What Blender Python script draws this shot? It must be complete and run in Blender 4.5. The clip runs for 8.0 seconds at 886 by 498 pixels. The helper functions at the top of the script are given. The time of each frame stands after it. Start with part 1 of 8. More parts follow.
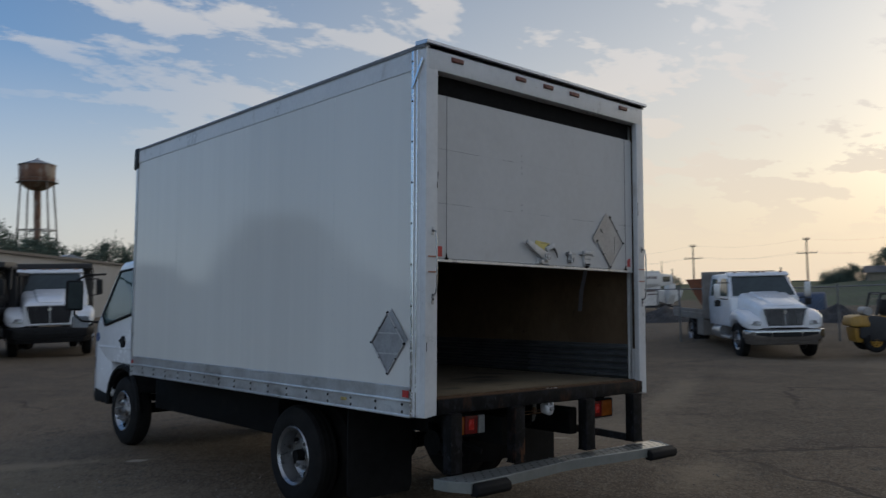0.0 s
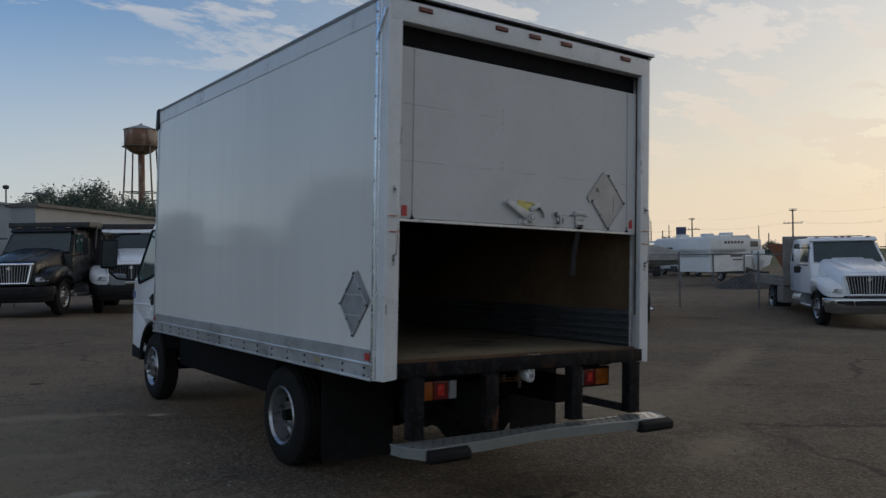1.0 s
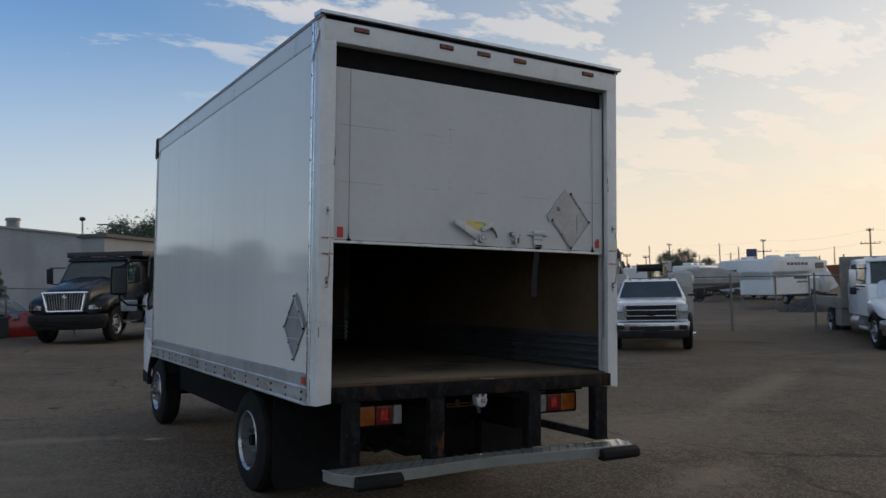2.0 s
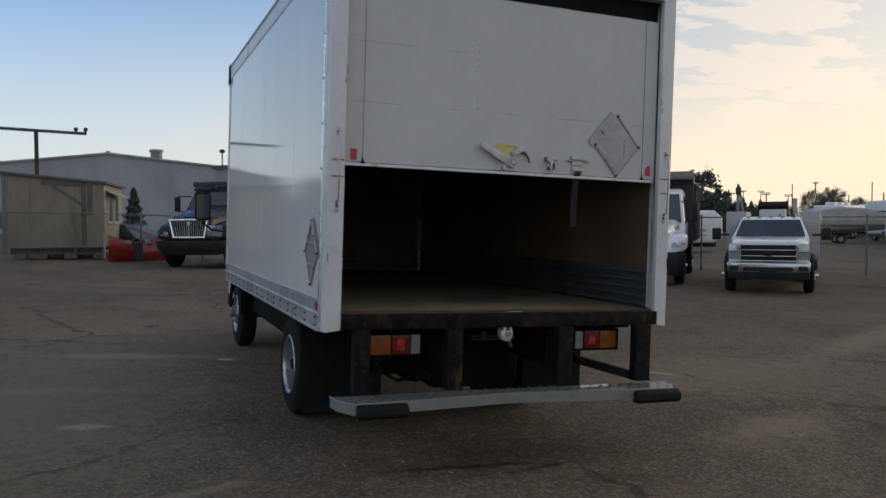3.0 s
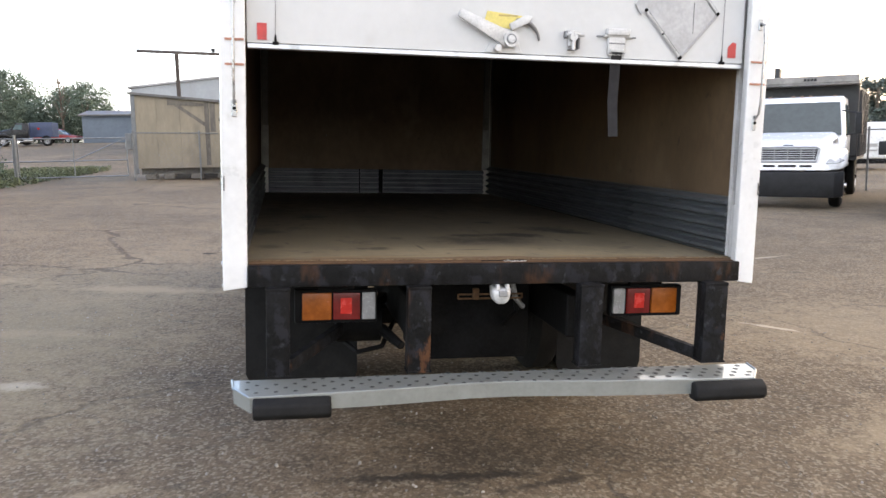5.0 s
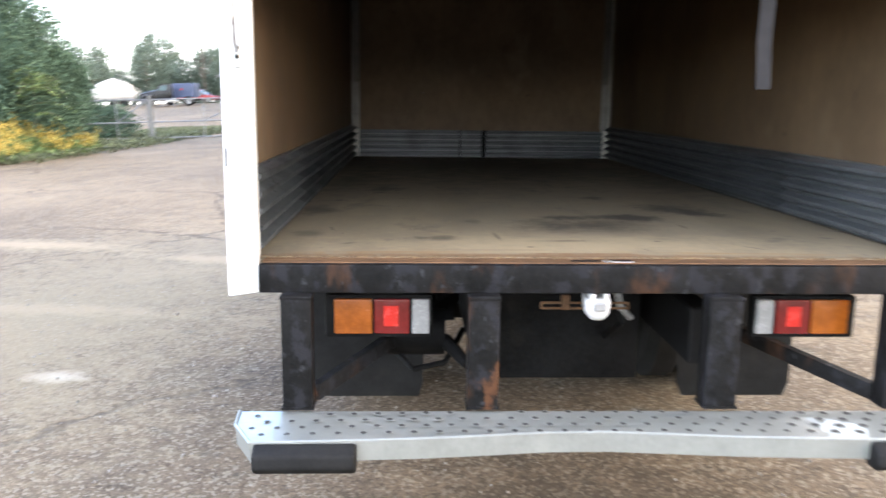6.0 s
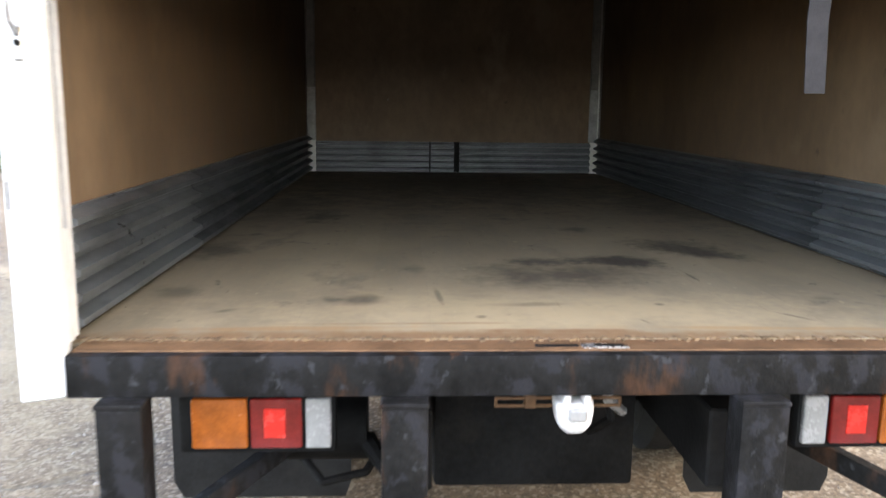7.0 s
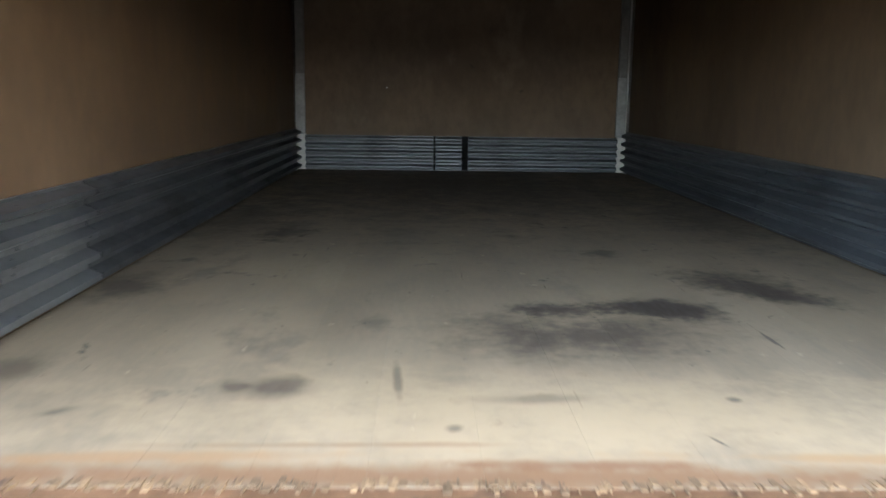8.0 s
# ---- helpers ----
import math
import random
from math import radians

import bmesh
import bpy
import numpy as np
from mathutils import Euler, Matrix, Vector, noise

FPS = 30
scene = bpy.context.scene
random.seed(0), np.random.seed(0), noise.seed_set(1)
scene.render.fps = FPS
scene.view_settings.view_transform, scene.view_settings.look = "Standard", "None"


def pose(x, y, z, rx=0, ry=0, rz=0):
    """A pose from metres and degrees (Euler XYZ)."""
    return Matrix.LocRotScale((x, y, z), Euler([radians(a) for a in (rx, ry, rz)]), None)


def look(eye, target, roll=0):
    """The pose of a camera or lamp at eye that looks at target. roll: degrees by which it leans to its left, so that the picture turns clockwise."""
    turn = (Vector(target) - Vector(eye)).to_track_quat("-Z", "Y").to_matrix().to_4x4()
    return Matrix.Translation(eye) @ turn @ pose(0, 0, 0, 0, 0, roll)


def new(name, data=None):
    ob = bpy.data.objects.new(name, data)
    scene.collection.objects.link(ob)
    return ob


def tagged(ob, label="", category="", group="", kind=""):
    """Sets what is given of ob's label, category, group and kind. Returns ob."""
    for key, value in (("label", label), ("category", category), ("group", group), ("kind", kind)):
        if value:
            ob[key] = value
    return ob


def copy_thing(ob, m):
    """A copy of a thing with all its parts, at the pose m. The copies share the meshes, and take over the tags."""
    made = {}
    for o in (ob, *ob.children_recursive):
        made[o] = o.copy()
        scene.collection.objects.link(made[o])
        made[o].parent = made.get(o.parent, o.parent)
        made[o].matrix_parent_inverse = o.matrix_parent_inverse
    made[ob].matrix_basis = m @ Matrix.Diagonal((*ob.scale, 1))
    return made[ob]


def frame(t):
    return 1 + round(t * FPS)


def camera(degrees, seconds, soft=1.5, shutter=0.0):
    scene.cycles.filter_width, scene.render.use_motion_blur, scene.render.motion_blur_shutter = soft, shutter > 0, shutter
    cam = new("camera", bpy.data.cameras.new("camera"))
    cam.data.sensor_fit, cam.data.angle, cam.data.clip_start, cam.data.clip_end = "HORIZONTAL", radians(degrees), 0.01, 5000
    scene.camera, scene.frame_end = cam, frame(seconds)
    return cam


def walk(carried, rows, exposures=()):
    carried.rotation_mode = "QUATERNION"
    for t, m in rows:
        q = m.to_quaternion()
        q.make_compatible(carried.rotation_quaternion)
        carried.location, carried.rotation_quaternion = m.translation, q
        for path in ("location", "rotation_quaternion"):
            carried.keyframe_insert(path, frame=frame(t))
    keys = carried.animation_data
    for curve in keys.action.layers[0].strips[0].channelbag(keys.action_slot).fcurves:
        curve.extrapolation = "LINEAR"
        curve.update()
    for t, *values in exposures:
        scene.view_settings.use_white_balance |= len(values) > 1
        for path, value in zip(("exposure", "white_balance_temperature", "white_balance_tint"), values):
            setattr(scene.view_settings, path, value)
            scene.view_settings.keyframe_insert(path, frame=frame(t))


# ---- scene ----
# camera; the path is written in the box truck's own axes, which lean with the lot
cam = camera(57.5, 8.0, soft=1.4, shutter=0.45)
LEAN = pose(0, 0, 0, 0, 2.18, 0)
PATH = [
    (0, (-4.591, -3.9, 1.562), (-3.255, -2.419, 1.714), 0.2),
    (0.3, (-4.397, -4.073, 1.582), (-3.143, -2.521, 1.714), 0.7),
    (0.5, (-4.236, -4.13, 1.548), (-3.022, -2.546, 1.679), 0.4),
    (0.7, (-4.064, -4.174, 1.557), (-2.893, -2.556, 1.648), 0.7),
    (1, (-3.826, -4.245, 1.563), (-2.662, -2.62, 1.621), 0.9),
    (1.2, (-3.687, -4.359, 1.545), (-2.551, -2.715, 1.616), 0.8),
    (2.3, (-2.861, -4.686, 1.549), (-1.902, -2.935, 1.673), 0.6),
    (2.5, (-2.712, -4.74, 1.547), (-1.813, -2.955, 1.612), 1.2),
    (2.7, (-2.55, -4.747, 1.563), (-1.713, -2.93, 1.558), 1.6),
    (3, (-2.341, -4.672, 1.511), (-1.601, -2.815, 1.464), 1.7),
    (3.2, (-2.146, -4.581, 1.558), (-1.403, -2.726, 1.489), 2.2),
    (3.5, (-1.93, -4.464, 1.494), (-1.19, -2.607, 1.425), 2.9),
    (3.7, (-1.759, -4.382, 1.521), (-1.094, -2.5, 1.396), 2),
    (4, (-1.547, -4.225, 1.496), (-1.019, -2.305, 1.306), 1.4),
    (4.2, (-1.403, -4.063, 1.501), (-0.964, -2.123, 1.289), 1.3),
    (4.5, (-1.25, -3.829, 1.493), (-0.758, -1.905, 1.253), 1.5),
    (4.7, (-1.136, -3.673, 1.505), (-0.689, -1.739, 1.26), 1.4),
    (5.8, (-0.692, -2.722, 1.506), (-0.476, -0.762, 1.172), 0.7),
    (6, (-0.632, -2.551, 1.515), (-0.553, -0.586, 1.15), 0.7),
    (6.2, (-0.587, -2.39, 1.523), (-0.592, -0.427, 1.138), 1),
    (6.5, (-0.523, -2.108, 1.525), (-0.498, -0.143, 1.154), 1.4),
    (6.7, (-0.469, -1.955, 1.53), (-0.38, 0.006, 1.148), 0.6),
    (7, (-0.399, -1.688, 1.521), (-0.302, 0.279, 1.173), 0.7),
    (7.2, (-0.34, -1.562, 1.528), (-0.344, 0.408, 1.181), 0.1),
    (7.5, (-0.311, -1.28, 1.512), (-0.334, 0.689, 1.159), 1.7),
    (7.7, (-0.27, -1.17, 1.52), (-0.267, 0.797, 1.161), 1.9),
    (8, (-0.251, -0.917, 1.517), (-0.207, 1.048, 1.145), 0.8),
]
EXPOSURES = [(0, -0.14, 6250, 7), (1, -0.16, 6450, 7), (2.5, 0.22, 6600, 8), (3.5, 0.56, 7050, 10), (4, 1.28, 7250, 11), (4.5, 1.9, 7550, 12), (6, 3.66, 7050, 11), (6.5, 3.95, 7050, 10), (7, 3.8, 7100, 10), (7.5, 4.2, 7400, 10), (8, 4.25, 6400, 7)]
walk(cam, [(t, LEAN @ look(eye, target, roll)) for t, eye, target, roll in PATH], EXPOSURES)

# world and sun
SUN_AZ, SUN_EL = 84.0, 10.0
world = bpy.data.worlds.new("sky")
scene.world = world
world.use_nodes = True


def wire(tree, a, b):
    tree.links.new(a, b)


def node(tree, kind, **values):
    n = tree.nodes.new(kind)
    for key, value in values.items():
        if key in n.inputs:
            n.inputs[key].default_value = value
    return n


def math_node(tree, op, a, b=None, c=None, clamp=False):
    n = tree.nodes.new("ShaderNodeMath")
    n.operation, n.use_clamp = op, clamp
    for i, v in enumerate((a, b, c)):
        if v is None:
            continue
        if isinstance(v, (int, float)):
            n.inputs[i].default_value = v
        else:
            tree.links.new(v, n.inputs[i])
    return n.outputs[0]


def remap(tree, value, lo, hi, out_lo=0.0, out_hi=1.0, smooth=True):
    n = tree.nodes.new("ShaderNodeMapRange")
    n.interpolation_type = "SMOOTHSTEP" if smooth else "LINEAR"
    tree.links.new(value, n.inputs["Value"])
    for key, v in (("From Min", lo), ("From Max", hi), ("To Min", out_lo), ("To Max", out_hi)):
        n.inputs[key].default_value = v
    return n.outputs["Result"]


def blend(tree, factor, a, b, mode="MIX"):
    n = tree.nodes.new("ShaderNodeMix")
    n.data_type, n.blend_type = "RGBA", mode
    for sock, v in ((n.inputs[0], factor), (n.inputs[6], a), (n.inputs[7], b)):
        if isinstance(v, (int, float)):
            sock.default_value = v
        elif isinstance(v, tuple):
            sock.default_value = (*v[:3], 1)
        else:
            tree.links.new(v, sock)
    return n.outputs[2]


def build_sky():
    t = world.node_tree
    t.nodes.clear()
    out = t.nodes.new("ShaderNodeOutputWorld")
    bg = t.nodes.new("ShaderNodeBackground")
    sky = t.nodes.new("ShaderNodeTexSky")
    sky.sky_type, sky.sun_disc = "NISHITA", False
    sky.sun_elevation, sky.sun_rotation = radians(SUN_EL), radians(SUN_AZ)
    sky.air_density, sky.dust_density, sky.ozone_density = 1.0, 1.0, 1.0
    co = t.nodes.new("ShaderNodeTexCoord")
    sep = t.nodes.new("ShaderNodeSeparateXYZ")
    wire(t, co.outputs["Generated"], sep.inputs[0])
    up = math_node(t, "ADD", math_node(t, "MAXIMUM", sep.outputs[2], 0.0), 0.16)
    flat = t.nodes.new("ShaderNodeCombineXYZ")
    wire(t, math_node(t, "DIVIDE", sep.outputs[0], up), flat.inputs[0])
    wire(t, math_node(t, "DIVIDE", sep.outputs[1], up), flat.inputs[1])
    mapping = t.nodes.new("ShaderNodeMapping")
    mapping.inputs["Rotation"].default_value = (0, 0, radians(-20))
    mapping.inputs["Scale"].default_value = (1.0, 1.55, 1.0)
    mapping.inputs["Location"].default_value = (1.9, 0.45, 0.0)
    wire(t, flat.outputs[0], mapping.inputs["Vector"])
    noise_a = node(t, "ShaderNodeTexNoise", Scale=2.6, Detail=10.0, Roughness=0.62, Distortion=0.15)
    wire(t, mapping.outputs[0], noise_a.inputs["Vector"])
    noise_b = node(t, "ShaderNodeTexNoise", Scale=0.45, Detail=4.0, Roughness=0.5)
    wire(t, mapping.outputs[0], noise_b.inputs["Vector"])
    both = math_node(t, "ADD", math_node(t, "MULTIPLY", noise_a.outputs[0], 0.62), math_node(t, "MULTIPLY", noise_b.outputs[0], 0.38))
    grey = t.nodes.new("ShaderNodeRGBToBW")
    wire(t, sky.outputs[0], grey.inputs[0])
    tint = t.nodes.new("ShaderNodeCombineColor")
    light = math_node(t, "ADD", math_node(t, "MULTIPLY", math_node(t, "MINIMUM", grey.outputs[0], 6.0), 0.30), 4.7)
    toward = t.nodes.new("ShaderNodeVectorMath")
    toward.operation = "DOT_PRODUCT"
    wire(t, co.outputs["Generated"], toward.inputs[0])
    toward.inputs[1].default_value = (math.sin(radians(SUN_AZ)), math.cos(radians(SUN_AZ)), 0.1)
    sunny = remap(t, toward.outputs["Value"], -0.1, 0.95)
    warm = math_node(t, "MULTIPLY", sunny, remap(t, sep.outputs[2], 0.34, 0.03, 0.3, 1.0))
    for i, (far_k, near_k) in enumerate(((1.20, 1.42), (1.20, 1.16), (1.27, 0.90))):
        wire(t, math_node(t, "MULTIPLY", light, math_node(t, "ADD", math_node(t, "MULTIPLY", warm, near_k - far_k), far_k)), tint.inputs[i])
    mask = remap(t, math_node(t, "ADD", both, math_node(t, "MULTIPLY", sunny, 0.085)), 0.535, 0.605)
    cover = math_node(t, "MAXIMUM", remap(t, sep.outputs[2], 0.18, 0.36, 0.2, 1.0), sunny)
    mask = math_node(t, "MULTIPLY", mask, cover)
    veil = math_node(t, "MULTIPLY", math_node(t, "MULTIPLY", sunny, sunny), remap(t, sep.outputs[2], 0.5, 0.12, 0.26, 0.68))
    haze = math_node(t, "MULTIPLY", remap(t, sep.outputs[2], 0.36, 0.0), math_node(t, "ADD", math_node(t, "MULTIPLY", sunny, 0.22), 0.74))
    veil = math_node(t, "MAXIMUM", veil, haze)
    west = t.nodes.new("ShaderNodeVectorMath")
    west.operation = "DOT_PRODUCT"
    wire(t, co.outputs["Generated"], west.inputs[0])
    west.inputs[1].default_value = (-0.72, -0.69, 0.0)
    veil = math_node(t, "MAXIMUM", veil, remap(t, west.outputs["Value"], -0.1, 0.55, 0.0, 0.62))
    clear = blend(t, 1.0, sky.outputs[0], blend(t, sunny, (1.0, 1.58, 2.45), (0.84, 0.90, 1.02)), "MULTIPLY")
    col = blend(t, math_node(t, "MAXIMUM", math_node(t, "MULTIPLY", mask, 0.92), veil), clear, tint.outputs[0])
    wire(t, col, bg.inputs["Color"])
    bg.inputs["Strength"].default_value = 0.1
    wire(t, bg.outputs[0], out.inputs[0])


build_sky()
sun = new("sun", bpy.data.lights.new("sun", "SUN"))
sun.data.energy, sun.data.angle, sun.data.color = 0.3, radians(25), (1.0, 0.86, 0.68)
sun_way = Vector((math.sin(radians(SUN_AZ)) * math.cos(radians(SUN_EL)), math.cos(radians(SUN_AZ)) * math.cos(radians(SUN_EL)), math.sin(radians(SUN_EL))))
sun.matrix_world = look(sun_way * 60, (0, 0, 0))


# materials
def surface(name, colour, rough=0.5, metal=0.0, vary=0.12, scale=3.0, layers=(), bump=0.0, bump_scale=60.0, stretch=(1, 1, 1), coat=0.0, island=0.0, shift=0.0, rough_vary=0.1, spec=0.5):
    """Principled material: two scales of noise over a base colour, then layers (colour, scale, low, high, stretch) by thresholded noise."""
    m = bpy.data.materials.new(name)
    m.use_nodes = True
    t = m.node_tree
    p = t.nodes["Principled BSDF"]
    co = t.nodes.new("ShaderNodeTexCoord")

    def noise_at(sc, st=(1, 1, 1), detail=5.0, off=0.0):
        mp = t.nodes.new("ShaderNodeMapping")
        mp.inputs["Scale"].default_value = st
        mp.inputs["Location"].default_value = (off, off * 0.7, off * 1.3)
        wire(t, co.outputs["Object"], mp.inputs["Vector"])
        n = node(t, "ShaderNodeTexNoise", Scale=sc, Detail=detail, Roughness=0.6)
        wire(t, mp.outputs[0], n.inputs["Vector"])
        return n.outputs[0]

    big, fine = noise_at(scale, stretch), noise_at(scale * 9, stretch, 3.0, 3.1)
    mix = math_node(t, "ADD", math_node(t, "MULTIPLY", big, 0.65), math_node(t, "MULTIPLY", fine, 0.35))
    lo = tuple(c * (1 - vary * 2) for c in colour)
    hi = tuple(min(1.0, c * (1 + vary * 2)) for c in colour)
    out = blend(t, remap(t, mix, 0.3, 0.7), lo, hi)
    for i, (c, sc, a, b, st) in enumerate(layers):
        out = blend(t, remap(t, noise_at(sc, st, 6.0, 5.7 * (i + 1)), a, b), out, c)
    if island:
        geo = t.nodes.new("ShaderNodeNewGeometry")
        k = remap(t, geo.outputs["Random Per Island"], 0, 1, 1 - island, 1 + island, False)
        hsv = node(t, "ShaderNodeHueSaturation")
        wire(t, out, hsv.inputs["Color"])
        wire(t, k, hsv.inputs["Value"])
        out = hsv.outputs[0]
    if shift:
        info = t.nodes.new("ShaderNodeObjectInfo")
        k = remap(t, info.outputs["Random"], 0, 1, 1 - shift, 1 + shift, False)
        hsv = node(t, "ShaderNodeHueSaturation")
        wire(t, out, hsv.inputs["Color"])
        wire(t, k, hsv.inputs["Value"])
        out = hsv.outputs[0]
    wire(t, out, p.inputs["Base Color"])
    p.inputs["Metallic"].default_value = metal
    wire(t, remap(t, mix, 0.25, 0.75, max(0.02, rough - rough_vary), min(1.0, rough + rough_vary)), p.inputs["Roughness"])
    p.inputs["Coat Weight"].default_value = coat
    p.inputs["Specular IOR Level"].default_value = spec
    if bump:
        b = node(t, "ShaderNodeBump", Strength=1.0, Distance=bump)
        wire(t, noise_at(bump_scale, stretch, 4.0, 9.0), b.inputs["Height"])
        wire(t, b.outputs[0], p.inputs["Normal"])
    return m


ONE = (1, 1, 1)
M = {}
M["panel"] = surface("white_side_panel", (0.68, 0.665, 0.615), 0.02, spec=0.35, vary=0.025, scale=0.8, rough_vary=0.01, bump=0.0009, bump_scale=13.0, stretch=(1, 1, 0.045), layers=[((0.58, 0.58, 0.57), 2.0, 0.56, 0.9, (1, 1, 0.15))])
M["white_frame"] = surface("white_painted_frame", (0.62, 0.62, 0.61), 0.34, vary=0.04, scale=3.0, layers=[((0.45, 0.43, 0.40), 5.0, 0.60, 0.78, (1, 1, 0.5)), ((0.22, 0.15, 0.1), 16.0, 0.72, 0.78, ONE)], bump=0.0006, bump_scale=30)
M["door_white"] = surface("white_door_panel", (0.49, 0.49, 0.48), 0.42, vary=0.03, scale=2.0, layers=[((0.42, 0.40, 0.375), 3.0, 0.60, 0.85, (1, 1, 0.4)), ((0.3, 0.27, 0.25), 22.0, 0.74, 0.8, (1, 1, 0.3))], bump=0.0006, bump_scale=14)
M["alu"] = surface("dull_aluminium_rail", (0.56, 0.57, 0.58), 0.36, 0.75, vary=0.08, scale=4.0, layers=[((0.30, 0.30, 0.30), 7.0, 0.55, 0.75, (1, 0.4, 1))], bump=0.0004)
M["alu_bright"] = surface("bright_aluminium", (0.72, 0.73, 0.74), 0.24, 0.9, vary=0.06, scale=9.0)
M["placard"] = surface("grey_aluminium_plate", (0.33, 0.33, 0.335), 0.4, 0.5, vary=0.10, scale=7.0, layers=[((0.28, 0.28, 0.28), 9.0, 0.5, 0.8, ONE)], bump=0.0006)
M["step"] = surface("galvanised_step_plate", (0.235, 0.247, 0.233), 0.36, 0.3, vary=0.06, scale=6.0, coat=0.5, rough_vary=0.04, layers=[((0.195, 0.204, 0.193), 2.0, 0.50, 0.8, ONE), ((0.30, 0.23, 0.13), 9.0, 0.74, 0.80, ONE)], bump=0.0002, bump_scale=12)
M["black_steel"] = surface("rusty_black_steel", (0.007, 0.0068, 0.0068), 0.6, 0.0, vary=0.3, scale=6.0, spec=0.1, layers=[((0.014, 0.014, 0.016), 16.0, 0.50, 0.60, (1, 1, 0.8)), ((0.042, 0.021, 0.012), 5.0, 0.56, 0.70, (1.4, 1, 0.5)), ((0.075, 0.034, 0.017), 8.0, 0.64, 0.72, (1.2, 1, 0.6)), ((0.026, 0.027, 0.029), 22.0, 0.60, 0.68, (1, 1, 0.8)), ((0.07, 0.064, 0.056), 38.0, 0.72, 0.76, (1, 1, 1))], bump=0.003, bump_scale=40)
M["rust_edge"] = surface("rusty_sill_lip", (0.105, 0.058, 0.030), 0.7, 0.0, vary=0.22, scale=7.0, spec=0.2, layers=[((0.165, 0.10, 0.055), 5.0, 0.54, 0.72, (0.25, 1.5, 1)), ((0.055, 0.036, 0.024), 11.0, 0.60, 0.74, (0.5, 1, 1)), ((0.22, 0.175, 0.13), 16.0, 0.68, 0.75, (0.3, 1, 1))], bump=0.002)
M["chassis"] = surface("grimy_black_chassis", (0.007, 0.007, 0.007), 0.7, vary=0.3, scale=6.0, spec=0.08, layers=[((0.016, 0.014, 0.012), 5.0, 0.55, 0.8, ONE)], bump=0.002)
M["rubber"] = surface("black_rubber", (0.011, 0.011, 0.011), 0.65, vary=0.2, scale=12.0, spec=0.12, layers=[((0.018, 0.017, 0.016), 6.0, 0.58, 0.8, ONE)], bump=0.001)
M["tyre"] = surface("dusty_tyre", (0.015, 0.0145, 0.014), 0.8, vary=0.2, scale=8.0, spec=0.12, layers=[((0.024, 0.022, 0.02), 4.0, 0.5, 0.8, ONE)], bump=0.002)
M["rim_steel"] = surface("grey_steel_rim", (0.36, 0.36, 0.36), 0.32, 0.85, vary=0.1, scale=9.0, layers=[((0.15, 0.12, 0.1), 8.0, 0.56, 0.7, ONE)])
M["chrome"] = surface("chrome", (0.74, 0.75, 0.76), 0.14, 1.0, vary=0.05, scale=5.0, rough_vary=0.04)
M["white_cab"] = surface("white_car_paint", (0.76, 0.77, 0.78), 0.22, vary=0.03, scale=1.5, coat=0.4, layers=[((0.60, 0.58, 0.55), 1.6, 0.58, 0.9, ONE)])
M["black_paint"] = surface("black_car_paint", (0.010, 0.010, 0.0105), 0.3, spec=0.3, vary=0.2, scale=2.0, layers=[((0.04, 0.037, 0.033), 2.0, 0.55, 0.9, ONE)])
M["glass"] = surface("dark_tinted_glass", (0.045, 0.056, 0.055), 0.06, vary=0.1, scale=1.0, rough_vary=0.02)
M["glass_teal"] = surface("teal_tinted_glass", (0.025, 0.06, 0.058), 0.07, vary=0.2, scale=1.5, rough_vary=0.02)
M["amber"] = surface("amber_lens", (0.25, 0.066, 0.009), 0.2, vary=0.12, scale=20.0, bump=0.0004, bump_scale=180)
M["red"] = surface("red_lens", (0.12, 0.009, 0.008), 0.2, vary=0.12, scale=20.0, bump=0.0004, bump_scale=180)
M["red_bright"] = surface("bright_red_reflector", (0.46, 0.022, 0.016), 0.25, vary=0.08, scale=30.0)
M["lens_white"] = surface("frosted_clear_lens", (0.22, 0.22, 0.215), 0.25, vary=0.08, scale=15.0, bump=0.0005, bump_scale=160)
M["lamp_glass"] = surface("headlamp_lens", (0.36, 0.37, 0.375), 0.12, 0.4, vary=0.15, scale=8.0)
M["tail_dim"] = surface("small_marker_lamp", (0.14, 0.035, 0.02), 0.3, vary=0.15, scale=30.0)
M["yellow_tag"] = surface("yellow_warning_sticker", (0.58, 0.48, 0.14), 0.5, vary=0.08, scale=30.0)
M["red_tape"] = surface("red_reflective_tape", (0.42, 0.035, 0.03), 0.4, vary=0.12, scale=40.0)
M["orange_tape"] = surface("worn_orange_tape", (0.36, 0.16, 0.10), 0.6, vary=0.2, scale=40.0)
M["strap"] = surface("grey_webbing_strap", (0.035, 0.034, 0.036), 0.8, spec=0.1, vary=0.1, scale=30.0, bump=0.0008, bump_scale=220)
M["wood_floor"] = surface("worn_hardwood_floor", (0.20, 0.165, 0.113), 0.66, vary=0.09, scale=4.0, stretch=(1.7, 0.4, 1), shift=0.04, spec=0.3, layers=[((0.245, 0.20, 0.132), 1.3, 0.45, 0.7, (1.3, 0.8, 1)), ((0.15, 0.124, 0.09), 2.6, 0.58, 0.72, (1.4, 0.8, 1)), ((0.10, 0.083, 0.066), 7.0, 0.64, 0.74, (1, 0.8, 1)), ((0.085, 0.07, 0.055), 15.0, 0.66, 0.74, (1.1, 0.8, 1)), ((0.06, 0.048, 0.036), 34.0, 0.71, 0.76, (1.0, 0.6, 1)), ((0.10, 0.08, 0.058), 9.0, 0.68, 0.72, (4.0, 0.25, 1)), ((0.27, 0.222, 0.15), 16.0, 0.66, 0.72, (1.6, 0.6, 1))], bump=0.0015, bump_scale=12)
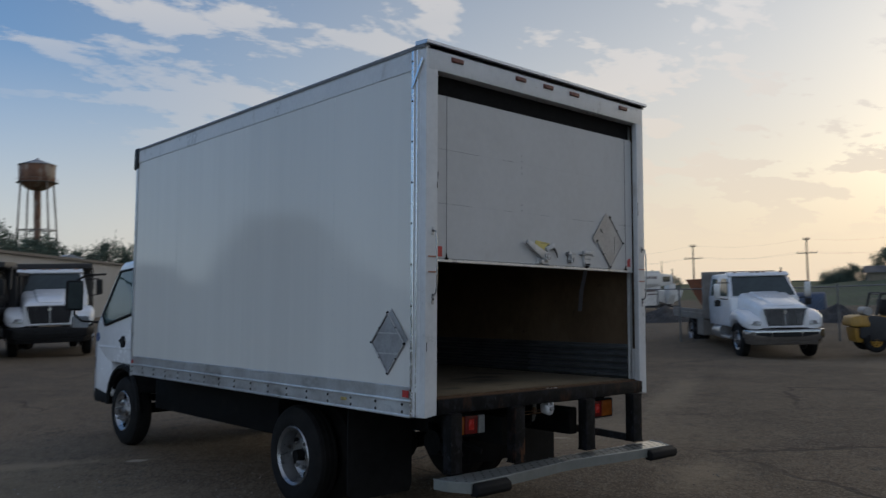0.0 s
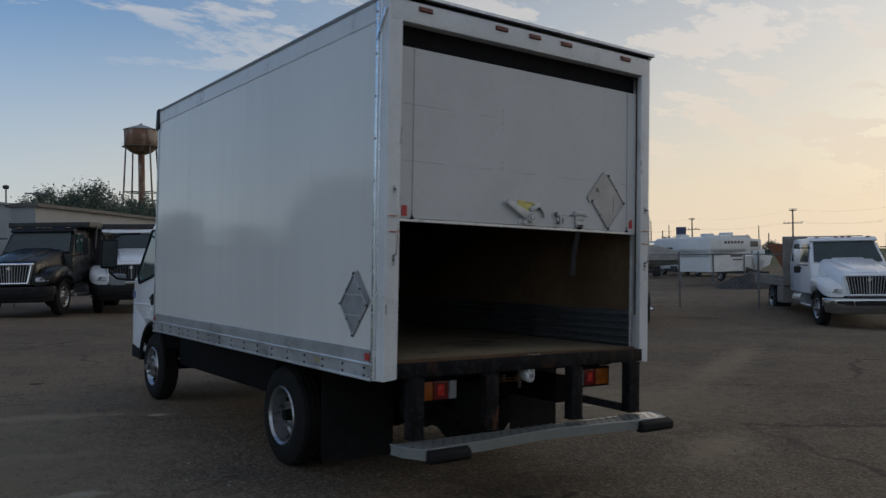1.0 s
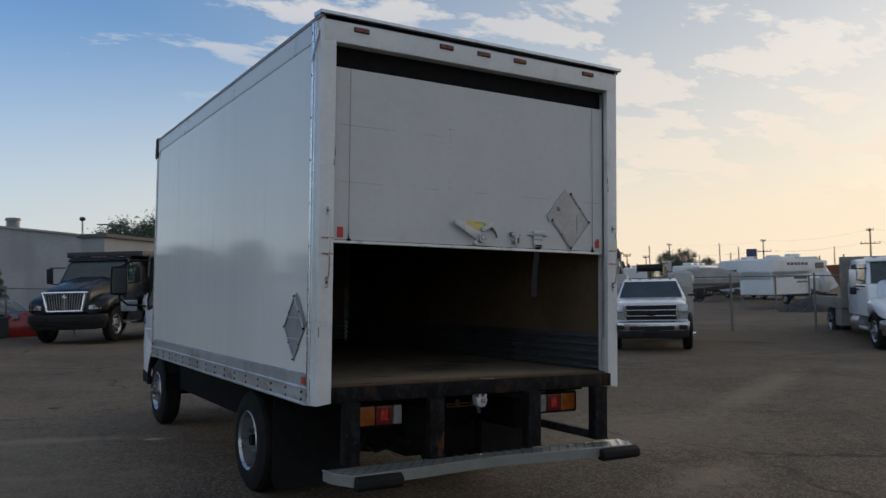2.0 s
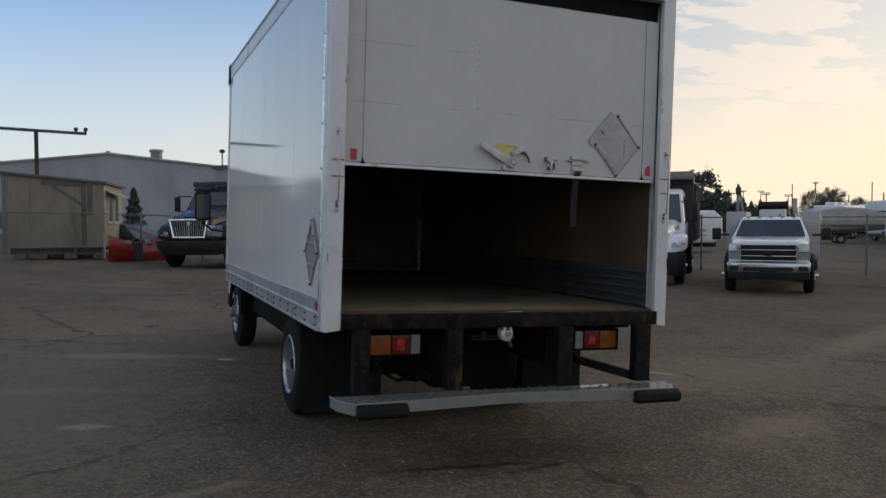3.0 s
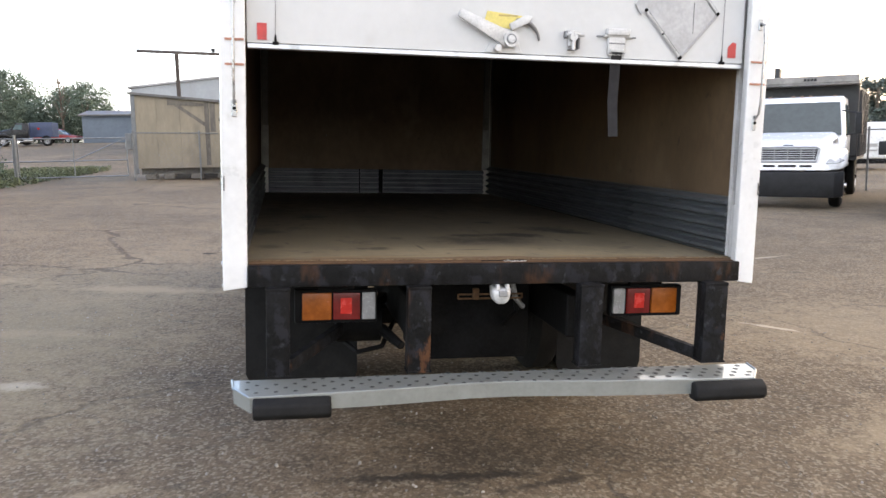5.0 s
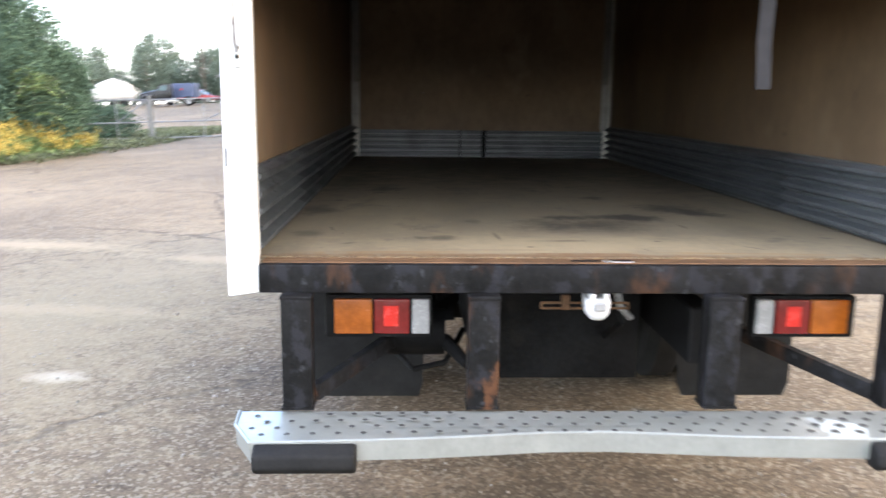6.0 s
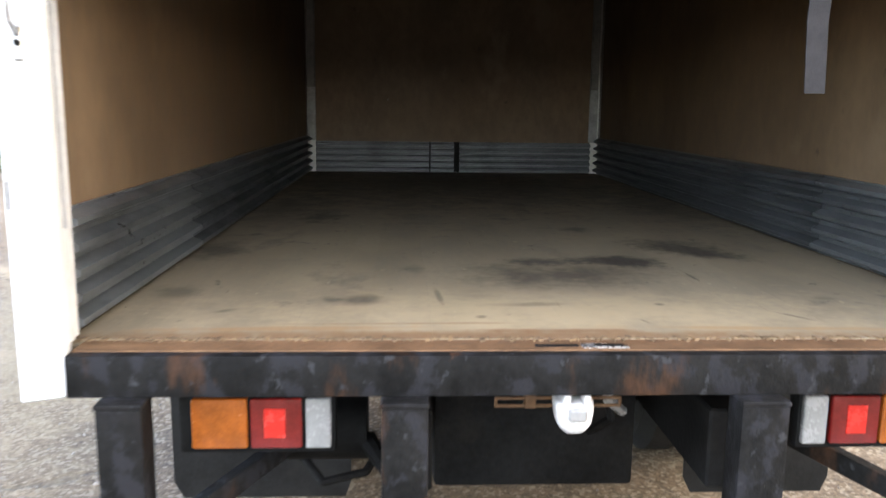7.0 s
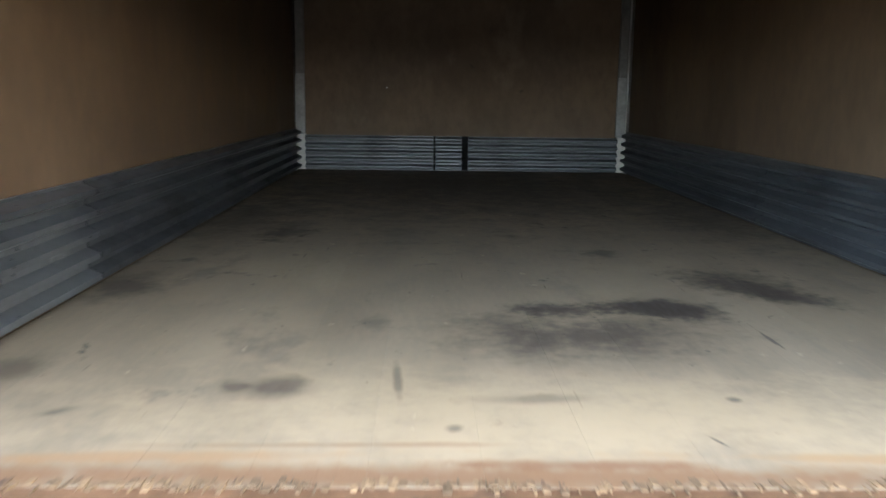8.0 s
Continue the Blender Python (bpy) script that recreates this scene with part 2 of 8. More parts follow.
M["plywood"] = surface("brown_plywood_lining", (0.15, 0.101, 0.061), 0.6, vary=0.13, scale=2.0, stretch=(1, 1, 0.6), spec=0.25, layers=[((0.090, 0.060, 0.036), 1.2, 0.48, 0.75, (1, 1, 0.7)), ((0.175, 0.124, 0.078), 3.0, 0.58, 0.74, (1, 1, 0.7)), ((0.075, 0.053, 0.036), 8.0, 0.66, 0.76, (1, 1, 0.8))], bump=0.0012, bump_scale=20)
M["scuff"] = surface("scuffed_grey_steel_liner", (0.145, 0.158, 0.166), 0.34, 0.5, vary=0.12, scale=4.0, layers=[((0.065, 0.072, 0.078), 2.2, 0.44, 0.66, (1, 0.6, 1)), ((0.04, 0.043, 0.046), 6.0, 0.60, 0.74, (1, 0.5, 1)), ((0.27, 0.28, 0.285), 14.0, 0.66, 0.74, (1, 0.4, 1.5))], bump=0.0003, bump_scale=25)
# darker copy of the liner: shade deep in the box put into its colour
M["scuff_shaded"] = surface("shaded_steel_liner", (0.098, 0.107, 0.114), 0.42, 0.4, vary=0.16, scale=4.0, layers=[((0.04, 0.043, 0.046), 2.4, 0.44, 0.66, (1, 0.6, 1)), ((0.15, 0.155, 0.16), 16.0, 0.66, 0.74, (1, 0.4, 1.5))], bump=0.0003, bump_scale=25)
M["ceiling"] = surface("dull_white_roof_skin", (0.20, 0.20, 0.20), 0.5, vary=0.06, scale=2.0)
M["post_white"] = surface("dirty_white_post", (0.50, 0.50, 0.49), 0.5, vary=0.1, scale=6.0)
M["dark_gap"] = surface("black_weather_seal", (0.010, 0.0095, 0.0095), 0.75, spec=0.08, vary=0.2, scale=12.0)
M["steel_dark"] = surface("dark_worn_steel", (0.16, 0.16, 0.165), 0.4, 0.5, vary=0.2, scale=15.0)
M["chrome_dull"] = surface("weathered_chrome", (0.46, 0.47, 0.48), 0.18, 0.95, vary=0.06, scale=5.0, rough_vary=0.04)
M["hole"] = surface("dark_grip_hole", (0.03, 0.03, 0.03), 0.7, vary=0.2, scale=20.0)


def blots(name, base_key, spots, coat=0.0):
    """A copy of a surface with irregular stains and painted shade at given places: (x, y, rx, ry, angle, colour,
    strength, edge).
    """
    m = M[base_key].copy()
    m.name = name
    t = m.node_tree
    p = t.nodes["Principled BSDF"]
    out = p.inputs["Base Color"].links[0].from_socket
    co = t.nodes.new("ShaderNodeTexCoord")
    nz = node(t, "ShaderNodeTexNoise", Scale=7.0, Detail=6.0, Roughness=0.62)
    wire(t, co.outputs["Object"], nz.inputs["Vector"])
    fine = node(t, "ShaderNodeTexNoise", Scale=26.0, Detail=4.0, Roughness=0.6)
    wire(t, co.outputs["Object"], fine.inputs["Vector"])
    ragged = math_node(t, "ADD", math_node(t, "MULTIPLY", math_node(t, "SUBTRACT", nz.outputs[0], 0.5), 1.5), math_node(t, "MULTIPLY", math_node(t, "SUBTRACT", fine.outputs[0], 0.5), 0.9))
    for x, y, rx, ry, ang, colour, strength, edge in spots:
        mp = t.nodes.new("ShaderNodeMapping")
        mp.vector_type = "TEXTURE"
        mp.inputs["Location"].default_value = (x, y, 0)
        mp.inputs["Rotation"].default_value = (0, 0, radians(ang))
        mp.inputs["Scale"].default_value = (rx, ry, 50.0)
        wire(t, co.outputs["Object"], mp.inputs["Vector"])
        ln = t.nodes.new("ShaderNodeVectorMath")
        ln.operation = "LENGTH"
        wire(t, mp.outputs[0], ln.inputs[0])
        d = math_node(t, "ADD", ln.outputs["Value"], ragged)
        f = remap(t, d, 1.0, 1.0 - edge, 0.0, strength)
        out = blend(t, f, out, colour)
    wire(t, out, p.inputs["Base Color"])
    return m


M["splinter"] = surface("splintered_plank_ends", (0.15, 0.098, 0.050), 0.75, vary=0.2, scale=8.0, island=0.3, layers=[((0.075, 0.045, 0.025), 12.0, 0.5, 0.7, ONE)])
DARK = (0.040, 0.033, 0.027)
TAN_WORN, RUST_BROWN = (0.35, 0.275, 0.17), (0.15, 0.082, 0.040)
M["wood_stained_shaded"] = blots("stained_hardwood_planks", "wood_floor", [
    (0.0, 0.34, 1.35, 0.36, 0, TAN_WORN, 0.62, 1.0), (-0.3, 0.13, 1.6, 0.055, 0, RUST_BROWN, 0.85, 0.8), (-0.7, 0.19, 0.45, 0.025, 2, (0.22, 0.13, 0.062), 0.7, 0.9),
    (0.5, 0.19, 0.6, 0.022, -2, (0.24, 0.15, 0.07), 0.7, 0.9), (0.0, 0.17, 0.3, 0.025, 0, (0.15, 0.08, 0.042), 0.8, 0.8), (-0.4, 0.235, 0.35, 0.012, 1, RUST_BROWN, 0.55, 0.9),
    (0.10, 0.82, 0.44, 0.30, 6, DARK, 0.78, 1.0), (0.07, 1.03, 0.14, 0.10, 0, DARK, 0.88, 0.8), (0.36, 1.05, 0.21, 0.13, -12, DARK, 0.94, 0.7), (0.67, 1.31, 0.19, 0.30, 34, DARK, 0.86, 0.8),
    # the 2.2 m blot and the two long side blots paint the deep floor's shade
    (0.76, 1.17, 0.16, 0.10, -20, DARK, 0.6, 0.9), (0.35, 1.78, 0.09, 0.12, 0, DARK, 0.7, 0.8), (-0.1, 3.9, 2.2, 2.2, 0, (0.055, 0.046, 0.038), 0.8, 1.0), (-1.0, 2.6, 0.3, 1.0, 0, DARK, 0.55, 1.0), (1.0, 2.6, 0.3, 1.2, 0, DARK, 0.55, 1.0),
    (-0.60, 0.48, 0.045, 0.06, 20, DARK, 0.7, 0.8), (-0.52, 0.48, 0.085, 0.07, 0, DARK, 0.7, 0.8), (-1.08, 1.26, 0.16, 0.22, 0, DARK, 0.7, 0.9), (-0.37, 0.92, 0.06, 0.09, 0, DARK, 0.45, 0.9),
    (-1.03, 0.58, 0.1, 0.1, 0, DARK, 0.55, 0.9), (-0.78, 2.15, 0.16, 0.2, 0, DARK, 0.7, 0.9), (-0.05, 0.43, 0.16, 0.035, 4, DARK, 0.5, 0.9), (-0.30, 0.52, 0.012, 0.13, 4, DARK, 0.6, 0.8), (0.30, 0.43, 0.02, 0.02, 0, DARK, 0.7, 0.8),
    (-0.86, 0.36, 0.05, 0.025, 30, DARK, 0.6, 0.8), (0.62, 0.30, 0.008, 0.07, 38, DARK, 0.7, 0.7), (0.21, 0.25, 0.006, 0.05, 25, DARK, 0.8, 0.7), (0.8, 0.5, 0.05, 0.03, 0, DARK, 0.45, 0.9), (-0.2, 0.30, 0.02, 0.02, 0, DARK, 0.6, 0.8)])


# mesh helpers
def bev(bm, geom_verts, offset, seg):
    edges = list({e for v in geom_verts for e in v.link_edges})
    bmesh.ops.bevel(bm, geom=edges, offset=offset, segments=seg, profile=0.6, affect="EDGES", clamp_overlap=True)


def box(bm, x0, x1, y0, y1, z0, z1, bevel=0.0, seg=1):
    m = Matrix.Translation(((x0 + x1) / 2, (y0 + y1) / 2, (z0 + z1) / 2)) @ Matrix.Diagonal((abs(x1 - x0), abs(y1 - y0), abs(z1 - z0), 1))
    r = bmesh.ops.create_cube(bm, size=1.0, matrix=m)
    if bevel:
        bev(bm, r["verts"], bevel, seg)
    return bm


def cyl(bm, p0, p1, r0, r1=None, n=14, caps=True):
    p0, p1 = Vector(p0), Vector(p1)
    way = p1 - p0
    m = Matrix.Translation((p0 + p1) / 2) @ way.to_track_quat("Z", "Y").to_matrix().to_4x4()
    bmesh.ops.create_cone(bm, cap_ends=caps, segments=n, radius1=r0, radius2=r0 if r1 is None else r1, depth=way.length, matrix=m)
    return bm


def tube(bm, pts, r, n=7):
    for a, b in zip(pts, pts[1:]):
        cyl(bm, a, b, r, r, n)
    for p in pts[1:-1]:
        bmesh.ops.create_icosphere(bm, subdivisions=1, radius=r * 1.03, matrix=Matrix.Translation(p))
    return bm


def hull(bm, pts, bevel=0.0, seg=2):
    verts = [bm.verts.new(p) for p in pts]
    r = bmesh.ops.convex_hull(bm, input=verts)
    inner = [g for g in r["geom_interior"] if isinstance(g, bmesh.types.BMVert)]
    if inner:
        bmesh.ops.delete(bm, geom=inner, context="VERTS")
    verts = [v for v in verts if v.is_valid]
    edges = list({e for v in verts for e in v.link_edges})
    bmesh.ops.dissolve_limit(bm, angle_limit=radians(2), verts=verts, edges=edges)
    verts = [v for v in verts if v.is_valid]
    if bevel:
        bev(bm, verts, bevel, seg)
    return bm


def slab(bm, pts, thick):
    pts = [Vector(p) for p in pts]
    nrm = (pts[1] - pts[0]).cross(pts[2] - pts[0]).normalized() * thick
    a = [bm.verts.new(p) for p in pts]
    b = [bm.verts.new(p + nrm) for p in pts]
    bm.faces.new(a[::-1])
    bm.faces.new(b)
    k = len(pts)
    for i in range(k):
        bm.faces.new((a[i], a[(i + 1) % k], b[(i + 1) % k], b[i]))
    return bm


def lathe(bm, profile, centre, axis="X", n=28):
    """profile: (along the axis, radius); a closed loop turned about the axis."""
    rings = []
    for i in range(n):
        a = 2 * math.pi * i / n
        c, s = math.cos(a), math.sin(a)
        ring = []
        for d, r in profile:
            p = {"X": (d, r * c, r * s), "Y": (r * c, d, r * s), "Z": (r * c, r * s, d)}[axis]
            ring.append(bm.verts.new(Vector(centre) + Vector(p)))
        rings.append(ring)
    k = len(profile)
    for i in range(n):
        a, b = rings[i], rings[(i + 1) % n]
        for j in range(k):
            q = (a[j], a[(j + 1) % k], b[(j + 1) % k], b[j])
            if len({v.co.to_tuple(6) for v in q}) >= 3:
                bm.faces.new(q)
    bmesh.ops.remove_doubles(bm, verts=[v for r in rings for v in r], dist=1e-5)
    return bm


def loft(bm, rings, caps=True):
    vs = [[bm.verts.new(p) for p in ring] for ring in rings]
    k = len(vs[0])
    for a, b in zip(vs, vs[1:]):
        for j in range(k):
            bm.faces.new((a[j], a[(j + 1) % k], b[(j + 1) % k], b[j]))
    if caps:
        bm.faces.new(vs[0][::-1])
        bm.faces.new(vs[-1])
    return bm


def round_ring(y, w, z0, z1, r, top=1.0, n=4, x=0.0):
    """A rounded rectangle across y; top narrows its upper half."""
    pts = []
    for cx, cz, a0 in ((w - r, z1 - r, 0), (-w + r, z1 - r, 90), (-w + r, z0 + r, 180), (w - r, z0 + r, 270)):
        for i in range(n + 1):
            a = radians(a0 + 90 * i / n)
            k = top if cz > (z0 + z1) / 2 else 1.0
            pts.append((x + (cx + r * math.cos(a)) * k, y, cz + r * math.sin(a)))
    return pts


def part(name, bm, material, parent=None, label="", smooth=35.0, kind=""):
    bmesh.ops.recalc_face_normals(bm, faces=bm.faces)
    me = bpy.data.meshes.new(name)
    bm.to_mesh(me)
    bm.free()
    me.materials.append(M[material] if isinstance(material, str) else material)
    if smooth:
        me.polygons.foreach_set("use_smooth", [True] * len(me.polygons))
        me.set_sharp_from_angle(angle=radians(smooth))
    ob = new(name, me)
    ob.parent = parent
    if label or kind:
        tagged(ob, label, kind=kind)
    return ob


def B():
    return bmesh.new()


def thing(name, label, category, place=None, group="", kind=""):
    ob = new(name)
    ob.empty_display_size = 0.3
    ob.matrix_basis = place if place else Matrix.Identity(4)
    return tagged(ob, label, category, group, kind)


def wheel(parent, x, y, r, width, rim_r, rim="rim_steel", side=1, dish=0.05, nuts=6, name="wheel", dual=False, hub_out=0.02):
    """A wheel about the x axis; x is its outer face, side +1 when that faces +x."""
    xi = x - side * width
    tyre = B()
    s = side
    prof = [(x - s * 0.012, rim_r), (x, rim_r + 0.035), (x - s * 0.004, r * 0.86), (x - s * 0.03, r * 0.97), (x - s * 0.06, r), (xi + s * 0.06, r), (xi + s * 0.03, r * 0.97), (xi, r * 0.86), (xi, rim_r + 0.03), (xi, rim_r)]
    lathe(tyre, prof, (0, y, r), "X", 32)
    for k in range(3):
        gx = x - s * width * (0.3 + 0.2 * k)
        lathe(tyre, [(gx - 0.008, r + 0.001), (gx + 0.008, r + 0.001), (gx + 0.008, r + 0.006), (gx - 0.008, r + 0.006)], (0, y, r), "X", 32)
    w = part(name, tyre, "tyre", parent)
    rm = B()
    lathe(rm, [(x - s * 0.008, rim_r + 0.004), (x - s * 0.0, rim_r - 0.004), (x - s * 0.02, rim_r - 0.022), (x - s * dish, rim_r - 0.035), (x - s * (dish + 0.02), rim_r * 0.62), (x - s * (dish - 0.02), rim_r * 0.56), (x - s * (dish - 0.03), rim_r * 0.42), (x - s * (dish - 0.03), 0.0), (x - s * (dish + 0.05), 0.0), (x - s * (dish + 0.06), rim_r * 0.8), (xi, rim_r - 0.01), (xi, rim_r + 0.004)], (0, y, r), "X", 32)
    part("rim", rm, rim, w)
    hb = B()
    cyl(hb, (x - s * dish, y, r), (x + s * hub_out, y, r), rim_r * 0.22, rim_r * 0.18, 16)
    part("hub", hb, "chassis" if dual else rim, w)
    hb = B()
    for i in range(nuts):
        a = 2 * math.pi * i / nuts
        cyl(hb, (x - s * (dish - 0.02), y + rim_r * 0.44 * math.cos(a), r + rim_r * 0.44 * math.sin(a)), (x - s * (dish - 0.065), y + rim_r * 0.44 * math.cos(a), r + rim_r * 0.44 * math.sin(a)), 0.017, 0.014, 6)
    part("wheel_nut", hb, rim, w, kind="stuff")
    hol = B()
    for i in range(nuts):
        a = 2 * math.pi * (i + 0.5) / nuts
        cyl(hol, (x - s * (dish + 0.03), y + rim_r * 0.74 * math.cos(a), r + rim_r * 0.74 * math.sin(a)), (x - s * (dish - 0.002), y + rim_r * 0.74 * math.cos(a), r + rim_r * 0.74 * math.sin(a)), rim_r * 0.14, rim_r * 0.14, 12)
    part("hand_hole", hol, "dark_gap", w, kind="stuff")
    if dual:
        t2 = B()
        x2 = xi - s * 0.04
        xo = x2 - s * width
        lathe(t2, [(x2, rim_r), (x2, r * 0.86), (x2 - s * 0.05, r), (xo + s * 0.05, r), (xo, r * 0.86), (xo, rim_r)], (0, y, r), "X", 28)
        part("inner_tyre", t2, "tyre", w)
    return w


# the box truck
ZR = 3.31         # roof
LEN = 4.88
truck = thing("box_truck", "white medium box truck with a half-open roll-up rear door", "truck", LEAN)


def rivet(bm, x, y, z, axis, r=0.006, h=0.003):
    way = Vector(axis)
    cyl(bm, (x, y, z), Vector((x, y, z)) + way * h, r, r * 0.6, 6)


def build_cargo_box():
    seams = [0.14, 1.06, 2.42, 3.78, LEN - 0.07]
    for sx in (-1, 1):
        # outer skin in panels, each a little proud of the seam
        side = B()
        box(side, sx * 1.17, sx * 1.20, 0.1, LEN - 0.02, 0.93, ZR - 0.06)
        wall = part("side_wall", side, "plywood", truck)
        for a, b in zip(seams, seams[1:]):
            pan = B()
            box(pan, sx * 1.2005, sx * 1.218, a + 0.0003, b - 0.0003, 1.06, ZR - 0.15, 0.0015)
            part("side_panel", pan, "panel", wall)
        for y in seams[1:-1]:
            strip = B()
            box(strip, sx * 1.218, sx * 1.2185, y - 0.02, y + 0.02, 1.06, ZR - 0.15)
            part("seam_strip", strip, "panel", wall)
        riv = B()
        for y in seams[1:-1]:
            for k in range(30):
                for dy in (-0.012,):
                    rivet(riv, sx * 1.2185, y + dy, 1.12 + k * 0.068, (sx, 0, 0), 0.0045, 0.002)
        for k in range(110):
            y = 0.2 + k * 0.0418
            rivet(riv, sx * 1.2235, y, 1.052, (sx, 0, 0), 0.005, 0.003)
            rivet(riv, sx * 1.2235, y, ZR - 0.145, (sx, 0, 0), 0.005, 0.003)
        part("rivet_rows", riv, "alu", wall, "small rivets in rows", kind="stuff")
        low = B()
        box(low, sx * 1.2, sx * 1.2225, 0.14, LEN - 0.06, 0.975, 1.07, 0.002)
        box(low, sx * 1.2, sx * 1.236, 0.14, LEN - 0.06, 0.968, 0.985, 0.005, 2)
        box(low, sx * 1.2, sx * 1.228, 0.14, LEN - 0.06, 0.888, 0.97, 0.003)
        box(low, sx * 1.15, sx * 1.234, 0.14, LEN - 0.06, 0.872, 0.89, 0.005, 2)
        rail = part("bottom_rail", low, "alu", truck, "dull aluminium bottom rail")
        bolts = B()
        for k in range(17):
            for dz in (0.905, 0.952):
                rivet(bolts, sx * 1.228, 0.22 + k * 0.285, dz, (sx, 0, 0), 0.011, 0.006)
        part("rail_bolt", bolts, "chassis", rail, kind="stuff")
        top = B()
        box(top, sx * 1.19, sx * 1.223, 0.13, LEN - 0.03, ZR - 0.16, ZR - 0.02, 0.003)
        rings = []
        for y in (0.0, LEN):
            rings.append([(sx * 1.19, y, ZR - 0.02), (sx * 1.228, y, ZR - 0.03), (sx * 1.232, y, ZR - 0.012), (sx * 1.215, y, ZR + 0.006), (sx * 1.17, y, ZR + 0.012)])
        rail = part("top_rail", top, "white_frame", truck, "white painted aluminium roof rail")
        edge = B()
        loft(edge, rings)
        part("roof_edge", edge, "steel_dark", rail, "dark weathered roof edge strip")
        front = B()
        loft(front, [[(sx * 1.17, LEN - 0.09, z), (sx * 1.226, LEN - 0.09, z), (sx * 1.230, LEN - 0.06, z), (sx * 1.215, LEN - 0.01, z), (sx * 1.17, LEN + 0.015, z)] for z in (0.86, ZR)])
        part("corner_post", front, "alu", truck, "rounded aluminium front corner post")
    cap = B()
    hull(cap, [(-1.24, LEN - 0.10, ZR - 0.22), (-1.24, LEN + 0.02, ZR - 0.24), (-1.24, LEN - 0.10, ZR + 0.01), (-1.24, LEN, ZR + 0.012), (-1.14, LEN + 0.035, ZR - 0.22), (-1.14, LEN + 0.03, ZR + 0.01), (-1.14, LEN - 0.1, ZR + 0.013), (-1.14, LEN - 0.1, ZR - 0.22)], 0.025, 2)
    part("corner_cap", cap, "black_plastic", truck, "dark plastic corner cap")
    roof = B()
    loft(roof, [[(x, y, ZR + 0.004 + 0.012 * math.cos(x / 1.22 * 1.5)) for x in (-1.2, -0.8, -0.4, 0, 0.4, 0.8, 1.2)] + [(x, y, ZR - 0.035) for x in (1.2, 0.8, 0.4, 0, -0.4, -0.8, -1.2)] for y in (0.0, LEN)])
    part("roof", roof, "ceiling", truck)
    for k in range(8):
        bows = B()
        box(bows, -1.17, 1.17, 0.45 + k * 0.56, 0.49 + k * 0.56, ZR - 0.075, ZR - 0.036)
        part("roof_bow", bows, "alu", truck)
    nose = B()
    box(nose, -1.17, 1.17, LEN - 0.015, LEN + 0.01, 0.87, ZR)
    part("front_wall", nose, "panel", truck)
    bulk = B()
    box(bulk, -1.1, 1.1, LEN - 0.045, LEN - 0.02, 1.24, ZR - 0.05)
    part("front_lining", bulk, "plywood", truck)
    # battens in two colours: shaded upper length, lit foot
    for x in (-1.13, 1.115):
        pst = B()
        box(pst, x - 0.032, x + 0.032, LEN - 0.075, LEN - 0.046, 1.245, ZR - 0.05, 0.006)
        bat = part("corner_batten", pst, "batten", truck, "corner batten with shade in its dark colour and a lit foot")
        pst = B()
        box(pst, x - 0.034, x + 0.034, LEN - 0.078, LEN - 0.07, 1.246, 1.66, 0.004)
        part("batten_foot", pst, "batten_lit", bat, "pale foot painted as the lit end of the batten")
    # ribbed liner: two joined lengths a side and three across the front
    def ribs(bm, p0, p1, inward, z0=0.996, z1=1.285, count=5):
        p0, p1, inward = Vector(p0), Vector(p1), Vector(inward)
        prof = []
        for k in range(count * 8 + 1):
            prof.append((0.034 * min(1.0, max(0.0, 0.5 - 0.75 * math.cos(2 * math.pi * k / 8))), z0 + (z1 - z0) * k / (count * 8)))
        ring = lambda p: [p + inward * d + Vector((0, 0, z)) for d, z in prof] + [p - inward * 0.006 + Vector((0, 0, z1)), p - inward * 0.006 + Vector((0, 0, z0))]
        loft(bm, [ring(p0), ring(p1)])
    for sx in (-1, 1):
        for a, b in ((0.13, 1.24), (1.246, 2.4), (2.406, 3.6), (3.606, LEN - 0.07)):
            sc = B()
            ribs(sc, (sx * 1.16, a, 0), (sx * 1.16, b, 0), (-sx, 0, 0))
            # lengths past the first take the copy with painted shade
            part("ribbed_liner", sc, "scuff" if a < 1 else "scuff_shaded", truck, "scuffed grey ribbed steel liner" if a < 1 else "ribbed steel liner with the deep box's shade in its colour", smooth=60)
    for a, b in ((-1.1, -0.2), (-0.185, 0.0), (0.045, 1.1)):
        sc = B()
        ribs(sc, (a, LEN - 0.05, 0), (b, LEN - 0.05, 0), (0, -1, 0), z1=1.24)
        part("ribbed_liner", sc, "scuff_shaded", truck, "ribbed steel liner with the deep box's shade in its colour", smooth=60)
    back = B()
    box(back, -1.1, 1.1, LEN - 0.046, LEN - 0.042, 0.996, 1.24)
    part("liner_backing", back, "chassis", truck, "dark backing behind the liner joints")
    nail = B()
    rivet(nail, -0.53, LEN - 0.046, 1.57, (0, -1, 0), 0.008, 0.004)
    part("bolt_head", nail, "alu_bright", truck)


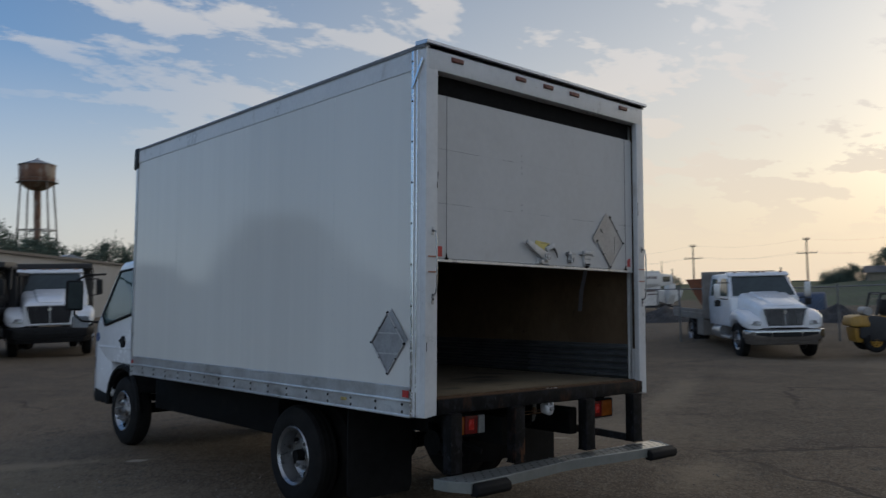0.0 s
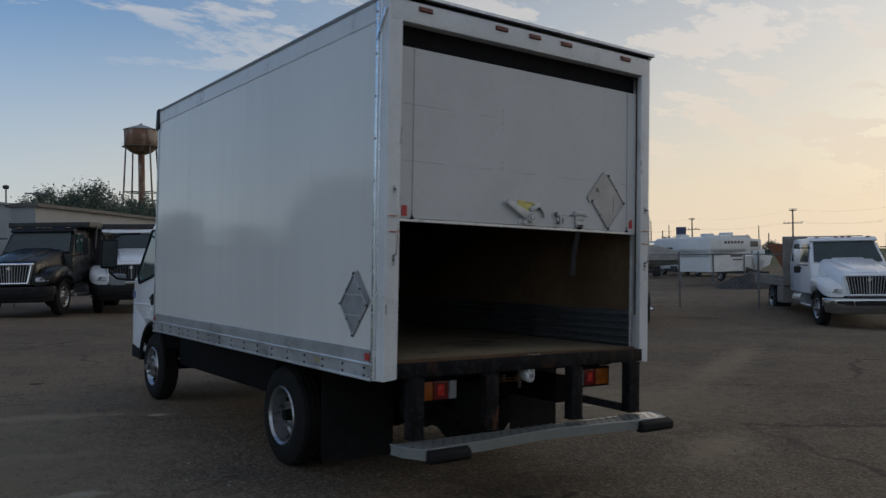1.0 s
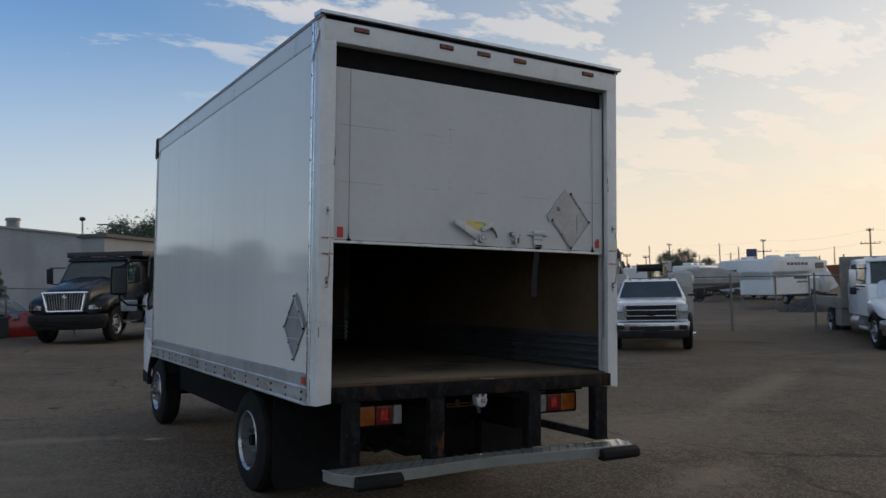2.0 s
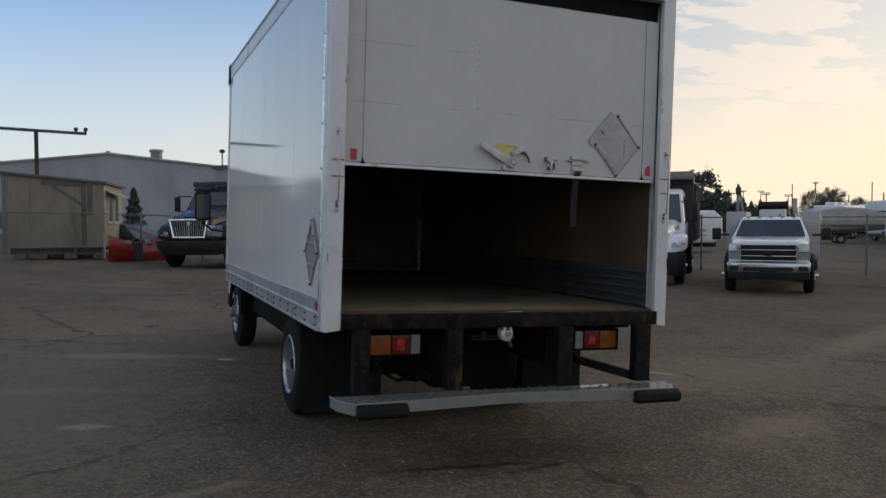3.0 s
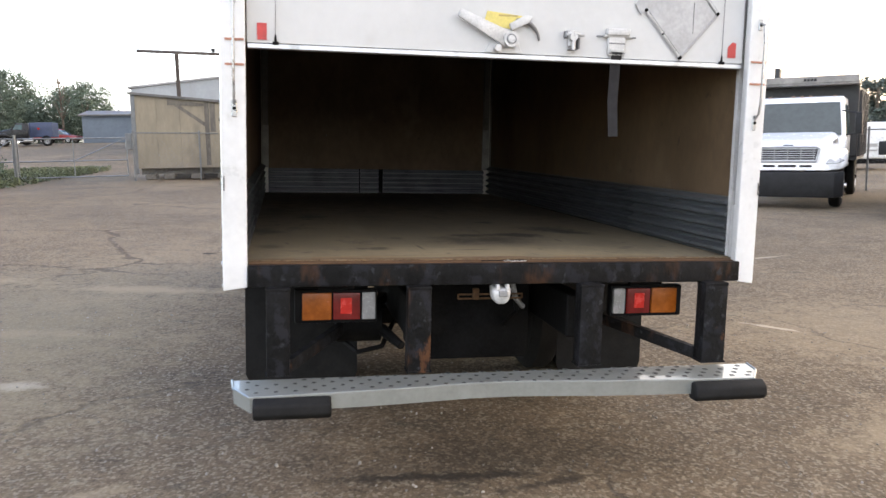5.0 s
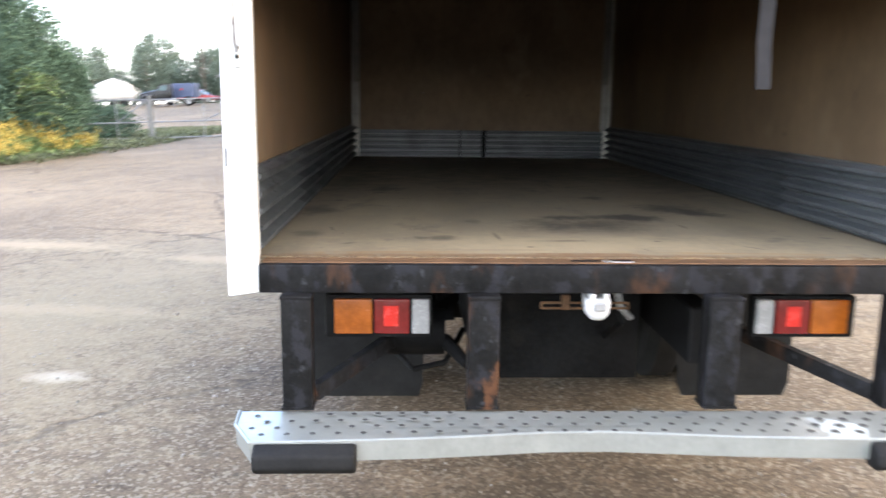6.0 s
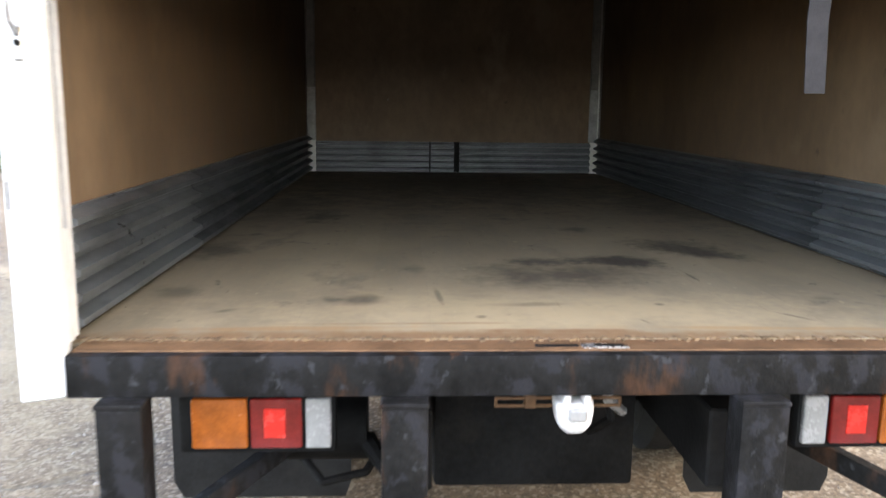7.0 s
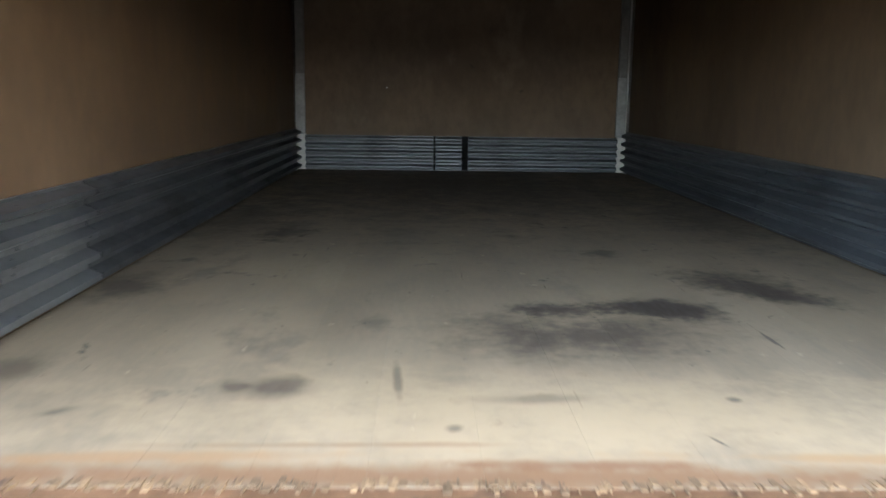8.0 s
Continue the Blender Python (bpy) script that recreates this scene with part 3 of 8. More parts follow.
def build_floor():
    base = B()
    box(base, -1.155, 1.155, 0.09, LEN - 0.03, 0.93, 0.985)
    floor_part = part("cargo_floor", base, "wood_floor", truck, "worn hardwood cargo floor with dark stains, shade painted at the deep end")
    n = 14
    w = 2.31 / n
    for i in range(n):
        x = -1.155 + i * w
        pl = B()
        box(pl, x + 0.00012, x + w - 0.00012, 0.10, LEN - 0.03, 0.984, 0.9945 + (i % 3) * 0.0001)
        part("floor_plank", pl, "wood_stained_shaded", floor_part, smooth=0)
    # splintered front edge of the planks
    rng = random.Random(12)
    sp = B()
    for k in range(420):
        x = rng.uniform(-1.14, 1.13)
        y0, ln, wd = 0.105 - 0.025 * rng.random() ** 2.5, rng.uniform(0.008, 0.03), 0.0012 + 0.006 * rng.random() ** 2
        z = rng.uniform(0.9958, 0.9972)
        hull(sp, [(x + sx * wd * e, y0 + ln * f, z2) for f, e in ((0, 0.8), (0.4, 1.0), (1, 0.7)) for sx in (-1, 1) for z2 in (0.99, z if f < 0.9 else 0.9948)])
    part("splintered_edge", sp, "splinter", floor_part, "splintered worn plank ends", smooth=0, kind="stuff")


def build_rear_frame():
    for sx in (-1, 1):
        pt = B()
        # post: rear face, return into the opening, wrapped side flange
        hull(pt, [(sx * 1.119, 0.0, 0.895), (sx * 1.22, 0.004, 0.88), (sx * 1.123, 0.05, 0.895), (sx * 1.22, 0.07, 0.88), (sx * 1.119, 0.0, ZR), (sx * 1.22, 0.004, ZR), (sx * 1.123, 0.05, ZR), (sx * 1.22, 0.07, ZR)], 0.008, 3)
        box(pt, sx * 1.205, sx * 1.2225, 0.06, 0.15, 0.88, ZR - 0.02, 0.002)
        post = part("rear_post", pt, "white_frame", truck, "white painted rear post with scrapes")
        tr = B()
        box(tr, sx * 1.2226, sx * 1.230, 0.118, 0.146, 0.885, ZR - 0.03, 0.003)
        box(tr, sx * 1.2226, sx * 1.227, 0.086, 0.097, 0.885, ZR - 0.03, 0.002)
        part("edge_trim", tr, "alu_bright", post, "bright riveted aluminium edge trim")
        rv = B()
        for k in range(9):
            rivet(rv, sx * 1.230, 0.132, 1.05 + k * 0.27, (sx, 0, 0), 0.008, 0.005)
        part("trim_rivet", rv, "chassis", post, kind="stuff")
        hd = B()
        x = sx * 1.165
        tube(hd, [(x, -0.002, 2.085), (x, -0.035, 2.07), (x, -0.045, 1.99), (x, -0.045, 1.74), (x, -0.035, 1.675), (x, -0.002, 1.65)], 0.0055, 8)
        box(hd, x - 0.010, x + 0.010, -0.006, 0.0, 2.05, 2.10, 0.003)
        box(hd, x - 0.010, x + 0.010, -0.006, 0.0, 1.60, 1.67, 0.003)
        handle = part("grab_handle", hd, "rim_steel", post, "thin steel grab handle")
        for z in (2.075, 1.635, 1.66):
            bt = B()
            cyl(bt, (x, -0.005, z), (x, -0.013, z), 0.008, 0.006, 6)
            part("handle_bolt", bt, "chassis", handle)
        for z in (1.905, 1.806):
            tp = B()
            box(tp, x - 0.035, x + 0.04, -0.003, 0.0, z, z + 0.009)
            part("tape_mark", tp, "orange_tape", post, "worn orange tape mark")
        for dx, z0, z1 in ((0.045, 2.42, 2.47), (0.040, 2.36, 2.40), (-0.045, 1.30, 1.36)):
            sc = B()
            box(sc, x + sx * -dx - 0.002, x + sx * -dx + 0.002, -0.002, 0.0, z0, z1)
            part("scrape", sc, "dark_gap", post, "short dark scrape in the paint")
        inn = B()
        box(inn, sx * 1.136, sx * 1.168, 0.1, 0.125, 1.0, ZR - 0.17)
        part("door_track", inn, "post_white", truck, "steel roll-up door track")
        sp = B()
        box(sp, sx * 1.126, sx * 1.168, 0.03, 0.082, 1.0, 1.25, 0.003)
        part("track_foot", sp, "post_white", truck)
    header = B()
    box(header, -1.2, 1.2, 0.0, 0.09, 3.14, ZR, 0.008, 2)
    head_ob = part("header", header, "white_frame", truck, "white header over the rear door")
    lip = B()
    loft(lip, [[(x, 0.10, ZR - 0.004), (x, -0.008, ZR - 0.010), (x, -0.022, ZR - 0.006), (x, -0.02, ZR + 0.014), (x, 0.10, ZR + 0.024)] for x in (-1.235, 1.245)])
    part("drip_lip", lip, "alu", head_ob)
    for x in (-0.951, -0.32, -0.017, 0.292, 0.924):
        lm = B()
        hull(lm, [(x + sx * (0.048 if k else 0.055), -0.018 if k else 0.0, 3.238 + dz * (0.012 if k else 0.018)) for sx in (-1, 1) for dz in (-1, 1) for k in (0, 1)], 0.004, 2)
        part("marker_lamp", lm, "tail_dim", head_ob, "small dull red marker lamp")
    # diagonal trim scrap at the upper corner
    dg = B()
    hull(dg, [(-1.224, 0.145, 3.03), (-1.224, 0.125, 3.02), (-1.224, 0.02, 3.205), (-1.224, 0.035, 3.22), (-1.236, 0.145, 3.03), (-1.236, 0.125, 3.02), (-1.236, 0.02, 3.205), (-1.236, 0.035, 3.22)], 0.002, 1)
    part("bent_trim", dg, "alu_bright", head_ob, "short bent strip of trim")
    # dark seal over the raised door
    sl = B()
    box(sl, -1.118, 1.118, 0.085, 0.10, 2.97, 3.145)
    part("door_seal", sl, "dark_gap", head_ob, "black rubber door seal")


def build_door():
    door_y0, door_y1 = 0.055, 0.082
    hem = B()
    box(hem, -1.114, 1.114, door_y0 - 0.006, door_y1 + 0.01, 1.882, 1.903, 0.003)
    body = part("roll_up_door", hem, "alu", truck, "white roll-up door raised half way")
    for a, b in ((1.906, 2.2715), (2.272, 2.6355), (2.636, 3.0)):
        pn = B()
        box(pn, -1.115, 1.115, door_y0, door_y1, a, b)
        part("door_panel", pn, "door_white", body)
    # opened joints, rivets and scratches on the door's face
    for x0, x1, z in ((-1.07, -0.75, 2.2718), (-0.44, -0.35, 2.2718), (-0.05, 0.05, 2.2718), (0.325, 0.60, 2.2718), (0.93, 1.10, 2.2718), (-1.07, -0.68, 2.6358), (-0.45, -0.33, 2.6358)):
        jt = B()
        box(jt, x0, x1, door_y0 - 0.0012, door_y0, z - 0.0008, z + 0.0008)
        part("joint_gap", jt, "steel_dark", body, "thin dark joint between door sections")
    for z in (2.693, 2.65, 2.604, 2.56, 2.329, 2.29):
        rv = B()
        cyl(rv, (-0.25, door_y0, z), (-0.25, door_y0 - 0.003, z), 0.0042, 0.0035, 8)
        part("door_rivet", rv, "steel_dark", body)
    # the raised sections lie under the roof
    for k in range(4):
        pn = B()
        box(pn, -1.08, 1.08, 0.22 + k * 0.37, 0.585 + k * 0.37, 3.17, 3.195)
        part("door_panel", pn, "door_white", body)
    for x in (-1.0, 1.008):
        rod = B()
        cyl(rod, (x, 0.046, 1.9), (x, 0.046, 3.0), 0.0019, 0.0019, 6)
        cable = part("lift_cable", rod, "steel_dark", body, "thin grey lift cable with a bottom clip")
        rod = B()
        box(rod, x - 0.013, x + 0.013, 0.036, 0.054, 1.899, 1.911, 0.003)
        cyl(rod, (x, 0.046, 1.908), (x, 0.046, 1.938), 0.006, 0.0035, 8)
        part("cable_clip", rod, "chassis", cable, "dark bottom clip")
    for x0, z0, z1, pts in ((-1.075, 1.918, 1.985, None), (1.04, 1.93, 1.995, 1)):
        rf = B()
        if pts:
            slab(rf, [(x0, 0.0535, z0), (x0 + 0.04, 0.0535, z0), (x0 + 0.04, 0.0535, z1), (x0 + 0.022, 0.0535, z1 + 0.006), (x0, 0.0535, z1 - 0.018)], 0.003)
        else:
            box(rf, x0, x0 + 0.04, 0.0505, 0.0535, z0, z1)
        part("red_reflector", rf, "red_tape", body, "red reflective sticker")
    # latch lever
    lv = B()
    a, b = Vector((-0.235, 0.0, 2.065)), Vector((-0.02, 0.0, 1.965))
    w = Vector((0.015, 0, 0.031))
    hull(lv, [a + w * 0.5 + Vector((0, 0.03, 0)), a - w * 0.5 + Vector((0, 0.03, 0)), a + w * 0.5 + Vector((0, 0.012, 0)), a - w * 0.5 + Vector((0, 0.012, 0)), b + w + Vector((0, 0.04, 0)), b - w + Vector((0, 0.04, 0)), b + w + Vector((0, 0.02, 0)), b - w + Vector((0, 0.02, 0))], 0.005, 2)
    cyl(lv, (-0.005, 0.054, 1.963), (-0.005, 0.010, 1.963), 0.036, 0.033, 18)
    cyl(lv, (-0.005, 0.012, 1.963), (-0.005, 0.004, 1.963), 0.017, 0.015, 14)
    box(lv, -0.06, 0.02, 0.03, 0.054, 1.93, 2.0, 0.004)
    cyl(lv, (-0.06, 0.05, 1.925), (-0.06, 0.018, 1.925), 0.018, 0.015, 12)
    lever = part("latch_lever", lv, "cast_grey", body, "grey-white cast latch lever with scuffs")
    bs = B()
    hull(bs, [(x, y, z) for y in (0.046, 0.056) for x, z in ((-0.115, 1.906), (0.055, 1.906), (0.035, 1.96), (-0.09, 1.95))], 0.002, 1)
    part("lever_base", bs, "door_white", lever, "white base plate")
    ring = B()
    lathe(ring, [(0.0095, 0.018), (0.0085, 0.021), (0.0105, 0.023), (0.0115, 0.018)], (-0.005, 0, 1.963), "Y", 18)
    part("boss_ring", ring, "steel_dark", lever, "dark ring round the pivot")
    hk = B()
    arc = [(0.045 + 0.085 * math.sin(radians(t)), 0.04, 1.95 + 0.095 * math.cos(radians(t))) for t in range(-15, 96, 16)]
    for i, (p, q) in enumerate(zip(arc, arc[1:])):
        cyl(hk, p, q, 0.014 - i * 0.0015, 0.0125 - i * 0.0015, 8)
    part("latch_hook", hk, "steel_dark", lever, "curved steel hook")
    cm = B()
    hull(cm, [(x2, y2, z2) for y2 in (0.025, 0.05) for x2, z2 in ((0.0, 2.0), (0.075, 2.035), (0.09, 2.065), (0.06, 2.07), (-0.01, 2.03))], 0.005, 2)
    part("cam_block", cm, "post_white", lever)
    yl = B()
    slab(yl, [(-0.125, 0.0535, 2.02), (0.02, 0.0535, 2.01), (0.075, 0.0535, 2.065), (-0.105, 0.0535, 2.082)], 0.004)
    part("warning_sticker", yl, "yellow_tag", body, "yellow warning sticker")
    tx = B()
    box(tx, -0.055, 0.03, 0.048, 0.0492, 2.062, 2.069)
    part("sticker_text", tx, "worn_yellow", body, "dark unreadable text bar")
    kn = B()
    box(kn, 0.262, 0.298, 0.034, 0.054, 1.945, 2.02, 0.006)
    cyl(kn, (0.248, 0.034, 1.998), (0.332, 0.034, 1.998), 0.009, 0.007, 10)
    cyl(kn, (0.279, 0.05, 1.985), (0.279, 0.012, 1.985), 0.02, 0.017, 14)
    cyl(kn, (0.28, 0.022, 1.98), (0.28, 0.022, 1.93), 0.01, 0.008, 8)
    pin = part("pin_latch", kn, "cast_grey", body, "small grey pin latch")
    for q in ((0.243, 1.983, 0.256, 2.012), (0.304, 1.935, 0.312, 1.985), (0.262, 1.93, 0.298, 1.938)):
        kd = B()
        box(kd, q[0], q[2], 0.026, 0.054, q[1], q[3], 0.002)
        part("latch_gap", kd, "steel_dark", pin)
    br = B()
    box(br, 0.436, 0.548, 0.024, 0.054, 2.0, 2.034, 0.012, 3)
    box(br, 0.425, 0.56, 0.034, 0.054, 1.994, 2.004, 0.003)
    box(br, 0.45, 0.53, 0.036, 0.054, 1.915, 2.002, 0.004)
    box(br, 0.455, 0.525, 0.03, 0.05, 1.93, 1.945, 0.003)
    brk = part("strap_bracket", br, "cast_grey", body, "pale grey pull-strap bracket")
    pn = B()
    cyl(pn, (0.395, 0.044, 1.998), (0.58, 0.044, 1.998), 0.0035, 0.0035, 6)
    part("bracket_pin", pn, "steel_dark", brk, "dark cross pin")
    for z in (1.968, 1.925):
        bl = B()
        box(bl, 0.452, 0.528, 0.0345, 0.037, z - 0.003, z + 0.003)
        part("bracket_slot", bl, "steel_dark", brk)
    st = B()
    loft(st, [[(0.49 - 0.024 + 0.052 * k, y, z), (0.49 + 0.024 + 0.052 * k, y, z), (0.49 + 0.024 + 0.052 * k, y + 0.004, z), (0.49 - 0.024 + 0.052 * k, y + 0.004, z)] for k, y, z in ((0, 0.03, 1.93), (0.1, 0.06, 1.88), (0.5, 0.12, 1.72), (1.0, 0.158, 1.56))])
    part("pull_strap", st, "strap", body, "grey webbing pull strap")


def placard(parent, o, u, v, nrm, label, sides=(0, 1, 2, 3), thick=0.005):
    """A diamond placard holder; o: centre, u and v: half diagonals, nrm: outwards."""
    o, u, v, nrm = Vector(o), Vector(u), Vector(v), Vector(nrm)
    pl = B()
    slab(pl, [o + u, o + v, o - u, o - v], 0.003)
    bmesh.ops.translate(pl, verts=pl.verts, vec=nrm * 0.004)
    base = part("placard_holder", pl, "placard", parent, label)
    for i, (a, b) in enumerate(((u, v), (v, -u), (-u, -v), (-v, u))):
        a2, b2 = o + a * 0.93 + nrm * 0.009, o + b * 0.93 + nrm * 0.009
        rim = B()
        cyl(rim, a2, b2, thick if i in sides else 0.002, None, 6)
        rail = part("placard_rim", rim, "cast_grey" if i in sides else "placard", base, "pale metal rim")
        if i in sides:
            gap = B()
            cyl(gap, a2.lerp(b2, 0.48), a2.lerp(b2, 0.51), thick * 1.3, None, 6)
            part("rim_clip", gap, "chassis", rail, "small dark clip")
            mid = (a2 + b2) / 2 - o
            inward = (mid - nrm * mid.dot(nrm)).normalized() * -thick * 1.5
            # the rim's shadow line, modelled as a thin dark bar
            ln = B()
            cyl(ln, a2 + inward - nrm * 0.002, b2 + inward - nrm * 0.002, 0.0022, None, 5)
            part("rim_seam", ln, "steel_dark", rail, "thin dark bar standing in for the rim's shadow")
    for k in (u, -u, v, -v):
        dots = B()
        cyl(dots, o + k * 0.93 + nrm * 0.006, o + k * 0.93 + nrm * 0.016, 0.009, 0.007, 8)
        part("placard_screw", dots, "chassis", base)
    return base


def build_placards():
    o = Vector((0.80, 0.055, 2.122))
    base = placard(truck, o, (0.188, 0, 0.0), (0, 0, 0.217), (0, -1, 0), "grey metal diamond placard holder on the door", (0, 2))
    ck = B()
    tube(ck, [(0.858, 0.0475, 2.165), (0.858, 0.0475, 2.03)], 0.0018, 5)
    part("crease", ck, "steel_dark", base, "dark crease in the plate")
    back = B()
    slab(back, [(x, 0.047, z) for x, z in ((0.572, 2.145), (0.60, 2.10), (0.80, 2.30), (0.745, 2.352))], 0.003)
    part("placard_flap", back, "placard", base, "bent grey backing flap")
    cl = B()
    box(cl, 0.672, 0.688, 0.036, 0.05, 2.197, 2.213, 0.004)
    cyl(cl, (0.664, 0.044, 2.22), (0.698, 0.044, 2.192), 0.004, 0.004, 6)
    cyl(cl, (0.668, 0.044, 2.19), (0.69, 0.044, 2.222), 0.003, 0.003, 6)
    part("placard_clip", cl, "steel_dark", base)
    base = placard(truck, (-1.219, 0.383, 1.345), (0, 0.19, 0), (0, 0, 0.217), (-1, 0, 0), "grey metal diamond placard holder on the side wall")
    for z, w in ((1.41, 0.12), (1.275, 0.12)):
        bars = B()
        box(bars, -1.231, -1.224, 0.383 - w, 0.383 + w, z - 0.004, z + 0.004)
        part("placard_bar", bars, "cast_grey", base, "pale metal bar")
    back = B()
    slab(back, [(-1.227, 0.36, 1.545), (-1.227, 0.19, 1.355), (-1.227, 0.165, 1.375), (-1.227, 0.335, 1.572)], 0.003)
    part("placard_flap", back, "placard", base, "bent grey backing flap")
    for q in ((0.155, 0.215, 1.0, 1.045), (LEN - 0.13, LEN - 0.08, 0.99, 1.03)):
        mk = B()
        box(mk, -1.232, -1.229, *q)
        part("side_reflector", mk, "red_tape", truck, "small red side reflector")
    yl = B()
    box(yl, -1.2305, -1.2285, 0.84, 0.91, 0.927, 0.948)
    part("rail_sticker", yl, "worn_yellow", truck, "small worn yellow sticker")


def build_rear_underside():
    bm = B()
    box(bm, -1.118, 1.136, -0.012, 0.085, 0.897, 0.99, 0.006, 2)
    beam = part("rear_sill", bm, "black_steel", truck, "rusty black steel rear sill beam")
    lip = B()
    box(lip, -1.116, 1.134, 0.020, 0.105, 0.984, 0.9925, 0.003)
    part("sill_lip", lip, "rust_edge", beam, "rust-brown worn sill edge")
    lt = B()
    box(lt, -0.103, -0.005, 0.044, 0.060, 0.992, 0.9945)
    box(lt, 0.030, 0.098, 0.040, 0.056, 0.992, 0.9965)
    part("latch_slot", lt, "dark_gap", beam, "dark latch slot in the sill")
    lb = B()
    hull(lb, [(x, y, z) for x, y in ((0.005, 0.034), (0.108, 0.032), (0.104, 0.046), (0.05, 0.064), (0.0, 0.060)) for z in (0.990, 0.9955)])
    part("latch_plate", lb, "alu_bright", beam, "worn bright latch plate")
    for x0, x1 in ((-1.045, -0.948), (-0.446, -0.345), (0.338, 0.445), (0.945, 1.06)):
        ps = B()
        box(ps, x0, x1, -0.055, 0.025, 0.522, 0.898, 0.006, 2)
        box(ps, x0 - 0.004, x1 + 0.004, -0.059, 0.029, 0.518, 0.526)
        box(ps, x0 - 0.002, x1 + 0.002, -0.057, 0.028, 0.884, 0.897, 0.003)
        part("step_post", ps, "black_steel", truck, "rusty black steel bumper post")
    for x0, x1 in ((-0.95, -0.44), (0.95, 0.44)):
        d = B()
        a, b = Vector((x0, 0.02, 0.55)), Vector((x1, 0.85, 0.68))
        sx = 1 if x0 > 0 else -1
        hull(d, [p + Vector((dx, 0, dz)) for p in (a, b) for dx in (-0.02, 0.02) for dz in (-0.028, 0.028)], 0.003, 1)
        part("brace", d, "black_steel", truck, "diagonal steel brace")
    # step plate, sagging a little towards its ends
    st = B()
    outline = [(-1.185, -0.045), (-1.175, -0.16), (-1.105, -0.30)]
    outline += [(x, -0.30 + 0.045 * math.exp(-((x + 0.1) / 0.35) ** 2)) for x in np.linspace(-0.8, 0.75, 9)]
    outline += [(1.07, -0.295), (1.165, -0.16), (1.19, -0.045)]
    zt = lambda x: 0.521 - 0.010 * (x + 0.1) ** 2
    loft_top = [(x, y, zt(x)) for x, y in outline]
    loft_bot = [(x * 0.998, y + 0.004, zt(x) - 0.062) for x, y in outline]
    loft(st, [loft_bot, loft_top])
    plate = part("step_plate", st, "step", truck, "galvanised perforated step plate, scuffed", smooth=20)
    edge = B()
    tube(edge, [(x, y + 0.004, zt(x)) for x, y in outline], 0.006, 6)
    part("step_edge", edge, "step", plate)
    ho, ring = B(), B()
    for row, y in enumerate((-0.085, -0.135, -0.185, -0.235)):
        for k in range(30):
            x = -1.12 + k * 0.077 + (0.038 if row % 2 else 0)
            if x > 1.12 or any(a - 0.03 < x < b + 0.03 and y > -0.1 for a, b in ((-1.055, -0.943), (-0.448, -0.343), (0.335, 0.447), (0.94, 1.063))):
                continue
            big = 0.0125 if x > 0.55 else 0.0095
            cyl(ho, (x, y, zt(x) - 0.001), (x, y, zt(x) + 0.0010), big, big, 10)
            lathe(ring, [(zt(x), big + 0.005), (zt(x) + 0.0006, big + 0.003), (zt(x) + 0.0006, big + 0.0005), (zt(x), big)], (x, y, 0), "Z", 8)
    part("grip_hole", ho, "hole", plate, "punched grip holes", kind="stuff")
    part("grip_rim", ring, "step", plate, "raised rims round the grip holes", kind="stuff")
    for x0, x1, dz in ((-1.094, -0.79, 0.0), (0.767, 1.107, -0.002)):
        pd = B()
        hull(pd, [(x, y, z + dz) for x in (x0, x1) for y, z in ((-0.275, 0.505), (-0.305, 0.512), (-0.345, 0.49), (-0.35, 0.45), (-0.33, 0.428), (-0.275, 0.43))], 0.012, 3)
        part("bumper_pad", pd, "rubber", truck, "black rubber dock bumper pad")
    # tail lamps
    for sx, x0 in ((-1, 0.57), (1, 0.567)):
        hs = B()
        xa, xb = sorted((sx * 0.558, sx * 0.925))
        box(hs, xa, xb, 0.132, 0.18, 0.705, 0.858, 0.012, 2)
        box(hs, xa + 0.1, xb - 0.1, 0.14, 0.17, 0.85, 0.90, 0.004)
        lamp = part("tail_lamp", hs, "chassis", truck, "rectangular amber, red and white tail lamp")
        for nm, a, b, mt in (("reversing_lens", 0.568, 0.628, "lens_white"), ("brake_lens", 0.636, 0.757, "red"), ("turn_lens", 0.763, 0.893, "amber")):
            ln = B()
            xa, xb = sorted((sx * a, sx * b))
            box(ln, xa, xb, 0.118, 0.14, 0.722, 0.845, 0.007, 3)
            part(nm, ln, mt, lamp)
        rr = B()
        xa, xb = sorted((sx * 0.674, sx * 0.724))
        box(rr, xa, xb, 0.1155, 0.1185, 0.75, 0.822, 0.001)
        part("red_reflector", rr, "red_bright", lamp, "bright red reflector")
    lp = B()
    hull(lp, [(-0.062, -0.005, 0.875), (0.028, -0.005, 0.875), (-0.055, -0.005, 0.825), (0.02, -0.005, 0.825), (-0.035, -0.005, 0.803), (0.0, -0.005, 0.803), (-0.062, 0.06, 0.885), (0.028, 0.06, 0.885), (-0.055, 0.06, 0.82), (0.02, 0.06, 0.82), (-0.017, -0.02, 0.85)], 0.01, 3)
    box(lp, -0.045, -0.03, -0.012, 0.06, 0.868, 0.896, 0.003)
    box(lp, 0.0, 0.015, -0.012, 0.06, 0.868, 0.896, 0.003)
    lamp = part("work_lamp", lp, "cast_grey", truck, "small white plate lamp under the sill")
    face = B()
    box(face, -0.035, 0.005, -0.024, -0.008, 0.84, 0.868, 0.004)
    part("lamp_lens", face, "lens_white", lamp)
    pb = B()
    for z in (0.792, 0.812):
        cyl(pb, (-0.17, 0.205, z), (0.14, 0.205, z), 0.0045, 0.0045, 6)
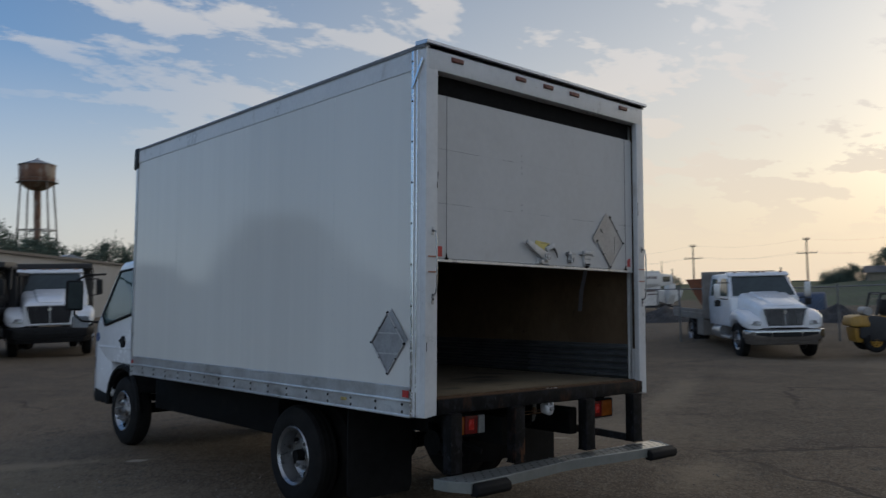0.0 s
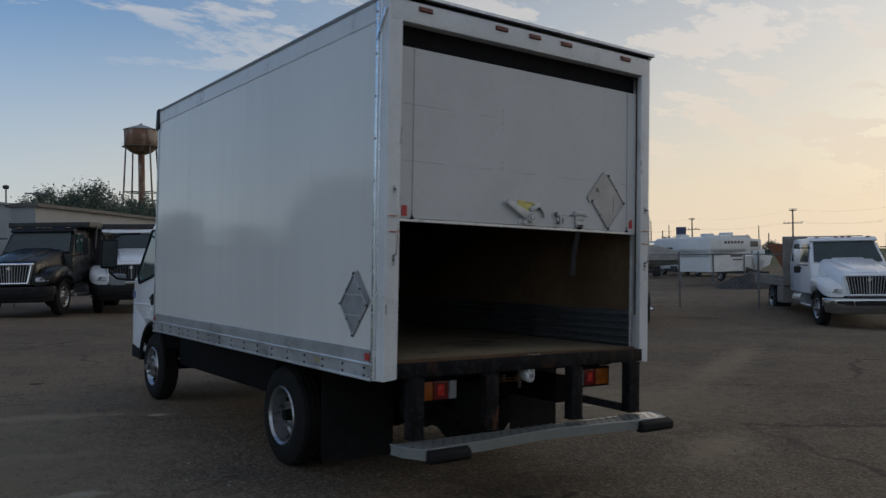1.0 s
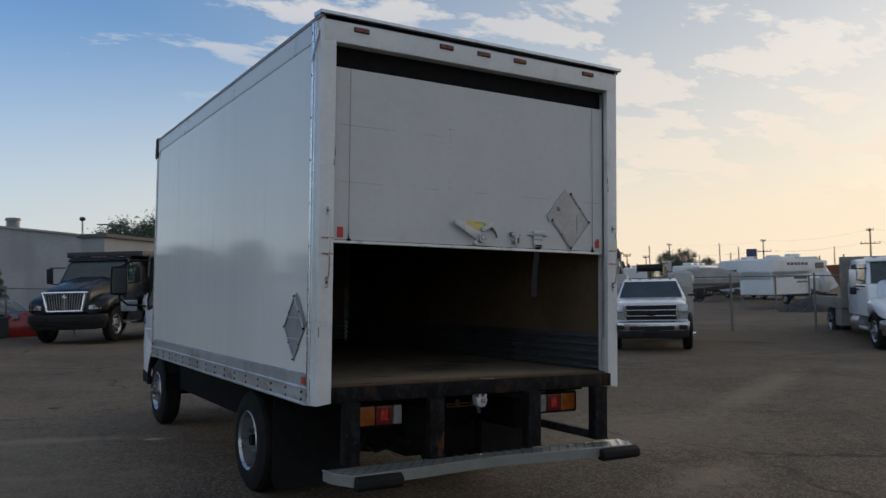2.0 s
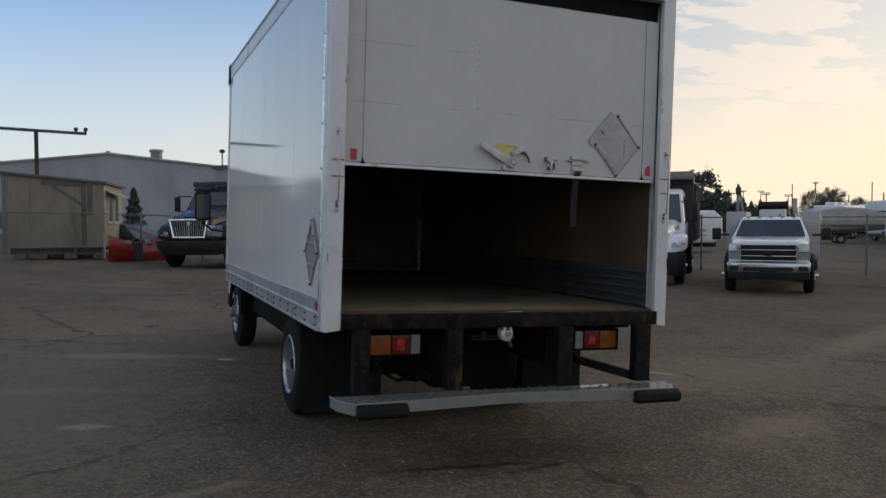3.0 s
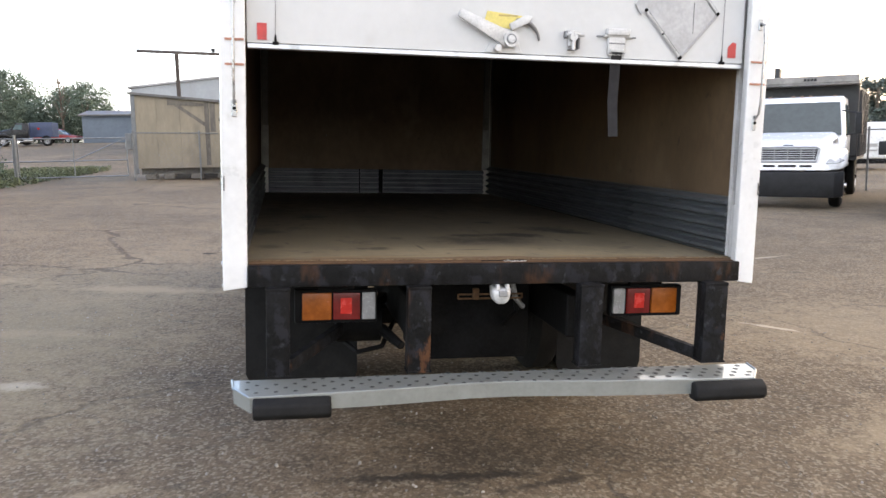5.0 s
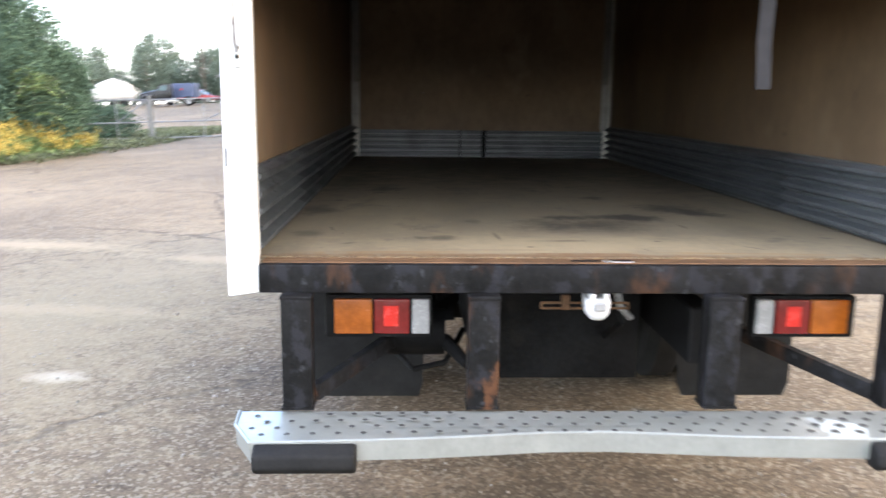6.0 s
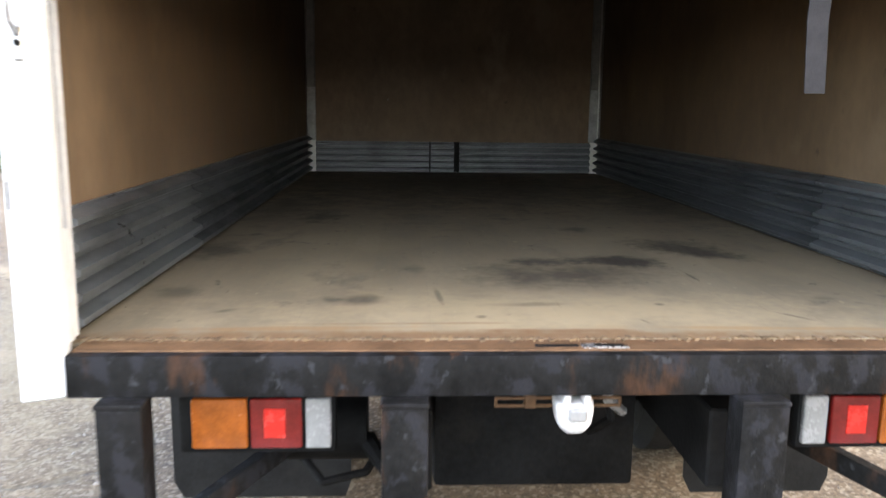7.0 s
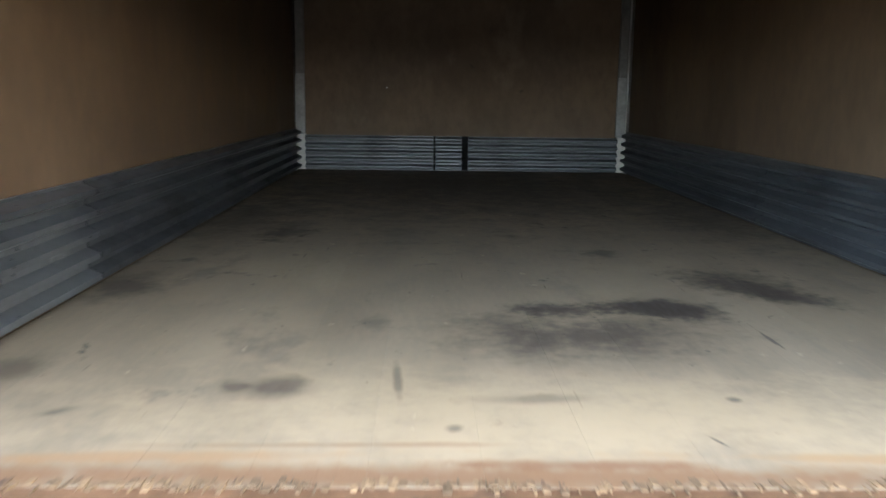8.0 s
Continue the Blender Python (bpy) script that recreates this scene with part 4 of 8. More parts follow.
    for x in (-0.17, 0.14):
        cyl(pb, (x, 0.205, 0.79), (x, 0.205, 0.814), 0.0045, 0.0045, 6)
    box(pb, -0.10, -0.07, 0.2, 0.22, 0.786, 0.84, 0.003)
    box(pb, 0.03, 0.06, 0.2, 0.22, 0.786, 0.84, 0.003)
    part("plate_bracket", pb, "rust_edge", truck, "rusty number plate bracket")
    ch = B()
    box(ch, -0.31, 0.29, 0.55, 1.0, 0.405, 0.84, 0.02, 2)
    part("tool_case", ch, "chassis", truck, "black box under the chassis")
    for sx in (-1, 1):
        fr = B()
        box(fr, sx * 0.33, sx * 0.42, 0.1, 6.5, 0.62, 0.82, 0.006)
        part("chassis_rail", fr, "chassis", truck)
        fl = B()
        xa, xb = sorted((sx * 0.575, sx * (1.17 if sx < 0 else 1.09)))
        hull(fl, [(x, y, z) for x in (xa, xb) for y in (0.90, 0.908) for z in (0.26, 0.86)] + [(x, y, 0.2) for x in (xa + 0.03, xb - 0.02) for y in (0.905, 0.913)])
        part("mud_flap", fl, "rubber", truck, "black rubber mud flap")
    for y in np.linspace(0.3, 4.7, 10):
        xm = B()
        box(xm, -1.12, 1.12, y, y + 0.06, 0.84, 0.93)
        part("cross_member", xm, "chassis", truck)
    skirt = B()
    box(skirt, -0.88, -0.45, 2.35, 5.0, 0.47, 0.84, 0.03, 2)
    part("fuel_tank", skirt, "chassis", truck, "dark fuel tank between the axles")
    sk = B()
    box(sk, 0.55, 1.08, 2.7, 4.4, 0.45, 0.82, 0.03, 2)
    part("battery_box", sk, "chassis", truck)
    ax = B()
    cyl(ax, (-0.9, 1.80, 0.39), (0.9, 1.80, 0.39), 0.07, 0.07, 14)
    bmesh.ops.create_uvsphere(ax, u_segments=16, v_segments=10, radius=0.19, matrix=Matrix.Translation((0, 1.8, 0.4)))
    part("rear_axle", ax, "chassis", truck)
    fa = B()
    cyl(fa, (-0.9, 5.63, 0.4), (0.9, 5.63, 0.4), 0.06, 0.06, 12)
    part("front_axle", fa, "chassis", truck)
    for sx in (-1, 1):
        sp = B()
        hull(sp, [(x, y, z) for x in (sx * 0.42, sx * 0.5) for y, z in ((1.2, 0.47), (2.4, 0.47), (1.45, 0.54), (2.15, 0.54))])
        part("leaf_spring", sp, "chassis", truck)
        da = B()
        cyl(da, (sx * 0.6, 1.55, 0.42), (sx * 0.5, 1.0, 0.78), 0.035, 0.03, 10)
        part("damper", da, "chassis", truck)
        ai = B()
        lathe(ai, [(sx * 0.55, 0.43), (sx * 0.975, 0.43), (sx * 0.975, 0.49), (sx * 0.55, 0.49)], (0, 5.63, 0.42), "X", 28)
        bmesh.ops.delete(ai, geom=[v for v in ai.verts if v.co.z < 0.55], context="VERTS")
        part("inner_arch", ai, "rubber", truck)
    vl = B()
    cyl(vl, (-0.72, 0.5, 0.62), (-0.50, 0.5, 0.62), 0.09, 0.09, 16)
    cyl(vl, (-0.5, 0.45, 0.60), (-0.42, 0.3, 0.55), 0.03, 0.02, 10)
    tube(vl, [(-0.7, 0.5, 0.55), (-0.62, 0.4, 0.5), (-0.5, 0.42, 0.52), (-0.42, 0.6, 0.6)], 0.012)
    part("brake_chamber", vl, "chassis", truck)
    hz = B()
    tube(hz, [(0.12, 0.3, 0.86), (0.16, 0.35, 0.7), (0.14, 0.5, 0.6), (0.2, 0.7, 0.55)], 0.012)
    part("wiring_hose", hz, "chassis", truck)
    hz = B()
    tube(hz, [(0.10, 0.25, 0.88), (0.13, 0.28, 0.78), (0.19, 0.35, 0.72)], 0.014)
    part("pale_hose", hz, "lens_white", truck, "pale plastic conduit")
    for x, y, sd in ((-1.075, 1.80, -1), (1.075, 1.80, 1)):
        wheel(truck, x, y, 0.395, 0.215, 0.232, side=sd, dish=0.13, nuts=6, dual=True, hub_out=-0.03)
    for x, y, sd in ((-1.0, 5.63, -1), (1.0, 5.63, 1)):
        wheel(truck, x, y, 0.39, 0.215, 0.225, side=sd, dish=0.03, nuts=6, hub_out=0.07)


def build_cab():
    y0, y1, y2 = 5.02, 6.70, 6.78
    lowr = B()
    # lower body with a wheel arch cut: built as front, rear and upper blocks
    hull(lowr, [(sx * x, y, z) for sx in (-1, 1) for x, y, z in ((0.985, 6.08, 1.12), (0.985, 6.55, 1.12), (0.93, 6.78, 1.12), (0.985, 6.02, 0.62), (0.985, 6.55, 0.56), (0.93, 6.78, 0.56), (0.985, 6.03, 0.52), (0.93, 6.76, 0.44))], 0.03, 2)
    body = part("cab", lowr, "white_cab", truck, "white tilt cab")
    up = B()
    hull(up, [(sx * x, y, z) for sx in (-1, 1) for x, y, z in ((0.99, y0, 0.93), (0.99, 6.1, 0.93), (0.985, 6.55, 1.1), (0.93, 6.78, 1.1), (0.99, y0, 1.55), (0.98, 6.55, 1.42), (0.925, 6.74, 1.42))], 0.03, 2)
    part("cab_side", up, "white_cab", body)
    gh = B()
    hull(gh, [(sx * x, y, z) for sx in (-1, 1) for x, y, z in ((0.985, y0, 1.5), (0.975, 6.55, 1.40), (0.92, 6.73, 1.40), (0.88, y0, 2.16), (0.88, 6.05, 2.14), (0.83, 6.32, 2.05))], 0.05, 3)
    part("cab_top", gh, "white_cab", body)
    rf = B()
    hull(rf, [(sx * x, y, z) for sx in (-1, 1) for x, y, z in ((0.86, y0, 2.12), (0.86, 6.1, 2.10), (0.72, y0, 2.24), (0.72, 5.95, 2.22))], 0.04, 3)
    part("cab_roof", rf, "white_cab", body)
    for sx in (-1, 1):
        wn = B()
        q = [(5.25, 1.54, 0.983), (6.28, 1.37, 0.98), (6.40, 1.48, 0.966), (6.02, 2.02, 0.905), (5.25, 2.06, 0.90)]
        slab(wn, [(sx * (x + 0.010), y, z) for y, z, x in (q if sx > 0 else q[::-1])], 0.004)
        part("side_window", wn, "glass_teal", body, "teal tinted side window")
        fm = B()
        tube(fm, [(sx * (x + 0.012), y, z) for y, z, x in q + q[:1]], 0.017, 6)
        part("window_seal", fm, "rubber", body)
        hd = B()
        cyl(hd, (sx * 0.985, 5.70, 1.18), (sx * 1.0, 5.70, 1.18), 0.075, 0.068, 20)
        handle = part("door_handle", hd, "rubber", body, "round black door handle recess")
        hd = B()
        hull(hd, [(sx * x, y, z) for x in (1.0, 1.014) for y, z in ((5.65, 1.17), (5.77, 1.18), (5.65, 1.20), (5.77, 1.21))], 0.004, 1)
        part("handle_lever", hd, "black_plastic", handle)
        ar = B()
        pts = [(sx * 0.995, 5.63 + 0.47 * math.cos(radians(a)), 0.43 + 0.47 * math.sin(radians(a))) for a in range(0, 181, 15)]
        tube(ar, pts, 0.03, 6)
        part("arch_flare", ar, "rubber", body, "black wheel arch flare")
        bt = B()
        box(bt, sx * 0.988, sx * 0.998, 5.02, 6.5, 1.095, 1.12, 0.003)
        part("belt_line", bt, "white_cab", body)
        lg = B()
        cyl(lg, (sx * 0.975, 6.53, 1.22), (sx * 0.993, 6.53, 1.22), 0.055, 0.055, 16)
        part("round_emblem", lg, "emblem", body, "small round blue emblem")
        mr = B()
        hull(mr, [(sx * (1.36 + dx), 6.31 + dy, z) for dx in (-0.10, 0.10) for dy in (-0.035, 0.03) for z in (1.545, 1.91)], 0.035, 3)
        mirror = part("wing_mirror", mr, "rubber", body, "black square wing mirror on a bracket")
        gl = B()
        box(gl, sx * 1.36 - 0.08, sx * 1.36 + 0.08, 6.268, 6.273, 1.57, 1.885, 0.002)
        part("mirror_glass", gl, "glass", mirror)
        mb = B()
        tube(mb, [(sx * 0.95, 6.45, 2.0), (sx * 1.2, 6.4, 1.98), (sx * 1.34, 6.35, 1.9), (sx * 1.34, 6.35, 1.5), (sx * 1.22, 6.45, 1.42), (sx * 0.98, 6.55, 1.4)], 0.013)
        part("mirror_arm", mb, "rubber", mirror)
        m2 = B()
        hull(m2, [(sx * (1.17 + dx), 6.66 + dy, z) for dx in (-0.1, 0.1) for dy in (-0.05, 0.03) for z in (1.33, 1.48)], 0.03, 2)
        part("wide_mirror", m2, "lamp_glass", mirror)
        lm = B()
        hull(lm, [(sx * x, y, z) for x, y in ((0.99, 6.58), (0.92, 6.80), (0.6, 6.82), (0.9, 6.6)) for z in (0.82, 0.98)], 0.02, 2)
        part("headlamp", lm, "lamp_glass", body)
    ws = B()
    slab(ws, [(-0.88, 6.742, 1.44), (0.88, 6.742, 1.44), (0.79, 6.355, 2.03), (-0.79, 6.355, 2.03)][::-1], 0.008)
    part("windscreen", ws, "glass", body)
    bp = B()
    hull(bp, [(sx * x, y, z) for sx in (-1, 1) for x, y, z in ((0.99, 6.1, 0.42), (0.99, 6.55, 0.42), (0.9, 6.88, 0.42), (0.99, 6.1, 0.54), (0.99, 6.55, 0.60), (0.9, 6.86, 0.60))], 0.03, 2)
    part("bumper", bp, "rubber", body, "dark front bumper")
    gp = B()
    box(gp, -0.85, 0.85, 4.93, 5.03, 0.85, 2.0)
    part("rear_cab_panel", gp, "chassis", body)


M["emblem"] = surface("blue_emblem", (0.05, 0.09, 0.2), 0.3, vary=0.1, scale=20)
# lit and shaded colours of the same batten
M["batten_lit"] = surface("lit_batten_foot", (0.30, 0.295, 0.28), 0.6, vary=0.15, scale=6)
M["batten"] = surface("shaded_corner_batten", (0.17, 0.16, 0.145), 0.6, vary=0.2, scale=3)
M["worn_yellow"] = surface("worn_yellow_sticker", (0.36, 0.28, 0.10), 0.6, vary=0.2, scale=30)
M["cast_grey"] = surface("pale_cast_metal", (0.47, 0.465, 0.455), 0.42, 0.2, vary=0.12, scale=12, layers=[((0.14, 0.135, 0.13), 18.0, 0.6, 0.72, ONE)])


# ---------------------------------------------------------------- ground
def lot_height(x, y):
    rise = max(0.0, min(1.0, (y - 36) / 50.0))
    rise = rise * rise * (3 - 2 * rise)
    left = max(0.0, min(1.0, (8 - x) / 14.0))
    far = max(0.0, (math.hypot(x, y) - 140) / 200)
    dip = 0.29 * math.exp(-((x - 19.2) ** 2 + (y - 6.6) ** 2) / 11.0)
    return -0.21 * math.tanh(x / 5.5) - dip + 1.45 * rise * left + 0.6 * min(far, 1.0)


def asphalt():
    m = surface("old_gravelly_asphalt", (0.114, 0.085, 0.056), 0.95, vary=0.16, scale=0.35, layers=[((0.188, 0.142, 0.094), 0.16, 0.50, 0.72, (1.0, 0.6, 1)), ((0.078, 0.060, 0.043), 0.45, 0.54, 0.76, ONE), ((0.175, 0.133, 0.088), 1.8, 0.55, 0.8, ONE), ((0.08, 0.068, 0.05), 4.5, 0.56, 0.74, ONE), ((0.20, 0.168, 0.12), 9.0, 0.62, 0.76, ONE)])
    t = m.node_tree
    p = t.nodes["Principled BSDF"]
    out = p.inputs["Base Color"].links[0].from_socket
    co = t.nodes.new("ShaderNodeTexCoord")

    def cells(scale, feature="F1"):
        v = node(t, "ShaderNodeTexVoronoi", Scale=scale)
        v.feature = feature
        wire(t, co.outputs["Object"], v.inputs["Vector"])
        return v

    va, vb = cells(36.0), cells(105.0)
    for v, amount in ((va, 0.20), (vb, 0.24)):
        bw = t.nodes.new("ShaderNodeRGBToBW")
        wire(t, v.outputs["Color"], bw.inputs[0])
        k = remap(t, bw.outputs[0], 0.15, 0.9, 1 - amount, 1 + amount * 1.3, False)
        hsv = node(t, "ShaderNodeHueSaturation")
        wire(t, out, hsv.inputs["Color"])
        wire(t, k, hsv.inputs["Value"])
        out = hsv.outputs[0]
    bw = t.nodes.new("ShaderNodeRGBToBW")
    wire(t, cells(62.0).outputs["Color"], bw.inputs[0])
    out = blend(t, remap(t, bw.outputs[0], 0.66, 0.75, 0.0, 0.42), out, (0.30, 0.255, 0.19))
    # crack network, broken up by noise
    bend = node(t, "ShaderNodeTexNoise", Scale=1.3, Detail=6.0, Roughness=0.65)
    wire(t, co.outputs["Object"], bend.inputs["Vector"])
    add = t.nodes.new("ShaderNodeVectorMath")
    add.operation = "MULTIPLY_ADD"
    wire(t, bend.outputs["Color"], add.inputs[0])
    add.inputs[1].default_value = (0.9, 0.9, 0)
    wire(t, co.outputs["Object"], add.inputs[2])
    ck = node(t, "ShaderNodeTexVoronoi", Scale=0.22)
    ck.feature = "DISTANCE_TO_EDGE"
    wire(t, add.outputs[0], ck.inputs["Vector"])
    gate = node(t, "ShaderNodeTexNoise", Scale=0.35, Detail=2.0)
    wire(t, co.outputs["Object"], gate.inputs["Vector"])
    line = math_node(t, "MULTIPLY", remap(t, ck.outputs["Distance"], 0.0095, 0.0015), remap(t, gate.outputs[0], 0.44, 0.55))
    out = blend(t, math_node(t, "MULTIPLY", line, 0.62), out, (0.035, 0.03, 0.026))
    # grass takes over far from the lot
    sep = t.nodes.new("ShaderNodeSeparateXYZ")
    wire(t, co.outputs["Object"], sep.inputs[0])
    far = t.nodes.new("ShaderNodeVectorMath")
    far.operation = "LENGTH"
    wire(t, co.outputs["Object"], far.inputs[0])
    gn = node(t, "ShaderNodeTexNoise", Scale=0.06, Detail=5.0)
    wire(t, co.outputs["Object"], gn.inputs["Vector"])
    gd = math_node(t, "ADD", far.outputs["Value"], math_node(t, "MULTIPLY", gn.outputs[0], 40.0))
    out = blend(t, remap(t, gd, 112.0, 122.0), out, (0.075, 0.085, 0.04))
    wire(t, out, p.inputs["Base Color"])
    p.inputs["Specular IOR Level"].default_value = 0.15
    bmp = node(t, "ShaderNodeBump", Strength=1.0, Distance=0.0025)
    h = math_node(t, "ADD", va.outputs["Distance"], math_node(t, "MULTIPLY", vb.outputs["Distance"], 0.5))
    wire(t, math_node(t, "SUBTRACT", math_node(t, "MULTIPLY", h, -1.0), math_node(t, "MULTIPLY", line, 3.0)), bmp.inputs["Height"])
    wire(t, bmp.outputs[0], p.inputs["Normal"])
    return m


M["asphalt_plain"] = asphalt()
PALE, OIL_SHADE, TAN = (0.44, 0.385, 0.30), (0.024, 0.020, 0.016), (0.30, 0.235, 0.155)
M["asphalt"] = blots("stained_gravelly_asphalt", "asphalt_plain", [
    (-2.56, 1.75, 0.26, 0.13, -6, PALE, 0.85, 0.8), (3.15, 2.65, 0.34, 0.05, -52, PALE, 0.9, 0.7), (-1.94, 7.65, 0.13, 0.10, 0, OIL_SHADE, 0.9, 0.5), (-1.23, 4.55, 0.16, 0.10, 0, PALE, 0.85, 0.7),
    # narrow streaks are oil; the last two broad blots paint shade under the truck
    (-0.25, 0.03, 0.75, 0.07, -4, OIL_SHADE, 0.9, 0.8), (0.25, -0.1, 0.5, 0.05, 12, OIL_SHADE, 0.75, 0.9), (0.6, -0.45, 0.5, 0.22, -20, OIL_SHADE, 0.4, 0.9), (0.1, 0.25, 1.3, 0.55, 0, OIL_SHADE, 0.45, 1.0), (-0.2, 1.2, 1.6, 1.5, 0, OIL_SHADE, 0.25, 1.0),
    (-2.3, 5.0, 1.5, 0.28, -16, TAN, 0.85, 0.9), (-4.6, 5.9, 1.8, 0.4, -12, TAN, 0.7, 0.9), (-3.2, 3.2, 1.6, 0.22, -8, TAN, 0.6, 0.9), (-1.95, 0.0, 0.5, 0.10, 22, TAN, 0.5, 0.9), (-2.5, -0.25, 0.6, 0.14, 18, TAN, 0.5, 0.9), (-5.2, 1.0, 0.5, 0.2, 15, PALE, 0.5, 0.9),
    (8.0, 4.0, 4.5, 0.5, 25, TAN, 0.5, 0.9), (15.8, 10.4, 1.5, 0.6, -50, OIL_SHADE, 0.5, 0.9), (-2.1, -2.1, 1.1, 0.25, 20, TAN, 0.5, 0.9), (5.5, 6.5, 0.6, 0.06, 15, PALE, 0.5, 0.8), (2.6, 0.3, 1.3, 0.5, 20, TAN, 0.55, 1.0), (-3.2, 3.0, 2.2, 5.0, 0, (0.235, 0.186, 0.118), 0.62, 0.9), (4.0, 2.5, 2.4, 2.0, 0, TAN, 0.45, 1.0)])


def build_ground():
    half = np.concatenate([np.arange(0, 24, 0.8), np.geomspace(24, 2600, 40)])
    axis = np.concatenate([-half[:0:-1], half])
    n = len(axis)
    verts = [(float(x), float(y), lot_height(x, y)) for y in axis for x in axis]
    faces = [(j * n + i, j * n + i + 1, (j + 1) * n + i + 1, (j + 1) * n + i) for j in range(n - 1) for i in range(n - 1)]
    me = bpy.data.meshes.new("ground")
    me.from_pydata(verts, [], faces)
    me.polygons.foreach_set("use_smooth", [True] * len(me.polygons))
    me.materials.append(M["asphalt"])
    tagged(new("ground", me), "worn gravelly asphalt lot with cracks, oil, pale stains and painted under-truck shade", "ground", kind="structure")
    rng = np.random.default_rng(5)
    bm = B()
    for k in range(1500):
        x, y = rng.uniform(-4.5, 3.5), rng.uniform(-3.6, 4.0)
        s = rng.uniform(0.003, 0.009) * (1.7 if k % 11 == 0 else 1.0)
        m = Matrix.Translation((x, y, lot_height(x, y) + s * 0.3)) @ Euler(rng.uniform(0, 6, 3)).to_matrix().to_4x4() @ Matrix.Diagonal((s, s * rng.uniform(0.6, 1), s * 0.6, 1))
        bmesh.ops.create_icosphere(bm, subdivisions=1, radius=1.0, matrix=m) if k % 11 == 0 else bmesh.ops.create_cube(bm, size=1.5, matrix=m)
    ob = part("loose_gravel", bm, "gravel", None, smooth=0)
    tagged(ob, "loose pale gravel scattered on the asphalt", "gravel", kind="stuff")


M["gravel"] = surface("pale_gravel", (0.20, 0.18, 0.155), 0.9, vary=0.2, scale=20, island=0.35)

# ---------------------------------------------------------------- plants
M["leaf_green"] = surface("green_leaves", (0.068, 0.108, 0.074), 0.9, vary=0.14, scale=0.8, island=0.12, spec=0.05)
M["leaf_light"] = surface("light_green_leaves", (0.105, 0.15, 0.062), 0.85, vary=0.15, scale=0.8, island=0.15, spec=0.08)
M["leaf_far"] = surface("dull_green_leaves", (0.105, 0.135, 0.105), 0.9, vary=0.15, scale=0.3, island=0.12, spec=0.05)
M["needle"] = surface("dark_conifer_needles", (0.075, 0.093, 0.075), 0.7, vary=0.2, scale=0.5, island=0.4)
M["bark"] = surface("grey_brown_bark", (0.11, 0.085, 0.065), 0.9, vary=0.25, scale=6, stretch=(1, 1, 0.2), bump=0.01, bump_scale=20)
M["blossom"] = surface("yellow_goldenrod_blossom", (0.38, 0.285, 0.06), 0.7, vary=0.12, scale=3, island=0.2)
M["grass"] = surface("weedy_grass", (0.075, 0.09, 0.045), 0.8, vary=0.2, scale=1.0, island=0.4)


def leaf_mesh(name, centres, size, rng, flat=0.0, aspect=0.6):
    """One mesh of small pointed leaves round the centres."""
    n = len(centres)
    a = rng.normal(size=(n, 3))
    a /= np.linalg.norm(a, axis=1)[:, None]
    b = np.cross(a, rng.normal(size=(n, 3)))
    b /= np.linalg.norm(b, axis=1)[:, None]
    if flat:
        a[:, 2] *= 1 - flat
    s = size * rng.uniform(0.6, 1.35, n)[:, None]
    v = np.empty((n, 4, 3))
    v[:, 0], v[:, 1], v[:, 2], v[:, 3] = centres - a * s, centres + b * s * aspect, centres + a * s, centres - b * s * aspect
    me = bpy.data.meshes.new(name)
    me.from_pydata(v.reshape(-1, 3).tolist(), [], np.arange(n * 4).reshape(-1, 4).tolist())
    return me


def crown_points(rng, clumps, per, radius, height, base, lean=0.3, spread=0.30):
    pts = []
    for _ in range(clumps):
        d = rng.normal(size=3)
        d /= np.linalg.norm(d)
        k = rng.uniform(0.35, 1.0) ** 0.6
        c = np.array([d[0] * radius * k, d[1] * radius * k, base + height * (0.5 + 0.5 * d[2] * k)])
        pts.append(c + rng.normal(size=(per, 3)) * spread * radius * 0.5 * rng.uniform(0.6, 1.2))
    return np.concatenate(pts)


def leaf_part(name, me, material, parent):
    me.materials.append(M[material])
    ob = new(name, me)
    ob.parent = parent
    return ob


def trunk_part(parent, h, r, rng, limbs=7, spread=1.2):
    bm = B()
    p, rad = Vector((0, 0, -0.1)), r
    for k in range(4):
        q = p + Vector((rng.uniform(-0.08, 0.08) * h * 0.3, rng.uniform(-0.08, 0.08) * h * 0.3, h / 4))
        cyl(bm, p, q, rad, rad * 0.78, 8)
        if k:
            for _ in range(limbs // 3 + 1):
                a = rng.uniform(0, 2 * math.pi)
                e = p.lerp(q, rng.uniform(0, 1)) + Vector((math.cos(a) * spread * rng.uniform(0.5, 1), math.sin(a) * spread * rng.uniform(0.5, 1), h * rng.uniform(0.12, 0.3)))
                cyl(bm, p.lerp(q, 0.4), e, rad * 0.45, rad * 0.12, 6)
                for _ in range(2):
                    e2 = e + Vector((rng.uniform(-1, 1) * spread * 0.5, rng.uniform(-1, 1) * spread * 0.5, h * rng.uniform(0.05, 0.18)))
                    cyl(bm, e, e2, rad * 0.14, rad * 0.04, 5)
        p, rad = q, rad * 0.78
    return part("trunk", bm, "bark", parent)


def broad_tree(label, place, h, radius, leaves, size, material, seed, base=0.15, group=""):
    rng = np.random.default_rng(seed)
    t = thing("tree", label, "tree", place, group)
    trunk_part(t, h * 0.8, h * 0.028, rng, 9, radius * 0.7)
    c = crown_points(rng, max(10, leaves // 90), 90, radius, h * (1 - base), h * base, spread=0.26)
    c[:, 2] = np.maximum(c[:, 2], 0.1)
    leaf_part("crown", leaf_mesh("crown", c, size, rng), material, t)
    return t


